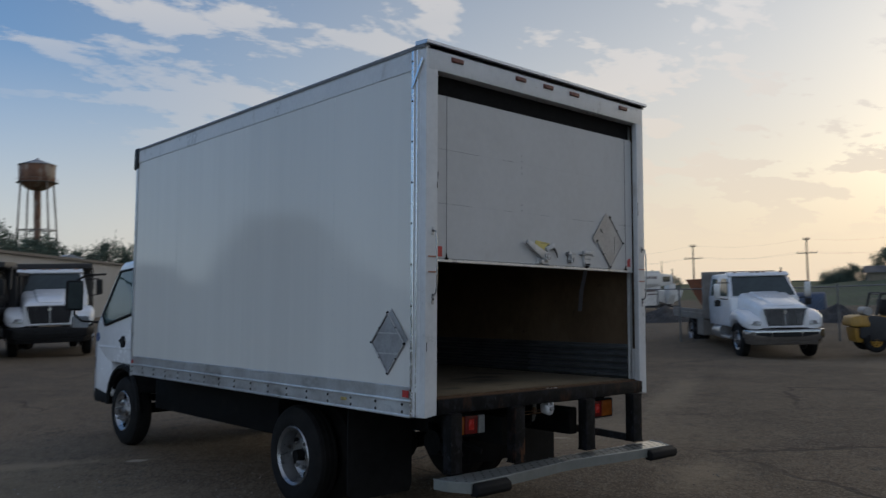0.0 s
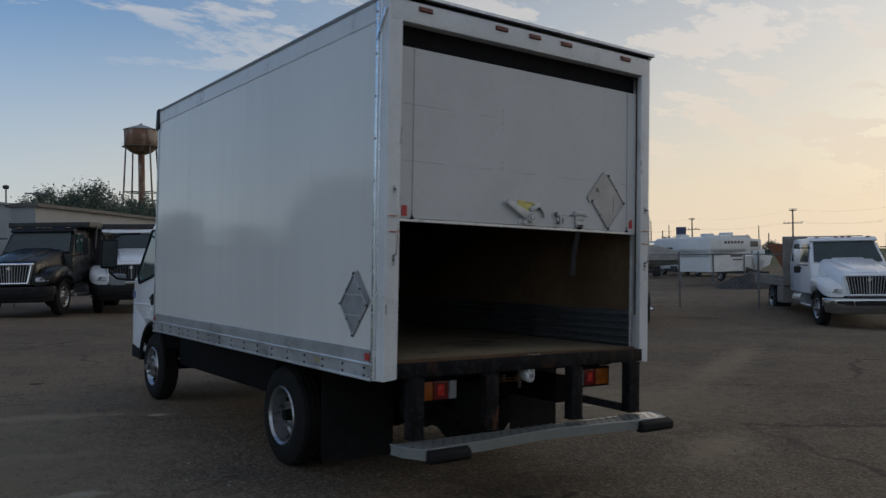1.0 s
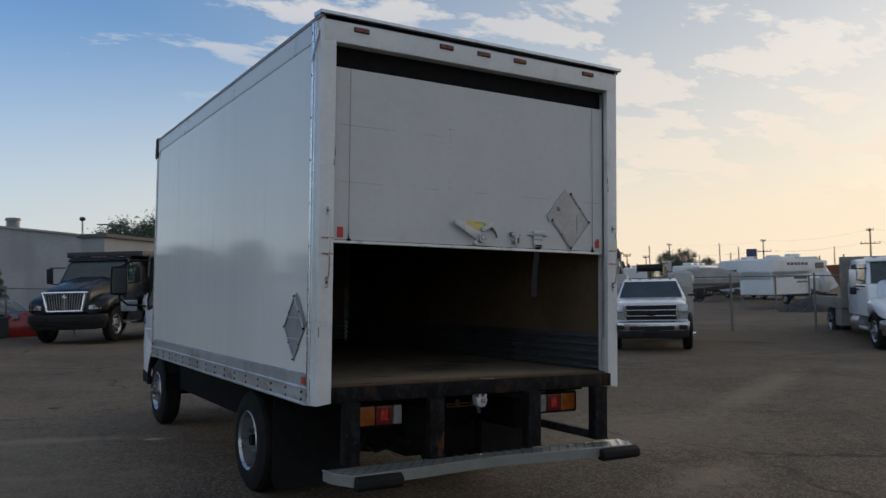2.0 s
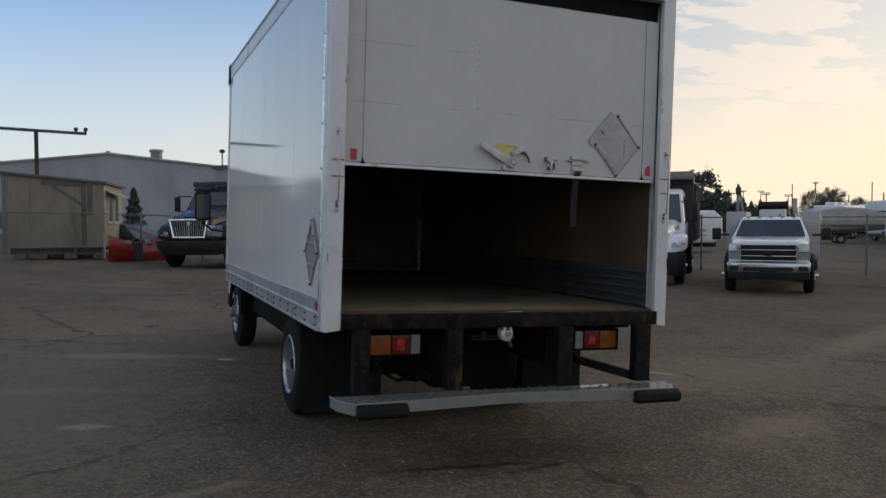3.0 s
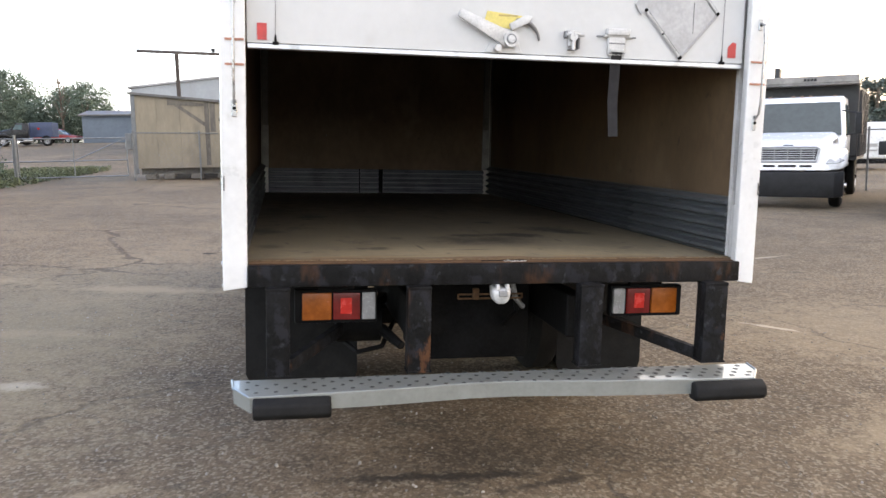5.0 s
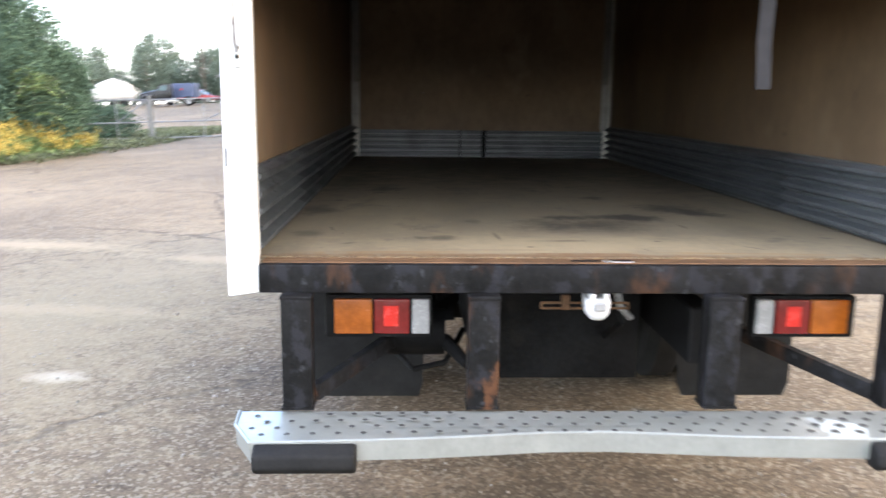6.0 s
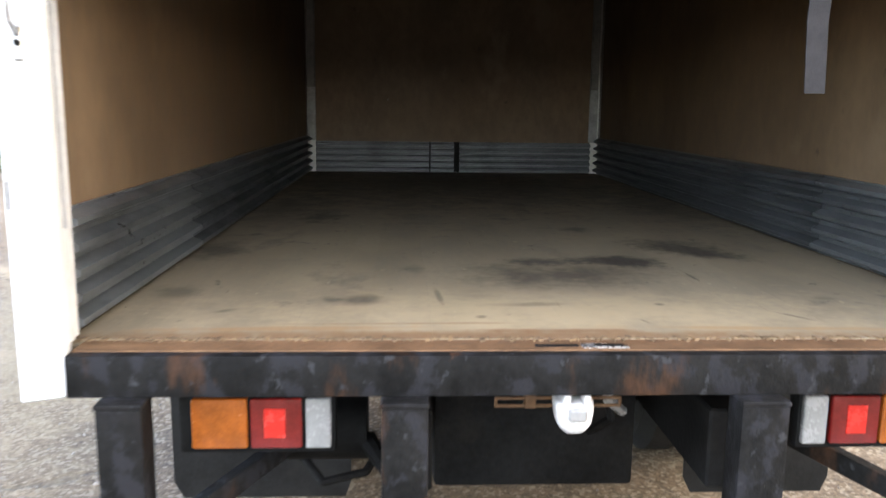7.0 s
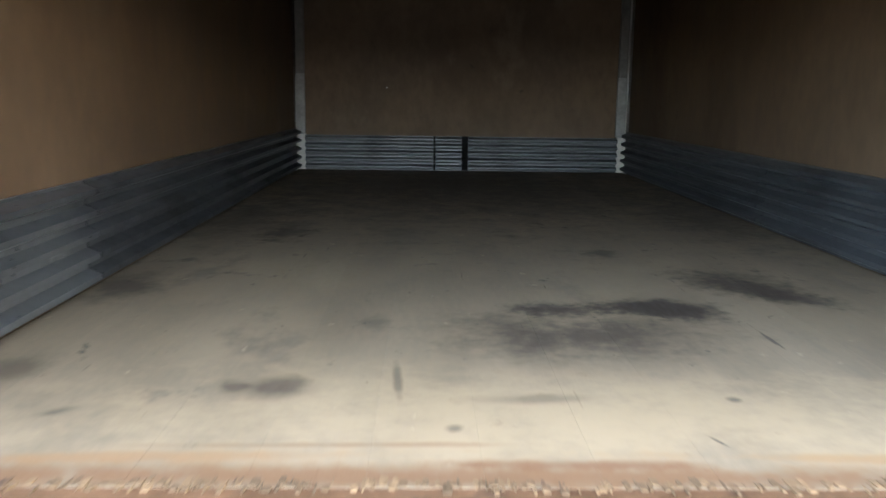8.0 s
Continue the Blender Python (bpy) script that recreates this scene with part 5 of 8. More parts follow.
def sumac(label, place, h, seed):
    """A thin stem with arching feathered leaves."""
    rng = np.random.default_rng(seed)
    t = thing("sumac", label, "sapling", place)
    bm, pts = B(), []
    cyl(bm, (0, 0, -0.1), (0.05, 0, h * 0.85), 0.016, 0.008, 6)
    for k in range(34):
        z0 = h * rng.uniform(0.4, 0.88)
        az, reach = rng.uniform(0, 2 * math.pi), rng.uniform(0.6, 1.0) * (1.3 - z0 / h * 0.6)
        prev = Vector((0.05, 0, z0))
        for i in range(1, 10):
            s = i / 9
            q = Vector((0.05 + math.cos(az) * reach * s, math.sin(az) * reach * s, z0 + 0.42 * s - 0.62 * s * s))
            cyl(bm, prev, q, 0.006, 0.005, 4, False)
            for side in (-1, 1):
                for r in (0.3, 0.65, 1.0):
                    w = 0.11 * math.sin(math.pi * (0.15 + 0.75 * s)) * r * side
                    pts.append((q.x - math.sin(az) * w, q.y + math.cos(az) * w, q.z - 0.05 * abs(w) / 0.11))
            prev = q
    part("stem", bm, "bark", t)
    leaf_part("crown", leaf_mesh("crown", np.array(pts), 0.05, rng, aspect=0.4), "leaf_light", t)
    return t


def conifer(label, place, h, radius, leaves, size, seed, group="", ragged=0.25):
    rng = np.random.default_rng(seed)
    t = thing("conifer", label, "tree", place, group)
    bm = B()
    cyl(bm, (0, 0, -0.1), (0, 0, h), h * 0.022, 0.01, 7)
    part("trunk", bm, "bark", t)
    z = rng.uniform(0.04, 1.0, leaves) ** 0.85
    tier = 0.75 + 0.25 * np.sin(z * 55)
    r = radius * (1 - z) ** 0.85 * tier * rng.uniform(0.15, 1.0 + ragged, leaves) ** 0.6
    a = rng.uniform(0, 2 * math.pi, leaves)
    c = np.stack([r * np.cos(a), r * np.sin(a), z * h - 0.12 * r], 1)
    leaf_part("crown", leaf_mesh("crown", c, size, rng, aspect=0.35), "needle", t)
    return t


def bare_tree(label, place, h, seed):
    rng = np.random.default_rng(seed)
    t = thing("bare_tree", label, "tree", place)
    trunk_part(t, h, h * 0.02, rng, 22, h * 0.25)
    return t


def on_lot(x, y, rz=0.0, scale=1.0):
    return pose(x, y, lot_height(x, y), 0, 0, rz) @ Matrix.Diagonal((scale, scale, scale, 1))


def polar(eye, az, dist):
    return eye[0] + dist * math.sin(radians(az)), eye[1] + dist * math.cos(radians(az))


def build_plants():
    # thicket and goldenrod beside the gate
    broad_tree("dense green leafy tree at the edge of the lot", on_lot(-12.5, 20.8), 5.2, 2.25, 80000, 0.046, "leaf_green", 11, 0.0)
    broad_tree("rounded green thicket beside taller trees", on_lot(-11.2, 21.1), 3.2, 1.4, 36000, 0.042, "leaf_green", 15, 0.0)
    broad_tree("dense green leafy tree among others at the lot's edge", on_lot(-15.6, 21.4), 3.4, 2.2, 45000, 0.052, "leaf_green", 12, 0.0)
    broad_tree("low green shrub over the wire fence", on_lot(-12.3, 28.6), 1.45, 1.3, 9000, 0.045, "leaf_green", 14, 0.0)
    sumac("light green sumac sapling with drooping feathered leaves", on_lot(-10.75, 19.9), 2.75, 13)
    rng = np.random.default_rng(21)
    bloom, green, vine = [], [], []
    heads = [(rng.uniform(0.12, 0.66), rng.uniform(0.0, 0.9)) for _ in range(11)]
    for k in range(900):
        u, v = rng.uniform(0.05, 0.68), rng.uniform(0, 1.7)
        x = -11.2 + 2.0 * u - 0.95 * v + rng.normal() * 0.12
        y = 15.5 + 9.0 * u + 0.3 * v + rng.normal() * 0.12
        z = lot_height(x, y)
        hgt = (0.30 + 0.56 * v) * rng.uniform(0.75, 1.2)
        n = 15
        spot = np.stack([x + rng.normal(size=n) * 0.12, y + rng.normal(size=n) * 0.12, z + rng.uniform(0.3, 1.0, n) * hgt], 1)
        (vine if v > 1.15 else green).append(spot)
        if any(math.hypot((u - hu) * 9.2, v - hv) < 0.27 for hu, hv in heads):
            for _ in range(3):
                top = np.array([x + rng.normal() * 0.09, y + rng.normal() * 0.09, z + hgt * 1.12 + rng.normal() * 0.05])
                bloom.append(top + rng.normal(size=(22, 3)) * (0.035, 0.035, 0.055))
    weeds = thing("goldenrod", "yellow flowering goldenrod weeds at the lot's edge", "weeds", kind="stuff")
    leaf_part("leaves", leaf_mesh("leaves", np.concatenate(green), 0.065, rng, aspect=0.3), "leaf_light", weeds)
    leaf_part("vine_leaves", leaf_mesh("vine_leaves", np.concatenate(vine), 0.055, rng, aspect=0.85), "leaf_light", weeds)
    leaf_part("blossoms", leaf_mesh("blossoms", np.concatenate(bloom), 0.024, rng), "blossom", weeds)
    g = []
    for k in range(15000):
        x, y = rng.uniform(-13.5, -9.3), rng.uniform(17.5, 40)
        edge = -9.0 + 0.25 * math.sin(y * 0.9) - (0.9 if y < 24 else 0.0) + 0.4 * rng.normal()
        if x < edge:
            g.append((x, y, lot_height(x, y) + rng.uniform(0.02, 0.22)))
    ob = leaf_part("verge_grass", leaf_mesh("verge_grass", np.array(g), 0.10, rng, aspect=0.25), "grass", None)
    tagged(ob, "rough green grass beside the gate", "grass", kind="stuff")
    # far trees: a few built once and then copied
    proto = [broad_tree("distant dull green leafy tree", on_lot(-42, 104), 8.0, 4.2, 13000, 0.12, "leaf_far", 31, 0.05, "far trees"),
             broad_tree("distant dull green leafy tree", on_lot(-34, 108), 9.5, 3.6, 13000, 0.12, "leaf_far", 32, 0.1, "far trees"),
             broad_tree("distant dull green leafy tree", on_lot(-27, 103), 6.5, 4.6, 13000, 0.12, "leaf_far", 33, 0.0, "far trees"),
             conifer("tall dark ragged conifer", on_lot(46, 58), 7.0, 2.4, 5000, 0.2, 34, "conifers", 0.6)]
    eye = (-1.5, -4.2)
    r = random.Random(4)
    for az, dist, s in [(-44, 90, 0.8), (-41.5, 94, 0.75), (-39, 90, 0.8), (-36.5, 96, 0.75), (-34, 92, 0.8), (-31.5, 95, 0.75), (-29.6, 98, 0.8), (-28, 92, 0.75), (-25.5, 100, 0.8), (-23, 96, 0.7), (-21.6, 102, 0.62), (-20.0, 100, 0.74), (-18.6, 108, 0.58), (-17.6, 106, 0.52), (-15.7, 108, 0.58), (-14.7, 112, 0.55), (-13.8, 110, 0.56), (-12.6, 112, 0.55), (-10.5, 114, 0.58), (-9.7, 116, 0.55), (-8.5, 118, 0.6),
                        (7.6, 118, 1.1), (8.5, 118, 1.3), (9.4, 124, 1.15), (10.2, 116, 1.25), (11.0, 118, 1.4), (12.1, 128, 1.3), (13.0, 122, 1.2), (13.8, 130, 1.3), (14.6, 150, 1.35), (15.6, 146, 1.3), (16.5, 150, 1.2), (17.5, 155, 1.25), (18.6, 150, 1.35), (19.6, 150, 1.2), (20.6, 160, 1.3), (21.6, 150, 1.3), (23.5, 170, 1.3), (26, 170, 1.0), (29, 160, 1.1),
                        (32, 170, 1.1), (35, 165, 0.8), (40.0, 150, 0.55), (41.3, 155, 0.6), (42.6, 150, 0.5), (44.6, 190, 0.6), (46.2, 180, 0.75), (47.4, 185, 0.8), (48.8, 190, 0.6), (51, 230, 0.7), (54, 240, 0.6), (57.5, 240, 0.6), (66.9, 90, 0.36), (67.5, 92, 0.4), (68.2, 91, 0.38), (70.3, 88, 0.55), (71.6, 86, 0.65), (73, 84, 0.7), (76, 90, 0.9), (80, 95, 1.0), (86, 100, 1.0)]:
        x, y = polar(eye, az, dist)
        copy_thing(proto[r.randrange(3)], on_lot(x, y, r.uniform(0, 360), s * (0.93 if 7 < az < 24 else 0.84 if az < 0 else 1.0)))
    for az, dist, s in ((-11.7, 104, 0.76), (-16.7, 104, 0.72)):
        x, y = polar(eye, az, dist)
        copy_thing(proto[1], on_lot(x, y, 20, s))
    x, y = polar(eye, -13.3, 104)
    bare_tree("bare grey tree with thin limbs", on_lot(x, y), 7.9, 41)
    for az, dist, s in ((40.2, 95, 0.62), (40.9, 98, 0.6), (41.9, 100, 0.58), (43.0, 104, 0.55), (41.4, 97, 0.5), (42.4, 101, 0.52), (43.4, 104, 0.5)):
        x, y = polar(eye, az, dist)
        copy_thing(proto[3], on_lot(x, y, r.uniform(0, 360), s))
    proto[3].matrix_basis = on_lot(*polar(eye, 41.0, 93), 0, 0.56)
    for az, dist, h, rad, seed in ((39.2, 78, 6.7, 1.75, 51), (40.1, 79, 4.6, 1.6, 52), (38.3, 80, 4.9, 1.3, 53), (40.9, 82, 3.3, 1.2, 54)):
        x, y = polar(eye, az, dist)
        pine = broad_tree("ragged dark pine behind the parked trucks", on_lot(x, y), h, rad, 3600, 0.15, "needle", seed, 0.1)
    x, y = polar(eye, -0.35, 40)
    conifer("dark pointed shrub beside the shed", on_lot(x, y), 3.0, 0.95, 2600, 0.12, 55)


def facing(x, y, fx, fy, scale=1.0):
    """Pose of a vehicle built with its nose towards -y, so that it faces (fx, fy)."""
    return on_lot(x, y, math.degrees(math.atan2(fy, fx)) + 90, scale)


M["black_plastic"] = surface("faded_black_plastic", (0.014, 0.014, 0.0145), 0.5, vary=0.2, scale=6, spec=0.2)
M["grille"] = surface("dark_grille", (0.014, 0.014, 0.015), 0.55, 0.0, spec=0.15, vary=0.2, scale=8)
M["grille_pale"] = surface("pale_plated_grille", (0.36, 0.365, 0.37), 0.35, 0.3, vary=0.08, scale=6)
M["grey_bumper"] = surface("dull_grey_bumper", (0.10, 0.10, 0.105), 0.45, 0.2, vary=0.15, scale=3)
M["orange_steel"] = surface("rusty_orange_hopper", (0.34, 0.10, 0.035), 0.6, vary=0.2, scale=2.0, layers=[((0.14, 0.06, 0.03), 3.0, 0.5, 0.75, ONE)])
M["bed_grey"] = surface("weathered_grey_bed", (0.20, 0.185, 0.165), 0.6, vary=0.15, scale=2.0, layers=[((0.12, 0.10, 0.08), 3.0, 0.52, 0.8, ONE)])
M["bed_black"] = surface("dull_black_bed", (0.018, 0.018, 0.019), 0.5, vary=0.2, scale=2.0, layers=[((0.05, 0.045, 0.04), 2.0, 0.55, 0.8, ONE)])
M["yellow_paint"] = surface("worn_yellow_paint", (0.36, 0.20, 0.03), 0.45, vary=0.12, scale=2.0, layers=[((0.20, 0.13, 0.05), 4.0, 0.56, 0.75, ONE)])
M["red_paint"] = surface("glossy_red_plough_paint", (0.22, 0.016, 0.015), 0.3, vary=0.12, scale=2.0, layers=[((0.12, 0.03, 0.025), 3.0, 0.55, 0.75, ONE)])
M["amber_lamp"] = surface("amber_roof_lamp", (0.26, 0.16, 0.11), 0.3, vary=0.1, scale=10)


def lorry(label, place, paint, bumper, bed, crew=False, chrome_grille=False, group=""):
    """A bonneted lorry, nose towards -y, front bumper at y 0."""
    t = thing("lorry", label, "truck", place, group)
    back = 3.55 if not crew else 4.15
    hood = B()
    loft(hood, [round_ring(y, w, 0.88, z1, r, 0.96, 5) for y, w, z1, r in ((0.13, 0.66, 1.44, 0.12), (0.17, 0.69, 1.50, 0.14), (0.35, 0.72, 1.56, 0.17), (0.9, 0.76, 1.62, 0.20), (1.4, 0.80, 1.67, 0.22), (1.85, 0.86, 1.72, 0.24))])
    body = part("bonnet", hood, paint, t, smooth=50)
    crest = B()
    loft(crest, [round_ring(y, w, z1 - 0.2, z1, 0.07, 0.9, 4) for y, w, z1 in ((0.20, 0.34, 1.53), (0.4, 0.40, 1.60), (1.1, 0.44, 1.68), (1.84, 0.50, 1.76))])
    part("bonnet_crest", crest, paint, body, smooth=50)
    for sx in (-1, 1):
        fd = B()
        loft(fd, [round_ring(y, w, z0, z1, r, 1.0, 5, sx * x) for y, x, w, z0, z1, r in ((0.14, 0.78, 0.18, 0.86, 1.12, 0.08), (0.22, 0.84, 0.24, 0.86, 1.20, 0.11), (0.42, 0.90, 0.25, 0.90, 1.29, 0.14), (0.75, 0.91, 0.25, 1.00, 1.36, 0.15), (1.05, 0.91, 0.25, 1.04, 1.37, 0.15), (1.35, 0.91, 0.24, 1.00, 1.32, 0.14), (1.6, 0.91, 0.20, 0.92, 1.22, 0.12), (1.78, 0.92, 0.13, 0.88, 1.12, 0.06))])
        part("fender", fd, paint, body, smooth=50)
        hl = B()
        hull(hl, [(sx * x, y, z) for x, y, z in ((0.68, 0.085, 0.96), (1.0, 0.15, 0.97), (0.68, 0.10, 1.08), (0.98, 0.19, 1.12), (1.12, 0.36, 1.03), (1.11, 0.36, 1.11), (0.7, 0.3, 1.0), (0.95, 0.45, 1.05))], 0.015, 2)
        part("headlamp", hl, "lamp_glass", body, "clear headlamp")
        ind = B()
        hull(ind, [(sx * x, y, z) for x, y, z in ((0.80, 0.095, 1.0), (0.88, 0.115, 1.0), (0.80, 0.105, 1.07), (0.88, 0.13, 1.08), (0.84, 0.3, 1.04))])
        part("indicator", ind, "grey_bumper", body)
        mm = B()
        hull(mm, [(sx * (1.36 + dx), 1.95 + dy, z) for dx in (-0.09, 0.09) for dy in (-0.05, 0.04) for z in (1.72, 2.18)], 0.03, 2)
        mirror = part("wing_mirror", mm, "alu" if crew else "black_plastic", t)
        if crew:
            wide = B()
            hull(wide, [(sx * (1.36 + dx), 1.95 + dy, z) for dx in (-0.09, 0.09) for dy in (-0.06, 0.04) for z in (1.48, 1.68)], 0.03, 2)
            part("wide_mirror", wide, "black_plastic", mirror, "black wide-angle mirror")
        arm = B()
        tube(arm, [(sx * 0.95, 2.0, 1.68), (sx * 1.34, 1.95, 1.72), (sx * 1.34, 1.95, 2.2), (sx * 0.95, 2.1, 2.2)], 0.018)
        part("mirror_arm", arm, "black_plastic", mirror)
    gr = B()
    hull(gr, [(sx * x, y, z) for sx in (-1, 1) for x, y, z in ((0.48, 0.10, 0.93), (0.60, 0.09, 1.43), (0.48, 0.2, 0.93), (0.60, 0.2, 1.43))], 0.02, 2)
    grill = part("grille", gr, "grille", body, "dark grille with upright bars")
    for k in range(15):
        bar = B()
        x = -0.546 + k * 0.078
        hull(bar, [(x * (0.84 if z < 1 else 1.0) + dx, y, z) for dx in (-0.007, 0.007) for y in (0.07, 0.11) for z in (0.95, 1.41)])
        part("grille_bar", bar, "grille_pale" if paint != "white_cab" or crew else "grey_bumper", grill)
    fr = B()
    ring = [(-0.50, 0.09, 0.92), (0.50, 0.09, 0.92), (0.62, 0.08, 1.44), (-0.62, 0.08, 1.44), (-0.50, 0.09, 0.92)]
    tube(fr, ring, 0.045 if chrome_grille else 0.022, 8)
    part("grille_surround", fr, "chrome" if chrome_grille else paint, grill)
    mid = B()
    box(mid, -0.02, 0.02, 0.06, 0.1, 0.93, 1.42, 0.006)
    part("grille_spine", mid, "grille_pale", grill)
    em = B()
    cyl(em, (0, 0.085, 1.33), (0, 0.06, 1.33), 0.06, 0.05, 8)
    part("emblem", em, "chrome", grill)
    bp = B()
    hull(bp, [(sx * x, y, z) for sx in (-1, 1) for x, y, z in ((0.92, -0.03, 0.54), (1.13, 0.2, 0.60), (0.92, -0.05, 0.82), (1.13, 0.2, 0.85), (1.13, 0.4, 0.62), (1.13, 0.4, 0.82), (0.6, -0.03, 0.52), (0.6, 0.3, 0.5))], 0.04, 2)
    bump_ob = part("bumper", bp, bumper, t, "wide front bumper")
    vl = B()
    hull(vl, [(sx * x, y, z) for sx in (-1, 1) for x, y, z in ((0.85, 0.03, 0.40), (1.05, 0.25, 0.44), (0.85, 0.0, 0.56), (1.08, 0.25, 0.62), (1.05, 0.4, 0.44), (1.08, 0.4, 0.62))], 0.03, 2)
    part("valance", vl, bumper, bump_ob, "lower bumper valance")
    sl = B()
    for x0, x1, drop in ((-0.86, -0.44, 0.03), (-0.40, 0.40, 0.0), (0.44, 0.86, 0.03)):
        z0, z1 = (0.64, 0.64) if drop == 0 else ((0.70, 0.64) if x0 < 0 else (0.64, 0.70))
        hull(sl, [(x, y, z) for y in (-0.062, -0.03) for x, z in ((x0, z0), (x1, z1), (x0, 0.765), (x1, 0.765))], 0.006, 1)
    part("bumper_slot", sl, "black_plastic", bump_ob)
    cab = B()
    hull(cab, [(sx * x, y, z) for sx in (-1, 1) for x, y, z in ((1.02, 1.75, 0.86), (1.02, back, 0.86), (1.04, 1.8, 1.60), (1.04, back, 1.62), (0.98, 1.75, 1.60))], 0.05, 2)
    cabo = part("cab", cab, paint, t)
    top = B()
    hull(top, [(sx * x, y, z) for sx in (-1, 1) for x, y, z in ((1.03, 1.82, 1.58), (1.03, back, 1.58), (0.90, 2.32, 2.26), (0.92, back - 0.03, 2.32), (0.88, 2.5, 2.34))], 0.06, 3)
    part("cab_top", top, paint, cabo)
    vis = B()
    hull(vis, [(sx * x, y, z) for sx in (-1, 1) for x, y, z in ((0.93, 2.2, 2.26), (0.93, 2.5, 2.3), (0.9, 2.3, 2.36), (0.9, 2.6, 2.38), (0.93, 2.24, 2.23))], 0.02, 2)
    part("roof_visor", vis, paint, cabo)
    for x in (-0.7, -0.18, 0, 0.18, 0.7):
        mk = B()
        box(mk, x - 0.05, x + 0.05, 2.26, 2.34, 2.35, 2.385, 0.01)
        part("marker_lamp", mk, "amber_lamp", cabo, "small amber roof marker lamp")
    ws = B()
    slab(ws, [(-0.93, 1.815, 1.64), (0.93, 1.815, 1.64), (0.82, 2.27, 2.22), (-0.82, 2.27, 2.22)], 0.012)
    part("windscreen", ws, "glass", cabo, "dark windscreen")
    for sx in (-1, 1):
        sw = B()
        spans = ((2.1, 2.95),) if not crew else ((2.1, 2.95), (3.1, 3.9))
        for a, b in spans:
            q = [(sx * 1.037, a - 0.1, 1.64), (sx * 1.037, b, 1.64), (sx * 0.945, b - 0.02, 2.18), (sx * 0.95, a + 0.22, 2.18)]
            slab(sw, q if sx > 0 else q[::-1], 0.006)
        part("side_window", sw, "glass_teal", cabo)
        dh = B()
        box(dh, sx * 1.03, sx * 1.05, 2.72, 2.9, 1.46, 1.51, 0.008)
        part("door_handle", dh, "black_plastic", cabo)
        sp = B()
        box(sp, sx * 0.62, sx * 1.05, 1.9, 2.9, 0.48, 0.56, 0.02)
        cyl(sp, (sx * 0.8, 3.0, 0.66), (sx * 0.8, 3.9, 0.66), 0.24, 0.24, 18)
        part("fuel_tank", sp, "alu", t, "aluminium fuel tank and step")
        rl = B()
        box(rl, sx * 0.36, sx * 0.45, 0.3, 8.4 if crew else 7.0, 0.62, 0.86)
        part("chassis_rail", rl, "chassis", t)
        wheel(t, sx * 1.09, 1.02, 0.51, 0.26, 0.29, "rim_steel", sx, 0.03, 8, hub_out=0.08)
        wheel(t, sx * 1.13, 6.35 if crew else 5.3, 0.51, 0.26, 0.29, "rim_steel", sx, 0.12, 8, dual=True)
        fw = B()
        lathe(fw, [(sx * 0.7, 0.5), (sx * 1.12, 0.5), (sx * 1.12, 0.53), (sx * 0.7, 0.53)], (0, 1.02, 0.48), "X", 24)
        bmesh.ops.delete(fw, geom=[v for v in fw.verts if v.co.z < 0.62], context="VERTS")
        part("wheel_arch", fw, "black_plastic", t)
    for ob in (cabo, *cabo.children_recursive, body, *body.children_recursive):
        reach = 1.0 if ob in (cabo, *cabo.children) else 0.0
        for v in ob.data.vertices:
            f = max(reach, min(1.0, max(0.0, (v.co.y - 0.3) / 1.5)))
            v.co.z += 0.15 * f * min(1.0, max(0.0, (v.co.z - 1.0) / 0.6))
    if bed == "dump":
        bd = B()
        box(bd, -1.2, 1.2, back + 0.15, back + 3.6, 1.0, 1.12, 0.01)
        bo = part("dump_body", bd, "bed_black", t, "dull black dump body")
        for nm, q in (("body_side", (-1.2, -1.13, back + 0.15, back + 3.6, 1.1, 2.35)), ("body_side", (1.13, 1.2, back + 0.15, back + 3.6, 1.1, 2.35)), ("body_headboard", (-1.2, 1.2, back + 0.12, back + 0.2, 1.1, 2.6)), ("tailgate", (-1.2, 1.2, back + 3.55, back + 3.62, 1.1, 2.2))):
            bd = B()
            box(bd, *q, 0.015)
            part(nm, bd, "bed_black", bo)
        cn = B()
        hull(cn, [(sx * 1.2, y, z) for sx in (-1, 1) for y, z in ((back + 0.2, 2.50), (back - 0.85, 2.54), (back - 0.85, 2.70), (back + 0.2, 2.72))], 0.02, 2)
        part("cab_shield", cn, "bed_black", bo)
        for sx in (-1, 1):
            for k in range(6):
                rb = B()
                box(rb, sx * 1.2, sx * 1.26, back + 0.3 + k * 0.6, back + 0.38 + k * 0.6, 1.05, 2.3, 0.01)
                part("body_rib", rb, "bed_black", bo)
            rb = B()
            box(rb, sx * 1.18, sx * 1.27, back + 0.12, back + 3.62, 2.3, 2.42, 0.02)
            part("body_rail", rb, "bed_black", bo)
        hk = B()
        tube(hk, [(1.22, back + 0.1, 2.6), (1.22, back - 0.35, 2.55), (1.22, back - 0.5, 1.9)], 0.03)
        part("tarp_arm", hk, "bed_black", bo)
    elif bed == "flat":
        bd = B()
        box(bd, -1.2, 1.2, back + 0.15, back + 4.5, 0.98, 1.08, 0.01)
        bo = part("flat_bed", bd, "bed_grey", t, "weathered grey flat bed with low sides")
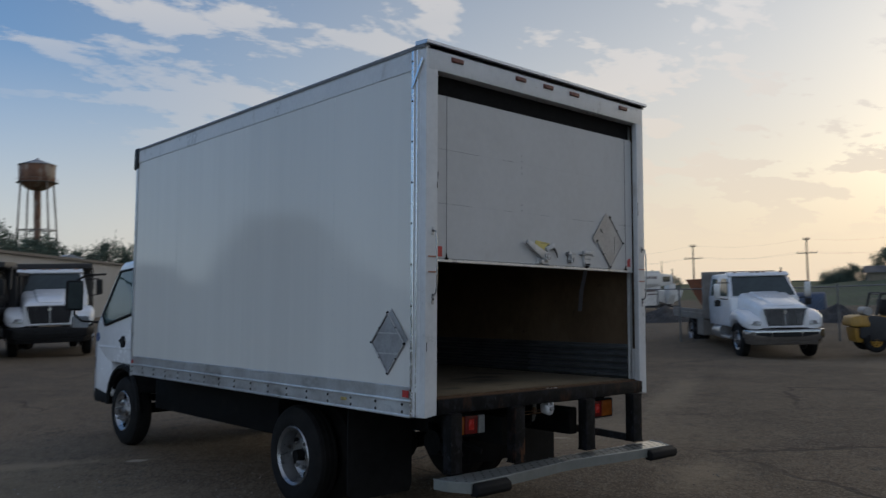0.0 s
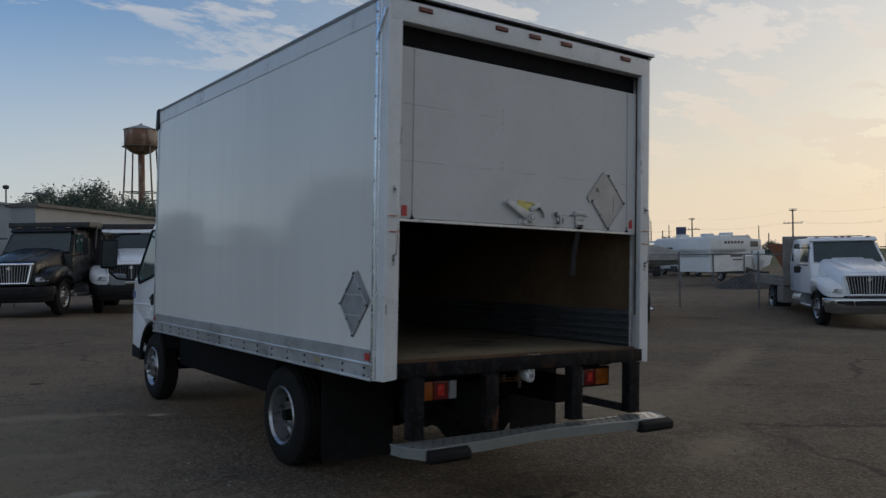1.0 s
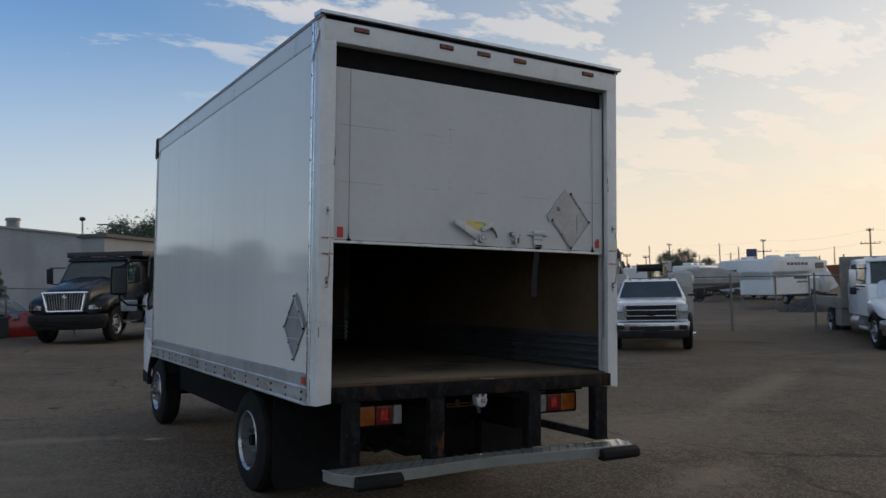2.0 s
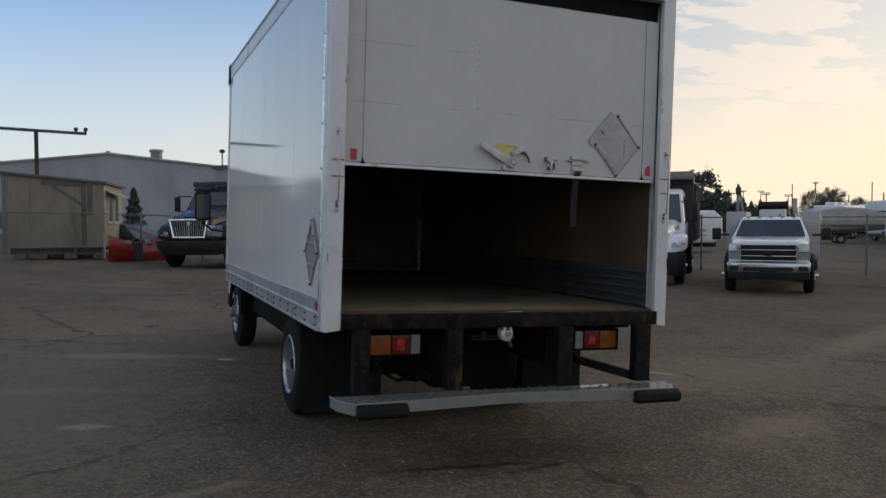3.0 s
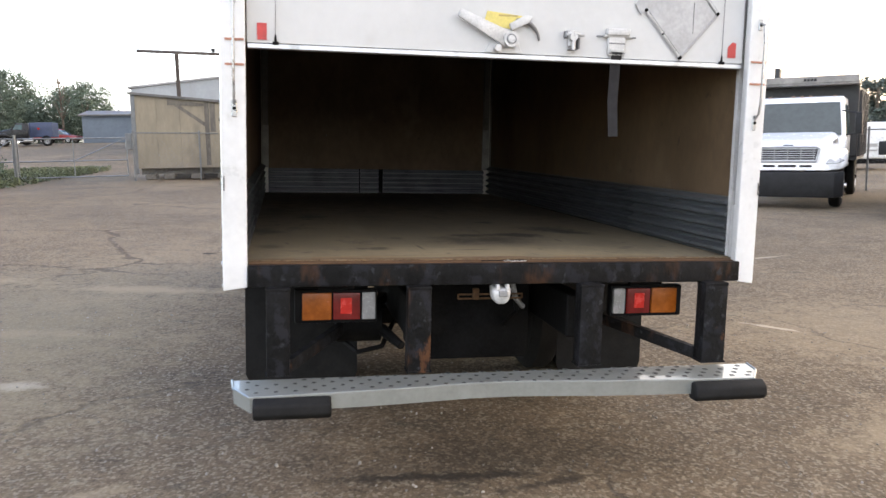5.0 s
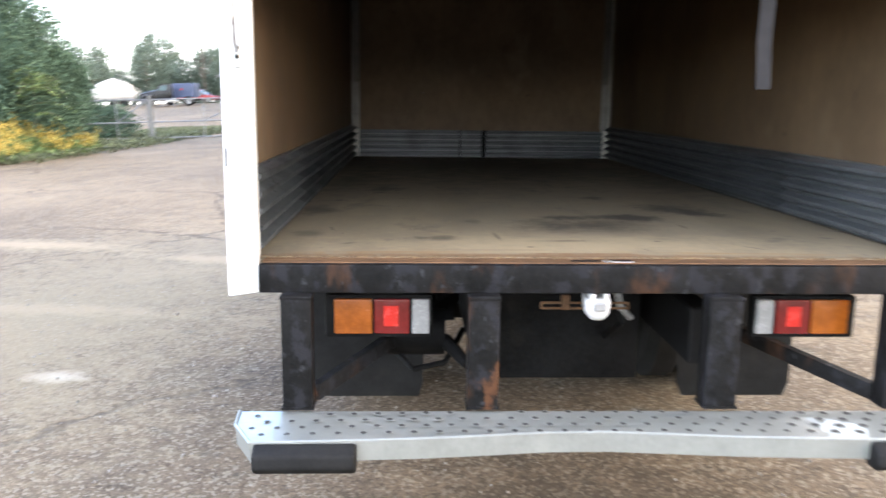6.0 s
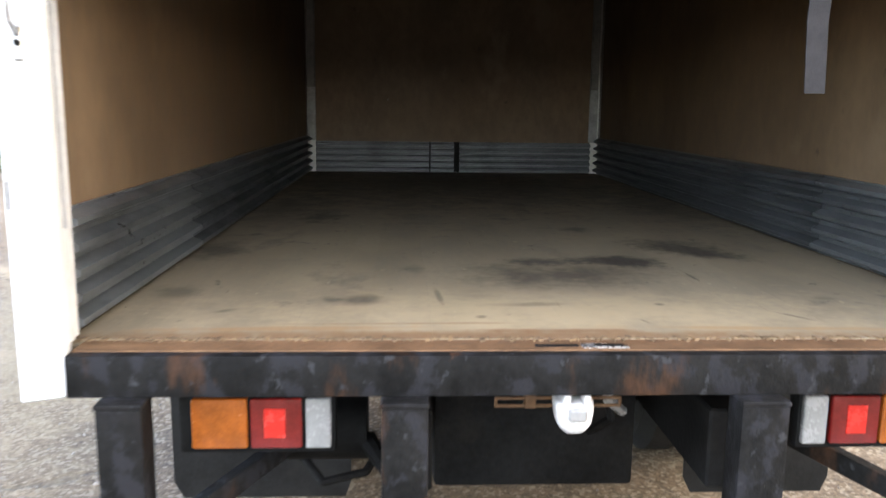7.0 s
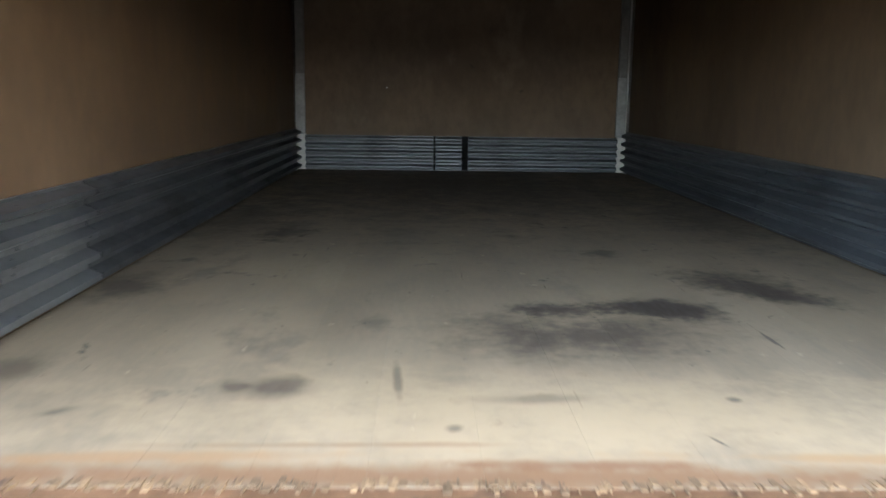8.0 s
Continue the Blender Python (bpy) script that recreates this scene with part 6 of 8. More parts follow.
        for sx in (-1, 1):
            for k in range(2):
                sd = B()
                box(sd, sx * 1.17, sx * 1.22, back + 0.2, back + 4.5, 1.08 + k * 0.13, 1.2 + k * 0.13, 0.01)
                part("side_board", sd, "bed_grey", bo)
            tb = B()
            box(tb, sx * 0.75, sx * 1.2, back + 0.2, back + 1.0, 0.45, 0.97, 0.02)
            part("tool_box", tb, "bed_grey", bo)
        hb = B()
        box(hb, -1.2, 1.2, back + 0.1, back + 0.22, 1.0, 2.58, 0.02)
        part("headboard", hb, "bed_grey", bo, "grey steel headboard")
        hp = B()
        hull(hp, [(sx * x, y, z) for sx in (-1, 1) for x, y, z in ((1.0, back + 0.5, 2.36), (1.0, back + 3.3, 2.36), (0.35, back + 1.1, 1.15), (0.35, back + 3.1, 1.15))], 0.03, 2)
        part("salt_hopper", hp, "orange_steel", bo, "rusty orange salt spreader hopper")
        bc = B()
        cyl(bc, (-0.25, back - 0.35, 2.32), (-0.25, back - 0.35, 2.50), 0.11, 0.09, 14)
        part("beacon", bc, "amber_lamp", cabo, "amber roof beacon")
        ac = B()
        box(ac, -0.1, 0.75, back - 0.6, back + 0.05, 2.32, 2.44, 0.04, 2)
        part("roof_unit", ac, "white_cab", cabo)
    return t


def freight_lorry(label, place):
    """The white lorry with a wide slatted grille and a tall dark dump body."""
    t = thing("lorry", label, "truck", place)
    hood = B()
    loft(hood, [round_ring(y, w, 0.92, z1, r, 0.97, 5) for y, w, z1, r in ((0.07, 0.70, 1.38, 0.10), (0.10, 0.74, 1.44, 0.13), (0.22, 0.79, 1.50, 0.15), (0.7, 0.84, 1.58, 0.18), (1.2, 0.90, 1.66, 0.20), (1.72, 0.97, 1.74, 0.22))])
    body = part("bonnet", hood, "white_cab", t, smooth=50)
    for sx in (-1, 1):
        fr = B()
        loft(fr, [round_ring(y, w, z0, z1, r, 1.0, 5, sx * x) for y, x, w, z0, z1, r in ((0.10, 0.80, 0.20, 0.90, 1.20, 0.09), (0.18, 0.86, 0.26, 0.88, 1.28, 0.12), (0.40, 0.92, 0.27, 0.88, 1.36, 0.15), (0.8, 0.93, 0.27, 0.90, 1.40, 0.17), (1.2, 0.93, 0.26, 0.92, 1.36, 0.17), (1.5, 0.92, 0.22, 0.92, 1.25, 0.13), (1.7, 0.92, 0.16, 0.92, 1.12, 0.07))])
        part("fender", fr, "white_cab", body, smooth=50)
        vt = B()
        hull(vt, [(sx * x, y, z) for x, y, z in ((0.90, 1.1, 1.46), (0.93, 1.45, 1.48), (0.89, 1.15, 1.56), (0.93, 1.5, 1.60), (0.86, 1.3, 1.5))])
        part("hood_vent", vt, "bed_grey", body)
    chin = B()
    hull(chin, [(sx * x, y, z) for sx in (-1, 1) for x, y, z in ((0.74, 0.03, 0.88), (0.74, 0.05, 1.06), (0.98, 0.14, 0.88), (0.98, 0.2, 1.06), (0.74, 0.3, 0.88), (0.74, 0.3, 1.06))], 0.02, 2)
    part("chin_panel", chin, "white_cab", body)
    gs = B()
    ring = [(-0.60, 0.035, 1.09), (0.60, 0.035, 1.09), (0.67, 0.045, 1.36), (0.60, 0.055, 1.41), (-0.60, 0.055, 1.41), (-0.67, 0.045, 1.36), (-0.60, 0.035, 1.09)]
    tube(gs, ring, 0.026, 8)
    gr = B()
    hull(gr, [(sx * x, y, z) for sx in (-1, 1) for x, y, z in ((0.58, 0.05, 1.09), (0.64, 0.06, 1.38), (0.58, 0.2, 1.09), (0.64, 0.2, 1.38))], 0.02, 2)
    grill = part("grille", gr, "grille", body, "wide grille with bright level slats")
    part("grille_surround", gs, "grille_pale", grill, "pale grey grille surround")
    for k in range(6):
        bar = B()
        z = 1.115 + k * 0.05
        w = 0.57 + 0.010 * k
        box(bar, -w, w, 0.03, 0.07, z - 0.011, z + 0.011, 0.006)
        part("grille_slat", bar, "grille_pale", grill)
    for x in (-0.55, -0.28, 0.0, 0.28, 0.55):
        up = B()
        box(up, x - 0.008, x + 0.008, 0.04, 0.07, 1.10, 1.38)
        part("grille_upright", up, "grille_pale", grill)
    bd = B()
    hull(bd, [(sx * 0.11, y, z) for sx in (-1, 1) for y, z in ((0.06, 1.42), (0.085, 1.45), (0.14, 1.44), (0.12, 1.47))])
    part("hood_badge", bd, "grey_bumper", body)
    lo = B()
    for x0, x1 in ((-0.52, -0.26), (-0.19, 0.19), (0.26, 0.52)):
        box(lo, x0, x1, 0.018, 0.1, 0.955, 1.005, 0.01)
    part("air_slot", lo, "black_plastic", body)
    for sx in (-1, 1):
        hl = B()
        hull(hl, [(sx * x, y, z) for x, y, z in ((0.80, 0.04, 1.03), (1.08, 0.10, 1.04), (0.86, 0.09, 1.15), (1.10, 0.17, 1.18), (1.19, 0.30, 1.10), (0.8, 0.3, 1.05))], 0.02, 3)
        part("headlamp", hl, "lamp_glass", body, "clear oval headlamp")
        mm = B()
        hull(mm, [(sx * (1.33 + dx), 1.85 + dy, z) for dx in (-0.08, 0.08) for dy in (-0.05, 0.04) for z in (1.68, 2.2)], 0.03, 2)
        mirror = part("wing_mirror", mm, "black_plastic", t)
        arm = B()
        tube(arm, [(sx * 0.95, 1.95, 1.66), (sx * 1.32, 1.87, 1.7)], 0.02)
        tube(arm, [(sx * 0.95, 2.1, 2.25), (sx * 1.32, 1.87, 2.18)], 0.02)
        part("mirror_arm", arm, "black_plastic", mirror)
        wheel(t, sx * 1.1, 1.0, 0.5, 0.27, 0.29, "alu_bright", sx, 0.03, 8, hub_out=0.08)
        wheel(t, sx * 1.13, 5.3, 0.5, 0.26, 0.29, "rim_steel", sx, 0.12, 8, dual=True)
        rl = B()
        box(rl, sx * 0.36, sx * 0.45, 0.3, 7.2, 0.62, 0.86)
        part("chassis_rail", rl, "chassis", t)
        sw = B()
        q = [(sx * 1.075, 2.0, 1.66), (sx * 1.075, 3.1, 1.66), (sx * 0.99, 3.1, 2.4), (sx * 0.99, 2.4, 2.4)]
        slab(sw, q if sx > 0 else q[::-1], 0.006)
        part("side_window", sw, "glass_teal", t)
    bp = B()
    hull(bp, [(sx * x, y, z) for sx in (-1, 1) for x, y, z in ((1.0, -0.04, 0.27), (1.17, 0.2, 0.29), (1.0, -0.05, 0.84), (1.17, 0.2, 0.86), (1.17, 0.45, 0.29), (1.17, 0.45, 0.84))], 0.03, 2)
    part("bumper", bp, "black_plastic", t, "deep black bumper")
    cab = B()
    hull(cab, [(sx * x, y, z) for sx in (-1, 1) for x, y, z in ((1.05, 1.65, 0.86), (1.05, 3.4, 0.86), (1.07, 1.7, 1.62), (1.07, 3.4, 1.62))], 0.05, 2)
    hull(cab, [(sx * x, y, z) for sx in (-1, 1) for x, y, z in ((1.07, 1.72, 1.6), (1.07, 3.4, 1.6), (0.95, 2.25, 2.52), (0.97, 3.35, 2.58), (0.93, 2.5, 2.62))], 0.07, 3)
    cabo = part("cab", cab, "white_cab", t)
    ws = B()
    slab(ws, [(-0.98, 1.71, 1.66), (0.98, 1.71, 1.66), (0.88, 2.21, 2.46), (-0.88, 2.21, 2.46)], 0.012)
    part("windscreen", ws, "glass", cabo, "dark windscreen")
    for x in (-0.75, -0.2, 0, 0.2, 0.75):
        mk = B()
        box(mk, x - 0.035, x + 0.035, 2.3, 2.36, 2.60, 2.64, 0.01)
        part("marker_lamp", mk, "amber_lamp", cabo, "small amber roof marker lamp")
    bd = B()
    box(bd, -1.22, 1.22, 3.6, 7.2, 1.0, 1.12)
    bo = part("dump_body", bd, "bed_black", t, "tall dark dump body")
    for sx in (-1, 1):
        bd = B()
        box(bd, sx * 1.22, sx * 1.14, 3.6, 7.2, 1.1, 2.9, 0.02)
        part("body_side", bd, "bed_black", bo)
        for k in range(6):
            bd = B()
            box(bd, sx * 1.22, sx * 1.29, 3.7 + k * 0.6, 3.8 + k * 0.6, 1.1, 2.8)
            part("body_rib", bd, "bed_black", bo)
    bd = B()
    box(bd, -1.22, 1.22, 3.55, 3.65, 1.1, 3.0, 0.02)
    part("body_headboard", bd, "bed_black", bo)
    cn = B()
    box(cn, -1.25, 1.25, 2.75, 3.7, 2.92, 3.02, 0.01)
    box(cn, -1.25, 1.25, 2.72, 2.80, 2.96, 3.14, 0.02)
    part("cab_shield", cn, "bed_grey", bo, "grey cab shield board with unreadable lettering")
    tx = B()
    for k in range(4):
        box(tx, -0.02 + k * 0.08, 0.04 + k * 0.08, 2.712, 2.718, 3.02, 3.08)
    part("lettering", tx, "black_plastic", bo)
    cr = B()
    box(cr, -1.15, -0.55, 2.9, 3.3, 3.02, 3.1, 0.01)
    box(cr, -0.75, -0.62, 2.9, 3.3, 3.1, 3.4, 0.02)
    part("tarp_roller", cr, "bed_black", bo, "dark tarp roller frame")
    return t


def pickup(label, place):
    """A white heavy pickup with towing mirrors and a grey service body."""
    t = thing("pickup", label, "truck", place)
    hood = B()
    hull(hood, [(sx * x, y, z) for sx in (-1, 1) for x, y, z in ((0.98, 0.16, 0.82), (0.98, 0.16, 1.18), (0.90, 0.14, 1.30), (1.0, 1.45, 0.82), (1.0, 1.5, 1.30), (0.86, 1.5, 1.42), (0.6, 0.12, 1.34), (1.0, 0.5, 0.7))], 0.05, 3)
    body = part("bonnet", hood, "white_cab", t)
    gr = B()
    box(gr, -0.68, 0.68, 0.08, 0.2, 0.88, 1.25, 0.03, 2)
    grill = part("grille", gr, "grille", body, "chrome two-bar grille")
    sur = B()
    tube(sur, [(-0.68, 0.08, 0.88), (0.68, 0.08, 0.88), (0.68, 0.08, 1.25), (-0.68, 0.08, 1.25), (-0.68, 0.08, 0.88)], 0.016, 8)
    part("grille_surround", sur, "chrome_dull", grill)
    for z in (0.99, 1.13):
        br = B()
        box(br, -0.66, 0.66, 0.05, 0.1, z - 0.014, z + 0.014, 0.008, 2)
        part("grille_bar", br, "chrome_dull", grill)
    em = B()
    bmesh.ops.create_uvsphere(em, u_segments=16, v_segments=8, radius=1, matrix=Matrix.Translation((0, 0.05, 1.06)) @ Matrix.Diagonal((0.17, 0.03, 0.07, 1)))
    part("oval_emblem", em, "grille", grill)
    for sx in (-1, 1):
        hl = B()
        hull(hl, [(sx * x, y, z) for x in (0.72, 0.985) for y in (0.09 + (0.06 if x > 0.9 else 0), 0.3) for z in (0.90, 1.27)], 0.02, 2)
        part("headlamp", hl, "lamp_glass", body, "tall clear headlamp")
        lid = B()
        box(lid, sx * 0.74, sx * 0.975, 0.085 + 0.02, 0.12, 1.07, 1.09)
        part("headlamp_divider", lid, "grey_bumper", body)
        fl = B()
        pts = [(sx * 0.96, 0.95 + 0.47 * math.cos(radians(a)), 0.42 + 0.47 * math.sin(radians(a))) for a in range(10, 171, 16)]
        tube(fl, pts, 0.05, 6)
        part("arch_flare", fl, "black_plastic", t)
        mm = B()
        hull(mm, [(sx * (1.27 + dx), 1.65 + dy, z) for dx in (-0.11, 0.11) for dy in (-0.06, 0.05) for z in (1.28, 1.58)], 0.04, 2)
        mirror = part("towing_mirror", mm, "black_plastic", t)
        arm = B()
        box(arm, sx * 0.95, sx * 1.2, 1.63, 1.69, 1.38, 1.43, 0.01)
        part("mirror_arm", arm, "black_plastic", mirror)
        wheel(t, sx * 1.0, 0.95, 0.40, 0.24, 0.25, "chrome", sx, 0.02, 8, hub_out=0.09)
        wheel(t, sx * 1.14, 4.6, 0.40, 0.24, 0.25, "chrome", sx, 0.1, 8, dual=True)
        sw = B()
        q = [(sx * 1.005, 1.8, 1.42), (sx * 1.005, 3.2, 1.42), (sx * 0.87, 3.15, 1.79), (sx * 0.87, 2.3, 1.79)]
        slab(sw, q if sx > 0 else q[::-1], 0.006)
        part("side_window", sw, "glass_teal", t)
        fg = B()
        box(fg, sx * 0.72, sx * 0.95, -0.078, -0.04, 0.62, 0.725, 0.02)
        part("fog_lamp_recess", fg, "black_plastic", t)
    bp = B()
    hull(bp, [(sx * x, y, z) for sx in (-1, 1) for x, y, z in ((0.75, -0.07, 0.57), (1.02, 0.06, 0.59), (0.75, -0.07, 0.80), (1.02, 0.06, 0.82), (1.04, 0.4, 0.59), (1.04, 0.4, 0.80))], 0.035, 3)
    bo = part("bumper", bp, "chrome_dull", t, "chrome bumper")
    vl = B()
    hull(vl, [(sx * x, y, z) for sx in (-1, 1) for x, y, z in ((0.72, -0.03, 0.40), (0.98, 0.08, 0.42), (0.72, -0.04, 0.575), (1.0, 0.08, 0.59), (1.0, 0.4, 0.42), (1.0, 0.4, 0.59))], 0.03, 2)
    part("valance", vl, "black_plastic", bo, "black plastic lower valance")
    sl = B()
    box(sl, -0.60, 0.60, -0.085, -0.05, 0.605, 0.70, 0.015)
    box(sl, -0.2, 0.2, -0.095, -0.04, 0.52, 0.66, 0.01)
    part("bumper_intake", sl, "black_plastic", bo)
    cab = B()
    hull(cab, [(sx * x, y, z) for sx in (-1, 1) for x, y, z in ((1.0, 1.4, 0.6), (1.0, 3.4, 0.6), (1.01, 1.45, 1.40), (1.01, 3.4, 1.40))], 0.04, 2)
    hull(cab, [(sx * x, y, z) for sx in (-1, 1) for x, y, z in ((1.0, 1.48, 1.38), (1.0, 3.4, 1.38), (0.80, 2.12, 1.84), (0.82, 3.3, 1.87), (0.76, 2.35, 1.90))], 0.06, 3)
    cabo = part("cab", cab, "white_cab", t)
    ws = B()
    slab(ws, [(-0.90, 1.485, 1.42), (0.90, 1.485, 1.42), (0.76, 2.08, 1.82), (-0.76, 2.08, 1.82)], 0.012)
    part("windscreen", ws, "glass", cabo, "dark windscreen")
    for x in (-0.6, -0.3, 0, 0.3, 0.6):
        mk = B()
        box(mk, x - 0.035, x + 0.035, 2.2, 2.3, 1.875, 1.91, 0.008)
        part("marker_lamp", mk, "amber_lamp", cabo, "small amber roof marker lamp")
    sb = B()
    for sx in (-1, 1):
        box(sb, sx * 0.66, sx * 1.18, 3.5, 6.2, 0.7, 1.95, 0.05, 2)
    box(sb, -1.1, 1.1, 3.45, 3.55, 0.75, 1.6, 0.03)
    box(sb, -1.1, 1.1, 3.5, 6.2, 0.65, 0.85)
    so = part("service_body", sb, "service_grey", t, "dull grey service body")
    rl = B()
    cyl(rl, (-0.36, 4.3, 2.12), (0.36, 4.3, 2.12), 0.11, 0.11, 18)
    for x in (-0.36, 0.36):
        cyl(rl, (x - 0.015, 4.3, 2.12), (x + 0.015, 4.3, 2.12), 0.15, 0.15, 18)
    part("hose_reel", rl, "black_plastic", so, "black hose reel on the body")
    tk = B()
    lathe(tk, [(3.7, 0.0), (3.7, 0.22), (3.8, 0.29), (4.9, 0.29), (5.0, 0.22), (5.0, 0.0)], (0.95, 0, 1.74), "Y", 20)
    part("tank", tk, "service_grey", so)
    bm = B()
    cyl(bm, (-0.90, 3.9, 1.9), (-0.90, 3.9, 2.5), 0.045, 0.04, 10)
    cyl(bm, (-0.76, 3.9, 1.9), (-0.84, 3.9, 2.45), 0.035, 0.03, 8)
    post = part("crane_post", bm, "bed_grey", so, "short grey crane post")
    bm = B()
    hull(bm, [(-0.89 + dx, 3.9 + dy, z) for dx in (-0.075, 0.075) for dy in (-0.07, 0.07) for z in (2.42, 2.64)], 0.04, 2)
    cyl(bm, (-0.89, 3.9, 2.62), (-0.90, 3.88, 2.72), 0.045, 0.03, 8)
    part("crane_head", bm, "bed_black", post, "dark crane head")
    bc = B()
    cyl(bc, (1.0, 4.6, 2.3), (1.0, 4.6, 2.46), 0.09, 0.08, 12)
    part("beacon", bc, "amber_lamp", so, "amber beacon")
    rs = B()
    box(rs, 0.5, 0.62, 3.6, 3.7, 2.0, 2.3, 0.02)
    part("rack_post", rs, "service_grey", so)
    drop = {"bonnet": 0.10, "bumper": 0.06, "fog_lamp_recess": 0.06, "cab": 0.10, "side_window": 0.10, "towing_mirror": 0.05}
    slim = Matrix.Diagonal((0.89, 1, 1, 1))
    for ob in t.children:
        kind = ob.name.split(".")[0]
        ob.location.z -= drop.get(kind, 0.0)
        if kind in ("bonnet", "bumper", "fog_lamp_recess", "cab", "side_window"):
            for piece in (ob, *ob.children_recursive):
                piece.data.transform(slim)
    return t


M["service_grey"] = surface("pale_grey_body_paint", (0.33, 0.32, 0.30), 0.5, vary=0.08, scale=2.0)


def forklift(label, place):
    t = thing("forklift", label, "forklift", place)
    b = B()
    hull(b, [(sx * x, y, z) for sx in (-1, 1) for x, y, z in ((0.62, 0.2, 0.3), (0.62, 2.2, 0.3), (0.62, 0.2, 0.78), (0.62, 1.0, 0.86), (0.62, 2.2, 1.05), (0.5, 2.5, 0.95), (0.5, 2.5, 0.4))], 0.06, 3)
    part("body", b, "bed_black", t)
    cw = B()
    hull(cw, [(sx * x, y, z) for sx in (-1, 1) for x, y, z in ((0.60, 1.75, 0.72), (0.60, 1.75, 1.02), (0.60, 2.55, 0.72), (0.56, 2.50, 1.04), (0.45, 2.72, 0.74), (0.42, 2.68, 1.0))], 0.05, 3)
    weight = part("counterweight", cw, "yellow_paint", t, "scuffed yellow counterweight")
    lw = B()
    hull(lw, [(sx * x, y, z) for sx in (-1, 1) for x, y, z in ((0.40, 2.2, 0.24), (0.40, 2.2, 0.70), (0.40, 2.58, 0.28), (0.44, 2.62, 0.70))], 0.04, 2)
    part("lower_weight", lw, "yellow_paint", weight)
    for sx in (-1, 1):
        sd = B()
        hull(sd, [(sx * x, y, z) for x in (0.58, 0.64) for y, z in ((0.95, 0.32), (1.72, 0.30), (0.95, 0.72), (1.72, 0.98), (1.2, 0.90))], 0.012, 2)
        part("side_panel", sd, "yellow_paint", t)
    tank = B()
    cyl(tank, (-0.3, 2.2, 1.16), (0.3, 2.2, 1.16), 0.12, 0.12, 18)
    part("gas_bottle", tank, "service_grey", t, "silver gas bottle across the back")
    g = B()
    for sx in (-1, 1):
        tube(g, [(sx * 0.52, 0.45, 0.8), (sx * 0.5, 0.7, 1.62), (sx * 0.5, 1.9, 1.66), (sx * 0.5, 2.05, 1.05)], 0.035)
    for k in range(5):
        cyl(g, (-0.5, 0.75 + k * 0.28, 1.64), (0.5, 0.75 + k * 0.28, 1.64), 0.02, 0.02, 6)
    part("overhead_guard", g, "bed_black", t)
    s = B()
    box(s, -0.28, 0.28, 1.2, 1.7, 0.95, 1.1, 0.04, 2)
    box(s, -0.28, 0.28, 1.65, 1.8, 1.05, 1.5, 0.05, 2)
    part("seat", s, "black_plastic", t)
    m = B()
    for sx in (-1, 1):
        box(m, sx * 0.28, sx * 0.4, -0.05, 0.1, 0.1, 1.75, 0.01)
        box(m, sx * 0.2, sx * 0.34, -1.1, -0.1, 0.06, 0.11, 0.01)
    box(m, -0.45, 0.45, -0.12, -0.05, 0.3, 0.42, 0.01)
    part("mast", m, "bed_black", t)
    for sx in (-1, 1):
        wheel(t, sx * 0.68, 0.55, 0.36, 0.22, 0.18, "yellow_paint", sx, 0.03, 6)
        wheel(t, sx * 0.6, 2.1, 0.3, 0.2, 0.15, "yellow_paint", sx, 0.03, 6)
    return t


def plough(label, place):
    t = thing("snow_plough", label, "snow plough", place)
    for sx in (-1, 1):
        b = B()
        prof = [(0.0, 0.05), (-0.10, 0.25), (-0.12, 0.5), (-0.04, 0.78), (0.10, 0.92), (0.13, 0.9), (0.0, 0.76), (-0.08, 0.5), (-0.06, 0.26), (0.04, 0.05)]
        loft(b, [[(sx * 0.16, y, z * 0.86) for y, z in prof], [(sx * 0.55, y - 0.12, z * 0.92) for y, z in prof], [(sx * 1.02, y - 0.32, z * 1.12) for y, z in prof]])
        blade = part("blade", b, "red_paint", t, "glossy red plough blade")
        r = B()
        for k in range(4):
            x = 0.15 + k * 0.26
            box(r, sx * x - 0.02, sx * x + 0.02, 0.02 - 0.25 * x, 0.16 - 0.25 * x, 0.08, 0.85)
        part("blade_rib", r, "red_paint", blade)
        lp = B()
        box(lp, sx * 0.24, sx * 0.44, -0.2, -0.12, 0.66, 0.80, 0.02)
        part("plough_lamp", lp, "lamp_glass", t)
    f = B()
    tube(f, [(-0.5, 0.3, 0.3), (0, 1.2, 0.35), (0.5, 0.3, 0.3)], 0.06)
    box(f, -0.4, 0.4, 0.2, 0.4, 0.3, 0.75, 0.02)
    box(f, -0.2, 0.2, -0.05, 0.3, 0.05, 0.74, 0.03)
    part("push_frame", f, "bed_black", t)
    return t


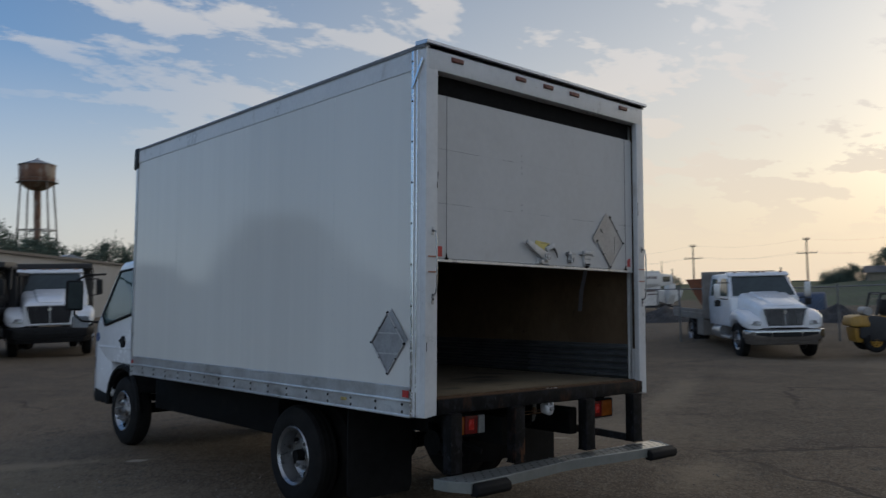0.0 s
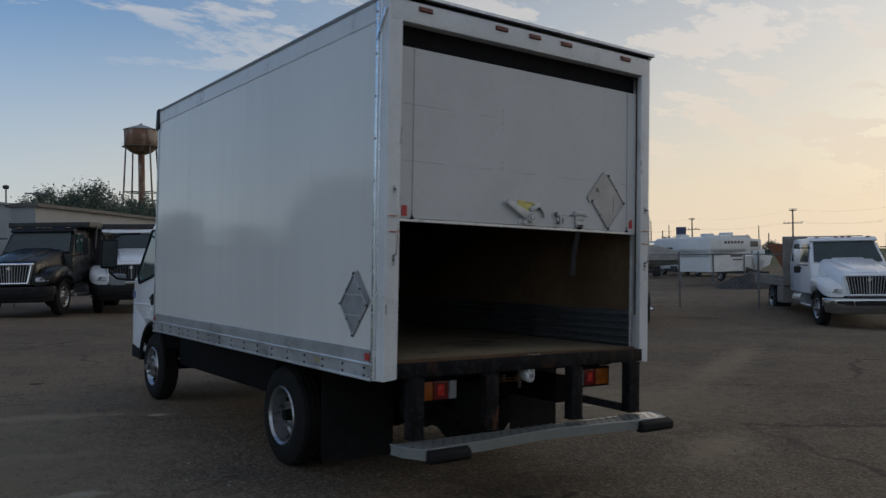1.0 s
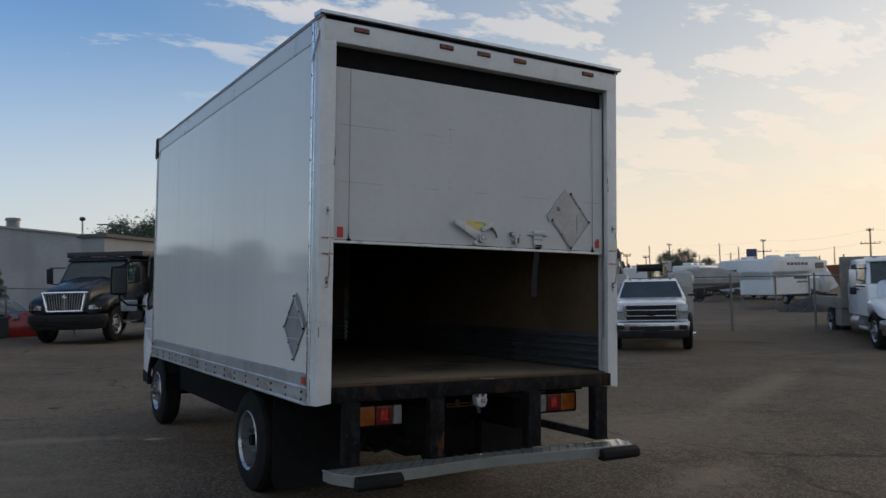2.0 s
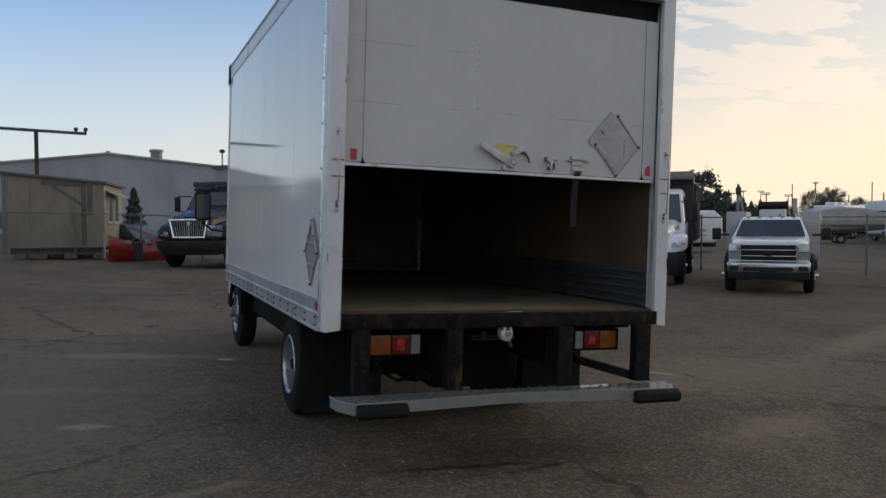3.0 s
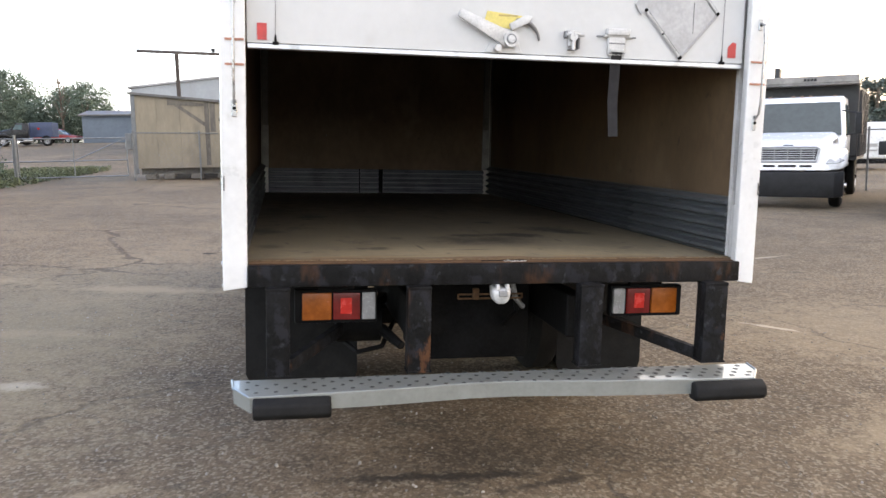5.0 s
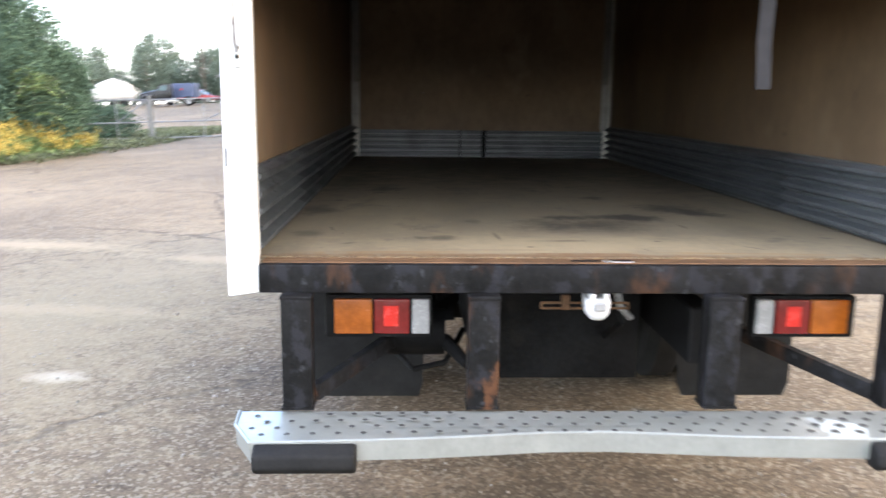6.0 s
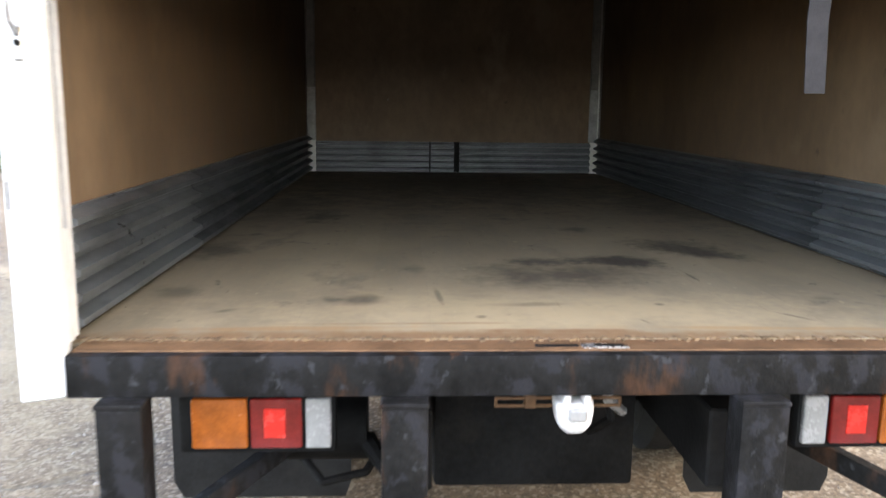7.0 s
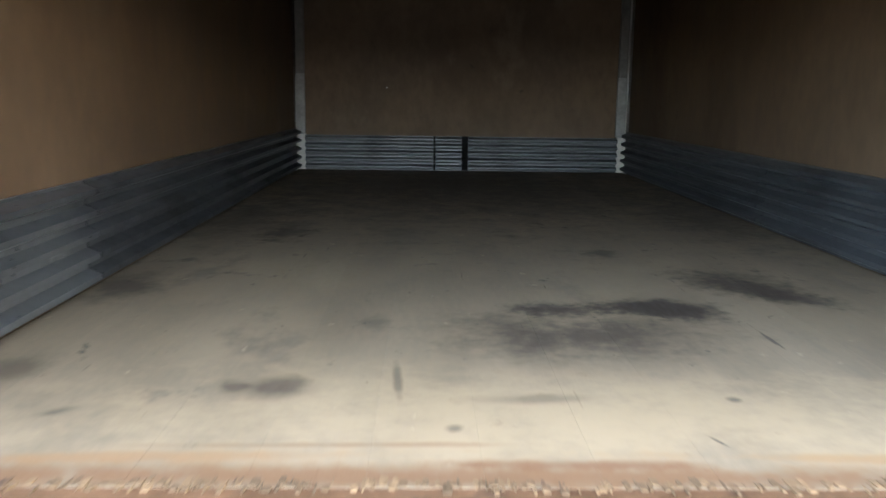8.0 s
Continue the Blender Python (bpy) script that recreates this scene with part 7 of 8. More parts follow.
def car(label, place, paint):
    t = thing("car", label, "car", place)
    b = B()
    hull(b, [(sx * x, y, z) for sx in (-1, 1) for x, y, z in ((0.85, 0.05, 0.35), (0.88, 4.4, 0.35), (0.8, 0.0, 0.65), (0.88, 1.2, 0.85), (0.88, 4.2, 0.95), (0.8, 4.5, 0.8))], 0.08, 3)
    body = part("body", b, paint, t)
    g = B()
    hull(g, [(sx * x, y, z) for sx in (-1, 1) for x, y, z in ((0.82, 1.2, 0.85), (0.84, 4.1, 0.9), (0.66, 1.95, 1.36), (0.68, 3.3, 1.38))], 0.06, 3)
    part("greenhouse", g, "glass", body)
    r = B()
    hull(r, [(sx * x, y, z) for sx in (-1, 1) for x, y, z in ((0.66, 1.95, 1.34), (0.68, 3.3, 1.36), (0.6, 2.1, 1.43), (0.62, 3.1, 1.44))], 0.03, 2)
    part("roof", r, paint, body)
    for sx in (-1, 1):
        for y in (0.85, 3.5):
            wheel(t, sx * 0.9, y, 0.31, 0.2, 0.2, "rim_steel", sx, 0.03, 5)
    return t


def build_vehicles():
    lorry("black bonneted dump truck with a chrome-rimmed grille, parked facing out", facing(-0.3, 22.8, -0.53, -0.848, 1.1), "black_paint", "black_plastic", "dump", chrome_grille=True)
    lorry("white bonneted dump truck with a dark grille, parked facing out", facing(3.5, 23.8, -0.28, -0.96, 1.16), "white_cab", "black_plastic", "dump")
    lorry("white extended-cab flatbed truck with a rusty orange salt hopper", facing(18.0, 6.6, -0.71, -0.70, 1.0), "white_cab", "chrome_dull", "flat", crew=True)
    freight_lorry("white truck with a wide slatted grille and dark dump body", facing(10.42, 13.25, -0.66, -0.75))
    pickup("white heavy pickup with chrome bumper, towing mirrors and service body", facing(11.6, 9.9, -0.71, -0.705))
    forklift("worn yellow forklift with a black overhead guard", facing(21.12, 3.45, 0.6, -0.8, 0.98))
    plough("glossy red V-shaped snow plough standing on the asphalt", on_lot(-1.75, 26.9, 4))
    car("silver parked car behind the red plough", on_lot(-2.2, 33.0, 62), "silver_paint")
    car("dark parked car behind the red plough", on_lot(-0.4, 31.0, 40), "black_paint")


M["silver_paint"] = surface("silver_car_paint", (0.42, 0.43, 0.44), 0.3, 0.3, vary=0.06, scale=2.0, coat=0.4)


# ---------------------------------------------------------------- fences and buildings
M["galv"] = surface("galvanised_fence_pipe", (0.17, 0.175, 0.175), 0.45, 0.5, vary=0.12, scale=5)
M["siding_grey"] = surface("grey_metal_siding", (0.30, 0.32, 0.335), 0.5, vary=0.06, scale=0.5, layers=[((0.24, 0.25, 0.26), 0.5, 0.5, 0.8, (1, 1, 0.2))])
M["siding_white"] = surface("off_white_block_wall", (0.27, 0.278, 0.285), 0.7, vary=0.06, scale=0.4, layers=[((0.24, 0.24, 0.235), 0.5, 0.5, 0.8, (1, 1, 0.3))])
M["shed_tan"] = surface("weathered_tan_plywood", (0.225, 0.19, 0.135), 0.75, vary=0.10, scale=0.8, stretch=(1, 1, 0.3), layers=[((0.17, 0.14, 0.105), 0.9, 0.52, 0.75, (1, 1, 0.5))])
M["shed_cream"] = surface("cream_painted_boards", (0.33, 0.30, 0.235), 0.6, vary=0.08, scale=1.5)
M["shed_brown"] = surface("dark_weathered_timber", (0.12, 0.105, 0.085), 0.8, vary=0.2, scale=2.0, stretch=(1, 1, 0.3))
M["roof_dark"] = surface("dark_roofing", (0.10, 0.095, 0.09), 0.7, vary=0.15, scale=1.0)
M["tower_rust"] = surface("rust_streaked_tank", (0.17, 0.08, 0.045), 0.65, vary=0.2, scale=0.5, layers=[((0.30, 0.24, 0.19), 0.35, 0.50, 0.62, (1, 1, 0.5)), ((0.10, 0.055, 0.035), 0.7, 0.56, 0.7, (1, 1, 0.3))])
M["tower_leg"] = surface("pale_rusted_steel", (0.17, 0.145, 0.125), 0.6, vary=0.2, scale=0.3)
M["tower_top"] = surface("grey_tank_roof", (0.30, 0.30, 0.30), 0.6, vary=0.1, scale=0.5)
M["timber_pole"] = surface("weathered_timber_pole", (0.05, 0.04, 0.034), 0.85, vary=0.2, scale=2, stretch=(1, 1, 0.2))
M["rv_white"] = surface("white_fibreglass", (0.66, 0.66, 0.64), 0.35, vary=0.05, scale=0.8)
M["rv_stripe"] = surface("dark_decal_stripe", (0.10, 0.075, 0.08), 0.4, vary=0.1, scale=2)
M["rv_red"] = surface("red_decal_stripe", (0.30, 0.04, 0.04), 0.4, vary=0.1, scale=2)
M["tarp"] = surface("grey_tan_boat_cover", (0.26, 0.245, 0.22), 0.8, vary=0.12, scale=1.5, bump=0.02, bump_scale=3)
M["pile"] = surface("dark_soil_pile", (0.035, 0.032, 0.03), 0.95, vary=0.3, scale=3, bump=0.05, bump_scale=5)
M["sign_blue"] = surface("dark_blue_sign", (0.05, 0.06, 0.13), 0.5, vary=0.1, scale=2)
M["sign_red"] = surface("pale_sign_band", (0.45, 0.40, 0.40), 0.5, vary=0.1, scale=2)
M["blue_tarp"] = surface("faded_blue_tarpaulin", (0.05, 0.072, 0.115), 0.7, vary=0.12, scale=1.5, bump=0.02, bump_scale=4)
M["tent"] = surface("white_canopy_fabric", (0.38, 0.365, 0.33), 0.7, vary=0.04, scale=1)
M["blue_paint"] = surface("dark_blue_trailer_paint", (0.045, 0.06, 0.11), 0.5, vary=0.12, scale=1)
M["mesh_wire"] = surface("thin_fence_wire", (0.22, 0.22, 0.22), 0.5, 0.4, vary=0.1, scale=5)
M["hill_grass"] = surface("dull_green_bank", (0.07, 0.085, 0.04), 0.9, vary=0.2, scale=0.15, layers=[((0.12, 0.11, 0.06), 0.3, 0.5, 0.75, ONE)], bump=0.1, bump_scale=2)


def chain_fence(label, pts, h=1.8, name="wire_fence"):
    t = thing(name, label, "fence")
    for a, b in zip(pts, pts[1:]):
        za, zb = lot_height(*a), lot_height(*b)
        p = B()
        cyl(p, (a[0], a[1], za - 0.05), (a[0], a[1], za + h + 0.05), 0.032, 0.032, 10)
        bmesh.ops.create_uvsphere(p, u_segments=8, v_segments=5, radius=0.04, matrix=Matrix.Translation((a[0], a[1], za + h + 0.06)))
        part("post", p, "galv", t)
        r = B()
        cyl(r, (a[0], a[1], za + h), (b[0], b[1], zb + h), 0.021, 0.021, 8)
        part("top_rail", r, "galv", t)
        w = B()
        n = max(6, int(math.hypot(b[0] - a[0], b[1] - a[1]) / 0.14))
        for k in range(n):
            for d in (-1, 1):
                u0 = (k + 0.5) / n
                for s in range(1):
                    run = h / math.hypot(b[0] - a[0], b[1] - a[1]) * 0.9
                    u1 = u0 + d * run
                    z0, z1 = 0.04, h
                    if u1 > 1:
                        z1, u1 = 0.04 + (h - 0.04) * (1 - u0) / run, 1.0
                    if u1 < 0:
                        z1, u1 = 0.04 + (h - 0.04) * u0 / run, 0.0
                    pa = (a[0] + (b[0] - a[0]) * u0, a[1] + (b[1] - a[1]) * u0, za + z0)
                    pb = (a[0] + (b[0] - a[0]) * u1, a[1] + (b[1] - a[1]) * u1, za + z1)
                    cyl(w, pa, pb, 0.0025, 0.0025, 3, False)
        part("wire_mesh", w, "mesh_wire", t, "thin chain-link wire", kind="stuff")
    a = pts[-1]
    p = B()
    cyl(p, (a[0], a[1], lot_height(*a) - 0.05), (a[0], a[1], lot_height(*a) + h + 0.05), 0.032, 0.032, 10)
    part("post", p, "galv", t)
    return t


def pipe_gate(label, a, b, h=1.35):
    t = thing("pipe_gate", label, "gate")
    za = lot_height(*a)
    f = B()
    A, Bq = Vector((a[0], a[1], za)), Vector((b[0], b[1], za))
    up = Vector((0, 0, 1))
    for k in (0.18, 0.75, h):
        cyl(f, A + up * k, Bq + up * k, 0.025, 0.025, 8)
    cyl(f, A + up * 0.18, A + up * h, 0.025, 0.025, 8)
    cyl(f, Bq + up * 0.18, Bq + up * h, 0.025, 0.025, 8)
    mid = A.lerp(Bq, 0.5)
    cyl(f, mid + up * 0.18, mid + up * h, 0.022, 0.022, 8)
    cyl(f, mid + up * 0.75, Bq + up * h, 0.02, 0.02, 8)
    part("gate_frame", f, "galv", t)
    p = B()
    cyl(p, A - up * 0.1 - (Bq - A).normalized() * 0.08, A + up * (h + 0.15) - (Bq - A).normalized() * 0.08, 0.05, 0.05, 10)
    part("gate_post", p, "galv", t)
    return t


def build_shed():
    t = thing("shed", "weathered tan shed on skids with a sloping dark roof", "shed", on_lot(-6.3, 28.9, -8))
    w, d, hl, hr, z0 = 3.4, 4.6, 3.18, 2.82, 0.42
    wall = B()
    hull(wall, [(0, 0, z0), (w, 0, z0), (0, d, z0), (w, d, z0), (0, 0, hl), (w, 0, hr), (0, d, hl), (w, d, hr)])
    body = part("wall", wall, "shed_tan", t)
    ends = B()
    slab(ends, [(w + 0.004, 0.02, z0), (w + 0.004, d, z0), (w + 0.004, d, hr - 0.03), (w + 0.004, 0.02, hr - 0.03)], 0.02)
    part("end_wall", ends, "shed_cream", body, "cream painted end wall")
    for k in range(4):
        bd = B()
        x = 0.02 + k * 0.86
        zl, zr = hl - (hl - hr) * x / w, hl - (hl - hr) * (x + 0.85) / w
        slab(bd, [(x, -0.018, z0), (x + 0.85, -0.018, z0), (x + 0.85, -0.018, zr - 0.05), (x, -0.018, zl - 0.05)][::-1], -0.014)
        part("plywood_sheet", bd, "shed_tan", body)
    for q, mt in (((-0.06, 0.1, -0.045, 0.02, 0.2, hl), "galv"), ((w - 0.75, w - 0.58, -0.045, 0.0, 0.5, hr + 0.05), "shed_brown"), ((w - 0.55, w - 0.35, -0.045, 0.0, 1.75, hr), "shed_brown")):
        tr = B()
        box(tr, *q)
        part("trim_board", tr, mt, body)
    dg = B()
    slab(dg, [(1.35, -0.04, hl - 0.3), (1.5, -0.04, hl - 0.25), (w - 0.6, -0.04, 2.0), (w - 0.6, -0.04, 1.85)], 0.02)
    slab(dg, [(1.3, -0.04, hl - 0.42), (w - 0.75, -0.04, hr - 0.12), (w - 0.75, -0.04, hr - 0.02), (1.3, -0.04, hl - 0.2)], 0.02)
    part("diagonal_brace", dg, "shed_brown", body)
    rf = B()
    hull(rf, [(-0.12, -0.15, hl), (w + 0.18, -0.15, hr - 0.02), (-0.12, d + 0.15, hl), (w + 0.18, d + 0.15, hr - 0.02), (-0.12, -0.15, hl + 0.09), (w + 0.18, -0.15, hr + 0.07), (-0.12, d + 0.15, hl + 0.09), (w + 0.18, d + 0.15, hr + 0.07)])
    part("roof", rf, "roof_dark", t)
    for y0 in (0.9, 2.4):
        wf = B()
        box(wf, w + 0.02, w + 0.07, y0, y0 + 0.9, 1.3, 2.4, 0.01)
        win = part("window", wf, "rv_white", body)
        gl = B()
        box(gl, w + 0.06, w + 0.08, y0 + 0.08, y0 + 0.82, 1.38, 2.32)
        part("pane", gl, "glass", win)
    aw = B()
    hull(aw, [(w + 0.02, 0.5, 2.55), (w + 0.02, 3.8, 2.55), (w + 0.5, 0.5, 2.35), (w + 0.5, 3.8, 2.35), (w + 0.02, 0.5, 2.6), (w + 0.02, 3.8, 2.6)])
    part("awning", aw, "shed_cream", body)
    for y in (0.3, d - 0.4):
        sk = B()
        box(sk, 0.1, w - 0.1, y, y + 0.2, 0.18, z0)
        part("skid", sk, "shed_brown", t)
    for x in (0.3, 1.0, 2.0, 3.0):
        sk = B()
        box(sk, x, x + 0.4, 0.05, 0.45, 0.0, 0.2, 0.02)
        part("footing_block", sk, "shed_brown", t)
    box2 = B()
    box(box2, -0.32, -0.08, -0.1, 0.15, 1.15, 1.75, 0.02)
    part("meter_box", box2, "galv", t)
    pr = B()
    box(pr, w + 0.04, w + 0.12, -0.34, -0.26, 0.0, 1.0)
    part("porch_post", pr, "shed_cream", t)


def build_warehouse():
    t = thing("warehouse", "long low grey metal-clad warehouse with a shallow gable", "building")
    y0, xl, xr, ze, zp, xp = 57.0, -11.0, 5.6, 5.32, 6.25, -3.1
    base = 0.4
    w = B()
    hull(w, [(x, y, z) for y in (y0, y0 + 45) for x, z in ((xl, base), (xr, base), (xl, ze), (xr, ze), (xp, zp))])
    body = part("wall", w, "siding_grey", t)
    rb = B()
    n = 41
    for k in range(n):
        x = xl + (xr - xl) * (k + 0.5) / n
        zt = ze + (zp - ze) * (1 - abs(x - xp) / ((xp - xl) if x < xp else (xr - xp)))
        box(rb, x - 0.03, x + 0.03, y0 - 0.010, y0, base, zt - 0.05)
    part("siding_rib", rb, "siding_grey", body)
    r = B()
    for xa, xb in ((xl - 0.2, xp), (xp, xr + 0.2)):
        za, zb = (ze, zp) if xa < xp - 0.1 else (zp, ze)
        hull(r, [(xa, y, za + dz) for y in (y0 - 0.15, y0 + 45) for dz in (0.0, 0.14)] + [(xb, y, zb + dz) for y in (y0 - 0.15, y0 + 45) for dz in (0.0, 0.14)])
    part("roof", r, "tower_top", t)
    v = B()
    cyl(v, (0.35, y0 + 6, 6.2), (0.35, y0 + 6, 7.0), 0.45, 0.45, 14)
    cyl(v, (0.35, y0 + 6, 6.95), (0.35, y0 + 6, 7.15), 0.55, 0.5, 14)
    part("roof_vent", v, "galv", t)
    v = B()
    cyl(v, (xp, y0 + 1, zp), (xp, y0 + 1, zp + 0.3), 0.2, 0.16, 10)
    part("ridge_vent", v, "galv", t)
    d = B()
    box(d, 1.6, 2.2, y0 - 0.06, y0, base, 2.9)
    part("downpipe", d, "siding_grey", body)
    # lower pale wing running away behind the lorries
    a = thing("workshop_wing", "long off-white flat-roofed workshop wing", "building")
    A, Bv = Vector((5.65, 56.0, 0)), Vector((34.0, 94.0, 0))
    u = (Bv - A).normalized()
    nrm = Vector((-u.y, u.x, 0))
    wl = B()
    hull(wl, [p + nrm * k + Vector((0, 0, z)) for p in (A, Bv) for k in (0, 14) for z in (-0.3, 5.35)])
    body = part("wall", wl, "siding_white", a)
    rr = B()
    hull(rr, [p + nrm * k + Vector((0, 0, z)) for p in (A - u * 0.2, Bv) for k in (-0.3, 14.2) for z in (5.35, 5.6)])
    part("roof", rr, "roof_dark", a)
    gb = thing("gable_shed", "small distant grey gabled shed", "building")
    x, y = polar((-4.5, -3.9), 17.4, 108)
    g = B()
    hull(g, [(x + dx, y + dy, z) for dy in (0, 8) for dx, z in ((-5, 0), (5, 0), (-5, 5.3), (5, 5.3), (0, 7.2))])
    part("wall", g, "siding_grey", gb)


def build_t_lamp():
    t = thing("floodlight_post", "tall timber post with a long crossbar and two small floodlights", "lamp post", on_lot(-7.0, 50.0))
    z0 = lot_height(-7.0, 50.0)
    p = B()
    hull(p, [(dx, dy, z) for dx in (-0.11, 0.11) for dy in (-0.11, 0.11) for z in (-0.2, 7.0 - z0)], 0.02, 1)
    part("post", p, "timber_pole", t)
    c = B()
    hull(c, [(x, y, z) for x, z in ((-2.35, 7.05 - z0), (2.8, 6.85 - z0)) for y in (-0.1, 0.1) for z in (z, z + 0.11)], 0.01, 1)
    part("crossbar", c, "timber_pole", t)
    for x in (2.2, 2.75):
        l = B()
        cyl(l, (x, 0, 6.98 - z0), (x, 0, 7.12 - z0), 0.03, 0.03, 6)
        hull(l, [(x + dx, dy, z + 7.2 - z0) for dx in (-0.12, 0.12) for dy in (-0.1, 0.1) for z in (-0.1, 0.12)], 0.04, 2)
        part("floodlight", l, "bed_black", t)


def build_water_tower():
    eye = (-4.2, -4.1)
    x, y = polar(eye, 15.35, 230)
    t = thing("water_tower", "old rust-streaked water tower on four legs", "water tower", pose(x, y, 0))
    tank = B()
    lathe(tank, [(29.6 - 0.2, 0.0), (29.7, 1.4), (30.3, 2.8), (31.2, 3.8), (32.0, 4.25), (36.0, 4.3), (36.2, 4.2), (36.2, 0.0)], (0, 0, 0), "Z", 32)
    tk = part("tank", tank, "tower_rust", t, "rust-streaked pale tank")
    rf = B()
    lathe(rf, [(36.1, 4.5), (36.2, 4.5), (37.6, 0.5), (37.9, 0.3), (38.1, 0.0), (36.1, 0.0)], (0, 0, 0), "Z", 32)
    part("tank_roof", rf, "tower_top", tk)
    bal = B()
    lathe(bal, [(31.5, 4.2), (31.6, 4.9), (31.7, 4.9), (31.7, 4.2)], (0, 0, 0), "Z", 28)
    lathe(bal, [(32.5, 4.86), (32.56, 4.86), (32.56, 4.92), (32.5, 4.92)], (0, 0, 0), "Z", 28)
    part("balcony", bal, "tower_leg", tk)
    rs = B()
    cyl(rs, (0, 0, 0), (0, 0, 30), 0.85, 0.85, 14)
    part("riser", rs, "tower_rust", t)
    for k in range(4):
        a = radians(90 * k + 14)
        lg = B()
        cyl(lg, (6.4 * math.cos(a), 6.4 * math.sin(a), 0), (4.35 * math.cos(a), 4.35 * math.sin(a), 31.5), 0.27, 0.22, 8)
        part("leg", lg, "tower_leg", t)
    for z, r in ((8.5, 5.8), (19.5, 5.05)):
        for k in range(4):
            a, b = radians(90 * k + 14), radians(90 * k + 104)
            for p, q, thick in (((r * math.cos(b), r * math.sin(b), z), (r * math.cos(a), r * math.sin(a), z), 0.12), ((0.5 * math.cos(a), 0.5 * math.sin(a), z), (r * math.cos(a), r * math.sin(a), z), 0.07)):
                st = B()
                cyl(st, p, q, thick, thick, 6)
                part("strut", st, "tower_leg", t)
    x, y = polar(eye, 19.8, 200)
    mast = thing("radio_mast", "thin distant leaning radio mast", "mast", pose(x, y, 0))
    m = B()
    cyl(m, (-1, 0, 0), (0.6, 0, 17.5), 0.09, 0.04, 6)
    part("mast_pole", m, "tower_leg", mast)


def utility_pole(az, dist, h, eye=(-4.4, -4.0), arms=2, turn=0):
    x, y = polar(eye, az, dist)
    t = thing("utility_pole", "distant timber utility pole with crossarms", "utility pole", pose(x, y, lot_height(x, y), 0, 0, -az + turn), "utility poles")
    p = B()
    cyl(p, (0, 0, -0.2), (0, 0, h), 0.12 if arms < 2 else 0.16, 0.07 if arms < 2 else 0.11, 8)
    part("pole", p, "timber_pole", t)
    for k in range(arms):
        a = B()
        z = h - (0.3 if k == 0 else h * 0.28)
        w = 0.55 if k == 0 else 1.5
        box(a, -w, w, -0.06, 0.06, z - 0.06, z + 0.06)
        for x2 in (-w * 0.9, -w * 0.45, w * 0.45, w * 0.9):
            cyl(a, (x2, 0, z + 0.1), (x2, 0, z + 0.35), 0.07, 0.05, 6)
        part("crossarm", a, "timber_pole", t)
    return x, y, h


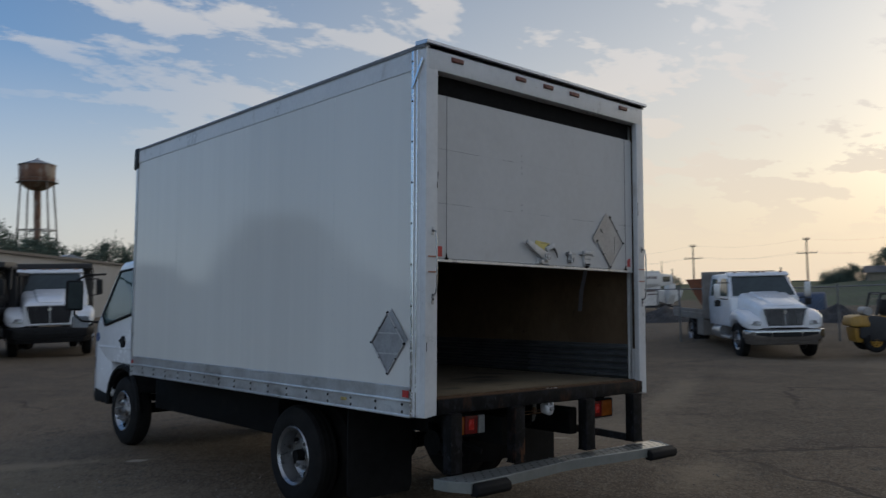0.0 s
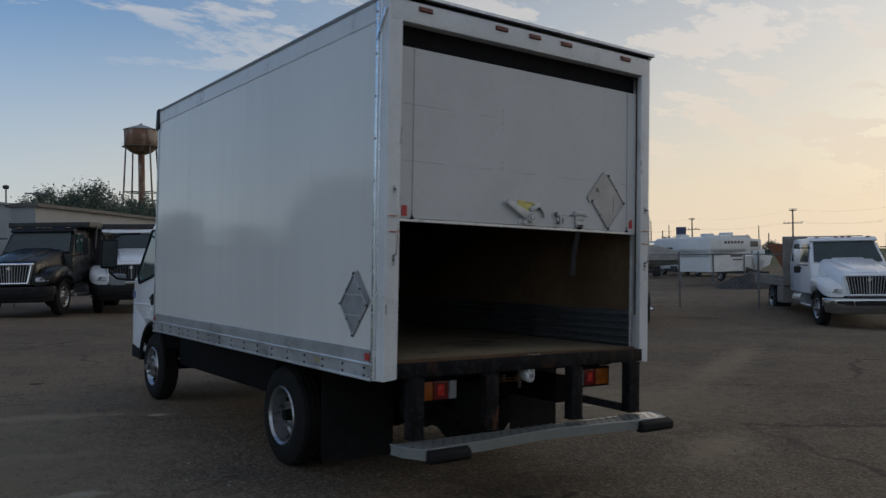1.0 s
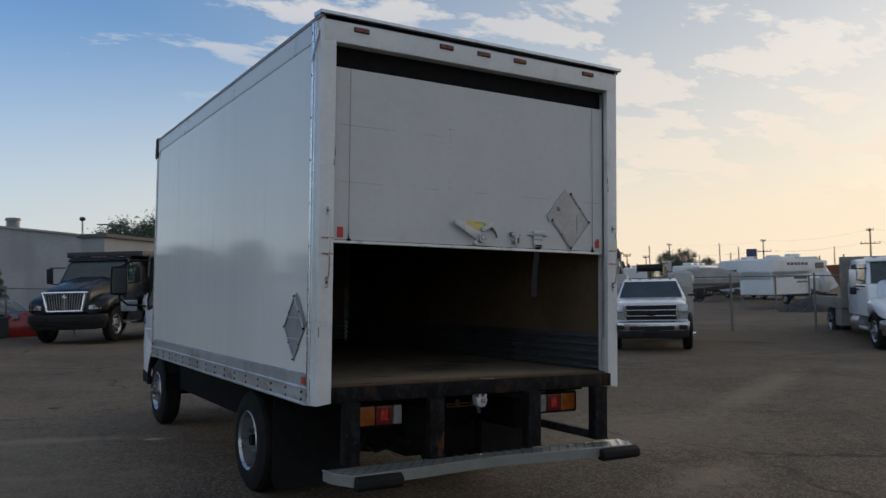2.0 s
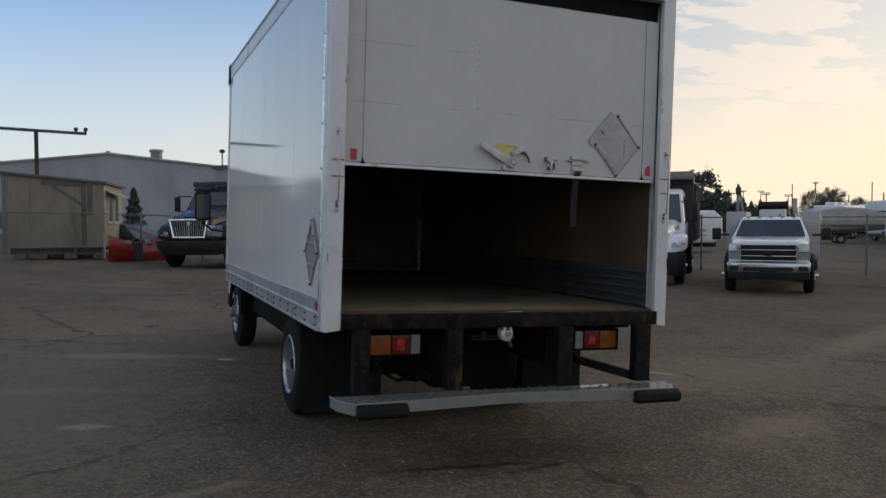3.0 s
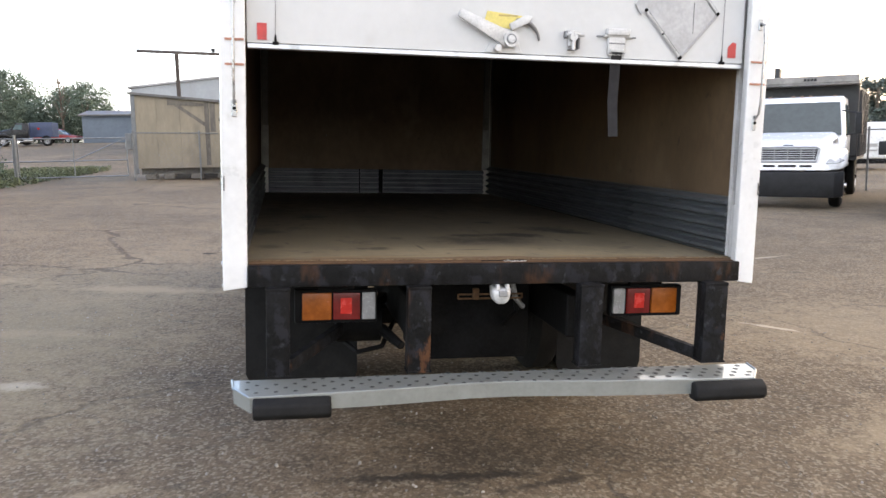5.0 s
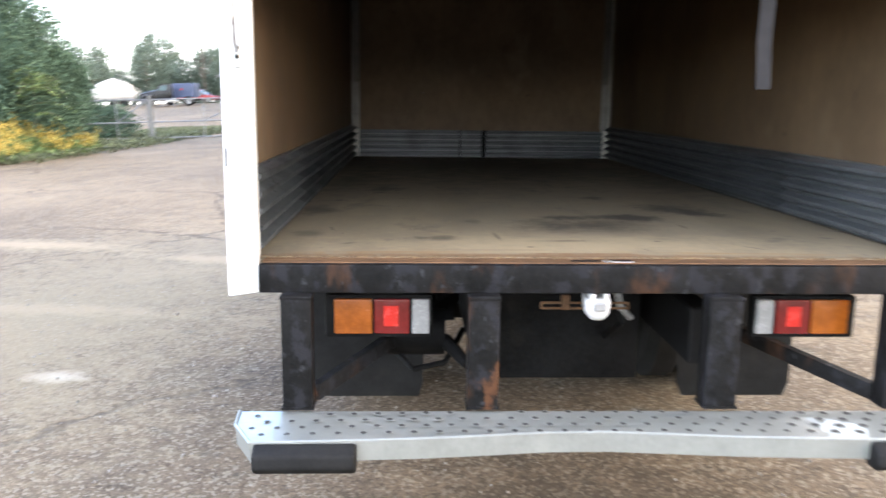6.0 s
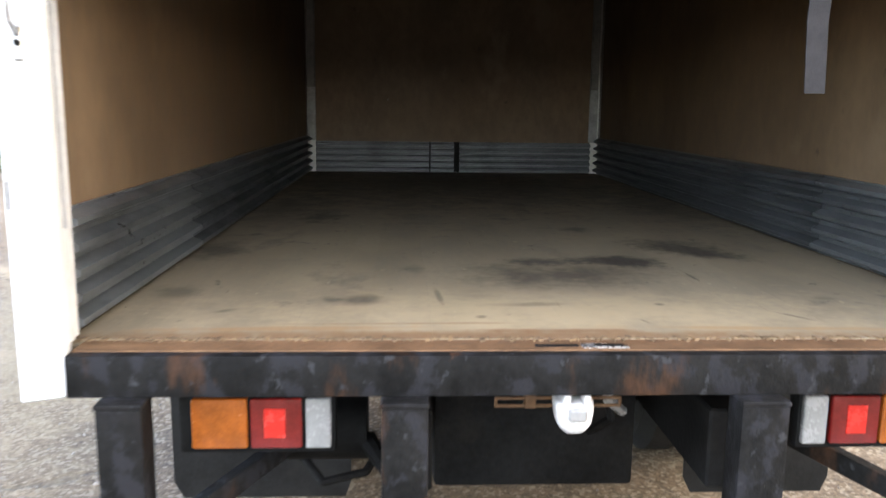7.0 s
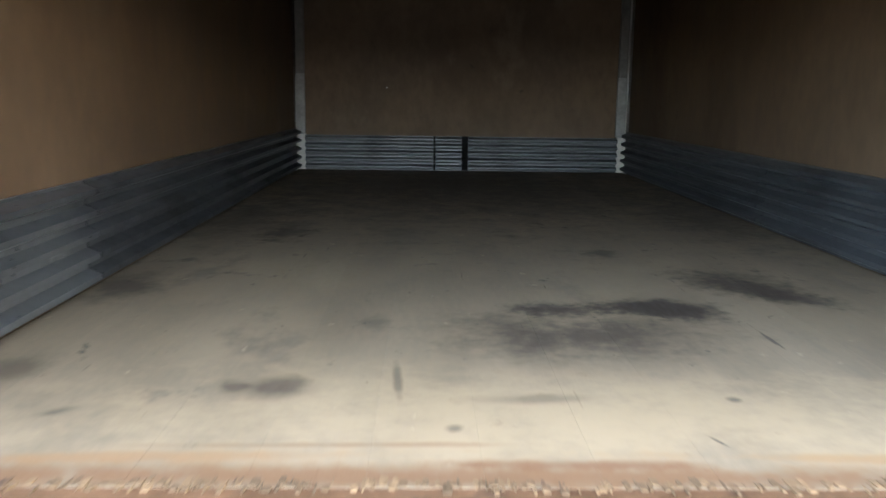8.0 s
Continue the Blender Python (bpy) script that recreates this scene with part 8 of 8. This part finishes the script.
def build_poles():
    tops = []
    for az, dist, h, arms in ((53.0, 175, 8.6, 2), (59.3, 150, 8.8, 2), (66.35, 140, 8.8, 2), (73.5, 132, 8.9, 2), (47.0, 190, 9.0, 2)):
        x, y, hh = utility_pole(az, dist, h, arms=arms)
        tops.append((x, y, hh + lot_height(x, y)))
    for az, dist, h, arms in ((45.0, 150, 7.4, 0), (49.6, 150, 7.4, 0), (41.1, 170, 7.0, 0), (42.0, 170, 7.0, 1), (43.1, 170, 6.9, 1), (48.3, 160, 5.6, 0), (50.8, 150, 6.6, 0), (56.6, 160, 6.4, 0)):
        utility_pole(az, dist, h, (-1.93, -4.46), arms)
    x, y = polar((-3.2, -4.5), 6.95, 110)
    lp = thing("street_lamp", "tall lamp pole behind the workshop roof", "lamp post", pose(x, y, 0))
    b = B()
    cyl(b, (0, 0, 0), (0, 0, 10.4), 0.14, 0.09, 8)
    part("pole", b, "galv", lp)
    b = B()
    lathe(b, [(10.35, 0.0), (10.35, 0.25), (10.5, 0.36), (10.75, 0.33), (10.85, 0.0)], (0, 0, 0), "Z", 14)
    part("lamp_head", b, "bed_black", lp)
    x, y = polar((-3.83, -4.25), 9.0, 78)
    an = thing("roof_antenna", "thin antenna mast on the workshop roof", "antenna", pose(x, y, 5.55))
    b = B()
    cyl(b, (0, 0, 0), (0, 0, 2.0), 0.06, 0.05, 6)
    part("mast_pole", b, "steel_dark", an)
    b = B()
    cyl(b, (-0.9, 0, 1.95), (0.9, 0, 1.95), 0.06, 0.06, 6)
    for k in range(5):
        cyl(b, (-0.8 + 0.4 * k, -0.3, 1.98), (-0.8 + 0.4 * k, 0.3, 1.98), 0.03, 0.03, 5)
    part("antenna_arm", b, "steel_dark", an)
    tops.sort(key=lambda p: math.atan2(p[0], p[1]))
    w = thing("power_lines", "thin sagging power lines between the poles", "power lines")
    for off, dz in ((-1.2, -2.2), (0.0, -0.2), (1.2, -2.2)):
        ln = B()
        for a, b in zip(tops, tops[1:]):
            pts = []
            for k in range(9):
                u = k / 8
                pts.append((a[0] + (b[0] - a[0]) * u, a[1] + (b[1] - a[1]) * u + off, a[2] + (b[2] - a[2]) * u + dz - 0.7 * math.sin(math.pi * u)))
            for p, q in zip(pts, pts[1:]):
                cyl(ln, p, q, 0.006, 0.006, 4, False)
        part("power_line", ln, "bed_black", w)
    for az, dist, h in ((43.6, 120, 5.2), (44.9, 150, 5.6), (50.4, 120, 4.9), (55.8, 110, 3.9), (57.2, 120, 4.2), (64.0, 100, 3.6), (41.4, 160, 6.4), (39.6, 170, 6.6)):
        utility_pole(az, dist, h, eye=(-2.5, -4.5), arms=1 if h > 5 else 0)
    # roadside sign far off
    x, y = polar((-3.2, -4.5), 51.9, 165)
    s = thing("road_sign", "distant tall dark blue roadside sign with a pale band", "sign", pose(x, y, 0, 0, 0, -51.9))
    b = B()
    box(b, -0.95, 0.95, -0.2, 0.2, 4.3, 6.4)
    part("sign_panel", b, "sign_blue", s)
    c = B()
    box(c, -0.95, 0.95, -0.22, 0.22, 4.3, 5.0)
    part("sign_band", c, "sign_red", s)
    d = B()
    cyl(d, (0, 0, 0), (0, 0, 4.4), 0.15, 0.15, 8)
    part("sign_post", d, "timber_pole", s)


def motorhome(label, place, length=10.5, h=2.95, stripe="rv_stripe", front=True):
    """A coach-built motorhome or trailer, nose towards -y."""
    t = thing("motorhome" if front else "travel_trailer", label, "motorhome" if front else "trailer", place)
    b = B()
    y0 = 0.0
    rings = [round_ring(0.0, 1.12, 0.75, h - 0.75, 0.2), round_ring(0.25, 1.2, 0.55, h - 0.12, 0.2), round_ring(0.7, 1.22, 0.5, h, 0.14), round_ring(length, 1.22, 0.5, h, 0.14)] if front else [round_ring(0.0, 1.15, 0.7, h - 0.35, 0.2), round_ring(0.4, 1.2, 0.5, h, 0.16), round_ring(length - 0.2, 1.2, 0.5, h, 0.16), round_ring(length, 1.15, 0.55, h - 0.1, 0.16)]
    loft(b, rings)
    body = part("body", b, "rv_white", t)
    if front:
        w = B()
        slab(w, [(-1.0, 0.02, 1.25), (1.0, 0.02, 1.25), (1.0, 0.2, h - 0.5), (-1.0, 0.2, h - 0.5)], 0.05)
        part("windscreen", w, "glass_teal", body)
    for sx in (-1, 1):
        st = B()
        for z0, z1, ya, yb in ((1.05, 1.2, 0.8, length - 0.3), (0.85, 0.93, 0.8, length - 1.5)):
            box(st, sx * 1.215, sx * 1.228, ya, yb, z0, z1)
        part("decal_stripe", st, stripe, body)
        for ya, yb in (((2.2, 3.5),) if front else ((1.6, 2.8), (4.0, 5.0))):
            if yb < length - 0.3:
                wn = B()
                box(wn, sx * 1.21, sx * 1.235, ya, yb, 1.55, 2.2, 0.02)
                part("window", wn, "glass", body)
        for y in ((1.6, length * 0.68) if front else (length * 0.55, length * 0.55 + 0.85)):
            wheel(t, sx * 1.15, y, 0.4, 0.24, 0.24, "rim_steel", sx, 0.05, 6)
    for y in (2.5, length * 0.6, length * 0.85):
        ac = B()
        box(ac, -0.35, 0.35, y, y + 0.8, h, h + 0.24, 0.05, 2)
        part("roof_unit", ac, "rv_white", body)
    sk = B()
    box(sk, -1.1, 1.1, 0.3, length - 0.1, 0.3, 0.6)
    part("underframe", sk, "chassis", t)
    return t


def truck_camper(label, place):
    t = thing("truck_camper", label, "camper", place)
    b = B()
    hull(b, [(sx * x, y, z) for sx in (-1, 1) for x, y, z in ((1.05, 0.0, 1.9), (1.05, -1.4, 1.95), (1.05, -1.4, 2.5), (1.05, 0.0, 2.6), (1.05, 3.0, 2.6), (1.05, 3.0, 1.5))], 0.05, 2)
    box(b, -1.05, 1.05, 0.0, 3.0, 0.75, 2.0, 0.03)
    body = part("body", b, "rv_white", t)
    for sx in (-1, 1):
        for ya, yb, za, zb in [(0.2 + k * 0.28, 0.4 + k * 0.28, 2.28, 2.42) for k in range(6)] + [(0.3, 1.3, 1.55, 1.68), (0.3, 1.1, 1.35, 1.43)]:
            d = B()
            box(d, sx * 1.05, sx * 1.06, ya, yb, za, zb)
            part("lettering_bar", d, "rv_stripe", body, "dark unreadable lettering bar")
        w = B()
        box(w, sx * 1.045, sx * 1.065, -1.1, -0.4, 2.1, 2.4, 0.02)
        part("window", w, "glass", body)
        for y in (0.2, 2.8):
            l = B()
            cyl(l, (sx * 1.1, y, 0.0), (sx * 1.1, y, 1.7), 0.04, 0.04, 8)
            part("jack_leg", l, "galv", t)
    r = B()
    box(r, -0.6, 0.6, 0.6, 1.6, 2.6, 2.75, 0.03)
    part("roof_vent", r, "rv_white", body)
    return t


def boat(label, place, cover=False, length=6.0):
    t = thing("boat", label, "boat", place)
    h = B()
    rings = []
    for u in np.linspace(0, 1, 7):
        w = 1.1 * (1 - (1 - u) ** 2.2) + 0.04
        keel, top = 0.75 + 0.45 * (1 - u) ** 2, 1.55 + 0.25 * (1 - u)
        y = u * length
        rings.append([(-w, y, top), (-w * 0.82, y, keel + 0.25), (0, y, keel - 0.05), (w * 0.82, y, keel + 0.25), (w, y, top), (0, y, top + 0.02)])
    loft(h, rings)
    hullp = part("hull", h, "tarp" if cover else "rv_white", t)
    if cover:
        c = B()
        loft(c, [[(-w, y, 1.4), (-w * 1.0, y, 1.75), (-w * 0.5, y, zt - 0.1), (0, y, zt), (w * 0.5, y, zt - 0.1), (w * 1.0, y, 1.75), (w, y, 1.4)] for y, w, zt in ((0.1, 0.3, 1.95), (1.2, 0.9, 2.3), (2.6, 1.15, 2.65), (4.2, 1.18, 2.7), (length, 1.15, 2.3))])
        part("cover", c, "tarp", hullp, "grey-tan fitted boat cover")
    else:
        s = B()
        box(s, -1.09, -1.10, 0.9, length, 1.35, 1.45)
        box(s, 1.09, 1.10, 0.9, length, 1.35, 1.45)
        part("stripe", s, "rv_red", hullp)
        w = B()
        slab(w, [(-0.7, 2.4, 1.75), (0.7, 2.4, 1.75), (0.6, 2.8, 2.2), (-0.6, 2.8, 2.2)], 0.03)
        part("windscreen", w, "glass", hullp)
        e = B()
        hull(e, [(sx * 0.25, y, z) for sx in (-1, 1) for y, z in ((length, 1.3), (length + 0.5, 1.3), (length, 2.0), (length + 0.5, 1.95), (length + 0.2, 0.7))], 0.06, 2)
        part("outboard_motor_cowl", e, "rv_white", hullp)
    tr = B()
    box(tr, -0.9, -0.8, -0.8, length, 0.5, 0.6)
    box(tr, 0.8, 0.9, -0.8, length, 0.5, 0.6)
    box(tr, -0.9, 0.9, 1.0, 1.1, 0.5, 0.9)
    box(tr, -0.9, 0.9, length - 1, length - 0.9, 0.5, 0.8)
    part("trailer_frame", tr, "bed_black", t)
    for sx in (-1, 1):
        wheel(t, sx * 1.05, length * 0.65, 0.33, 0.2, 0.2, "rim_steel", sx, 0.04, 5)
    return t


def build_far_right():
    motorhome("long white motorhome with dark decals parked beyond the fence", facing(50.6, 39.6, 0.42, 0.91))
    boat("white motor boat with a red stripe on a trailer", facing(41.5, 29.6, 0.35, 0.94))
    truck_camper("white slide-in truck camper with dark lettering, standing on legs", facing(36.0, 23.4, 1.0, -0.05))
    boat("grey-tan covered boat on a trailer", facing(45.4, 33.6, 0.8, -0.6, 0.9), True, 6.5)
    motorhome("white travel trailer with dark swooping decals", facing(56.0, 46.5, 0.9, 0.43), 7.0, 2.7, "rv_stripe", False)
    motorhome("white travel trailer beyond the fence", facing(62.0, 62.0, 0.7, 0.7), 8.0, 2.8, "rv_stripe", False)
    motorhome("white motorhome far beyond the fence", facing(74.0, 62.0, 0.6, 0.8), 9.0, 2.9)
    motorhome("white travel trailer far beyond the fence", facing(66.0, 52.0, 0.2, 0.98), 8.0, 2.8, "rv_stripe", False)
    boat("grey-tan covered boat far beyond the fence", facing(60.0, 47.5, 0.7, 0.7), True, 7.0)
    motorhome("white trailer with grey stripes and two windows", facing(26.5, 29.0, 0.85, -0.52), 5.5, 2.15, "service_grey", False)
    p = thing("soil_pile", "low dark pile of soil on the lot", "soil", on_lot(33.0, 20.0, 0, 0.75), kind="stuff")
    b = B()
    n = 34
    grid = []
    for j in range(n):
        for i in range(n):
            u, v = i / (n - 1) * 2 - 1, j / (n - 1) * 2 - 1
            h = max(0.0, 1 - math.hypot(u, v)) ** 0.8 * 1.15
            h *= 1 + 0.5 * noise.noise((u * 3, v * 3, 1.0))
            grid.append(b.verts.new((u * 3.0, v * 2.2, h + 0.06 * noise.noise((u * 11, v * 11, 4.0)) * (h > 0) - 0.08)))
    for j in range(n - 1):
        for i in range(n - 1):
            b.faces.new((grid[j * n + i], grid[j * n + i + 1], grid[(j + 1) * n + i + 1], grid[(j + 1) * n + i]))
    part("heap", b, "pile", p)
    copy_thing(p, on_lot(*polar((-4.5, -3.9), 68.0, 43), 30, 1.0))
    copy_thing(p, on_lot(*polar((-4.5, -3.9), 65.4, 44), 80, 0.9))
    tb = thing("covered_trailer", "low trailer under a blue tarpaulin behind the soil", "trailer", facing(*polar((-4.5, -3.9), 66.5, 47), -0.92, -0.39, 0.8))
    b = B()
    loft(b, [round_ring(y, w, 0.55, z1, 0.12, 0.9, 4) for y, w, z1 in ((-2.0, 0.8, 1.2), (-1.7, 0.95, 1.55), (0.2, 1.0, 1.68), (1.6, 0.95, 1.5), (1.9, 0.8, 1.15))])
    part("tarpaulin", b, "blue_tarp", tb, "faded blue tarpaulin", smooth=60)
    for sx in (-1, 1):
        w = B()
        cyl(w, (sx * 0.78, 0.2, 0.34), (sx * 0.98, 0.2, 0.34), 0.34, 0.34, 16)
        part("wheel", w, "tyre", tb)
    # grassy bank to the right
    k = thing("grass_bank", "low dull green grassy bank behind the lot", "bank", kind="structure")
    b = B()
    rings = []
    for i in range(25):
        u = i / 24
        az = 61.5 + 40 * u
        h = 2.9 * min(1.0, u * 3.2) * (1 + 0.12 * math.sin(u * 17))
        ring = []
        for d, f in ((62, 0.0), (70, 0.45), (78, 0.85), (86, 1.0), (110, 1.0), (125, 0.0)):
            x, y = polar((0, 0), az, d)
            ring.append((x, y, lot_height(x, y) - 0.1 + h * f))
        rings.append(ring)
    loft(b, rings, caps=False)
    part("bank", b, "hill_grass", k)
    hs = thing("low_house", "distant low brown house on the bank", "house", facing(78.0, 22.5, -0.9, -0.4, 0.6))
    b = B()
    hull(b, [(x, y, z) for x in (-6, 6) for y in (0, 6) for z in (2.0, 4.4)])
    part("wall", b, "shed_tan", hs)
    b = B()
    hull(b, [(x, y, z) for x in (-6.5, 6.5) for y, z in ((-0.5, 4.3), (6.5, 4.3), (3, 5.4))])
    part("roof", b, "roof_dark", hs)


def build_far_left():
    eye = (-0.6, -2.6)
    x, y = polar(eye, -19.6, 84)
    t = thing("white_canopy_trailer", "large white covered trailer far off in the yard", "trailer", on_lot(x, y, 108))
    b = B()
    loft(b, [round_ring(y2, w, 0.5, z1, 0.45, 0.8, 4) for y2, w, z1 in ((-1.9, 0.75, 1.45), (-1.75, 1.1, 1.9), (-1.0, 1.2, 2.3), (0.0, 1.2, 2.65), (0.6, 1.2, 2.45), (1.6, 1.15, 2.0), (1.95, 0.8, 1.5))])
    part("cover", b, "tent", t, smooth=60)
    for sx in (-1, 1):
        for y2 in (-0.9, 0.1):
            w = B()
            cyl(w, (sx * 1.1, y2, 0.4), (sx * 0.9, y2, 0.4), 0.4, 0.4, 14)
            part("wheel", w, "tyre", t)
    x, y = polar(eye, -18.0, 80)
    lorry("dark bonneted truck far off in the yard", on_lot(x, y, -78, 0.8), "black_paint", "grey_bumper", "none")
    x, y = polar(eye, -15.3, 82)
    t = thing("blue_trailer", "dark blue box trailer far off in the yard", "trailer", on_lot(x, y))
    b = B()
    box(b, -0.7, 1.25, -1, 1, 0.7, 2.0, 0.03)
    part("body", b, "blue_paint", t)
    b = B()
    box(b, -1.7, -0.72, -1, 1, 0.7, 1.95, 0.03)
    part("front_box", b, "shed_tan", t, "tan front box")
    lb = B()
    cyl(lb, (0.1, -1.02, 1.45), (0.1, -1.06, 1.45), 0.1, 0.1, 10)
    part("tail_lamp", lb, "red_bright", t)
    for x2 in (-1.0, 0.7):
        w = B()
        cyl(w, (x2, -1.1, 0.42), (x2, -0.8, 0.42), 0.42, 0.42, 16)
        part("wheel", w, "tyre", t)
    x, y = polar(eye, -13.0, 90)
    car("red parked car far off in the yard", on_lot(x, y, 75), "red_paint")
    x, y = polar(eye, -7.6, 90)
    car("red parked car beside a distant shed", on_lot(x, y, 95), "red_paint")
    x, y = polar(eye, -9.4, 90)
    car("pale parked car far off in the yard", on_lot(x, y, 80), "rv_white")
    x, y = polar((-1.2, -3.8), -11.3, 90)
    t = thing("blue_grey_shed", "distant low blue-grey shed among trees", "building", on_lot(x, y))
    b = B()
    hull(b, [(x2, y2, z) for x2 in (-1.6, 5.5) for y2 in (0, 8) for z in (0, 2.7)] + [(x2, 4, 3.1) for x2 in (-1.6, 5.5)])
    part("wall", b, "blue_grey", t)
    b = B()
    hull(b, [(x2, y2, z) for x2 in (-1.9, 5.8) for y2, z in ((-0.4, 2.68), (-0.4, 2.8), (4, 3.22), (4, 3.34), (8.4, 2.7))])
    part("roof", b, "roof_dark", t)


M["blue_grey"] = surface("blue_grey_siding", (0.12, 0.145, 0.17), 0.85, vary=0.08, scale=0.5)

# ---------------------------------------------------------------- build everything
build_ground()
build_cargo_box()
build_rear_frame()
build_door()
build_placards()
build_rear_underside()
build_cab()
build_vehicles()
fence_u = Vector((0.555, -0.832))
chain_fence("galvanised chain-link fence along the lot", [(18.9 + fence_u.x * 2.52 * k, 13.5 + fence_u.y * 2.52 * k) for k in range(-5, 5)])
chain_fence("galvanised chain-link fence beside the shed", [(-6.2 + 2.3 * k, 28.0 + 0.35 * k) for k in range(0, 4)], 1.75)
pipe_gate("galvanised pipe gate across the yard entrance", (-9.95, 27.4), (-6.4, 27.8), 1.55)
pipe_gate("galvanised pipe gate overgrown by shrubs", (-12.3, 27.15), (-10.1, 27.4), 1.55)
build_shed()
build_warehouse()
build_t_lamp()
build_water_tower()
build_poles()
build_far_right()
build_far_left()
build_plants()
build_floor()
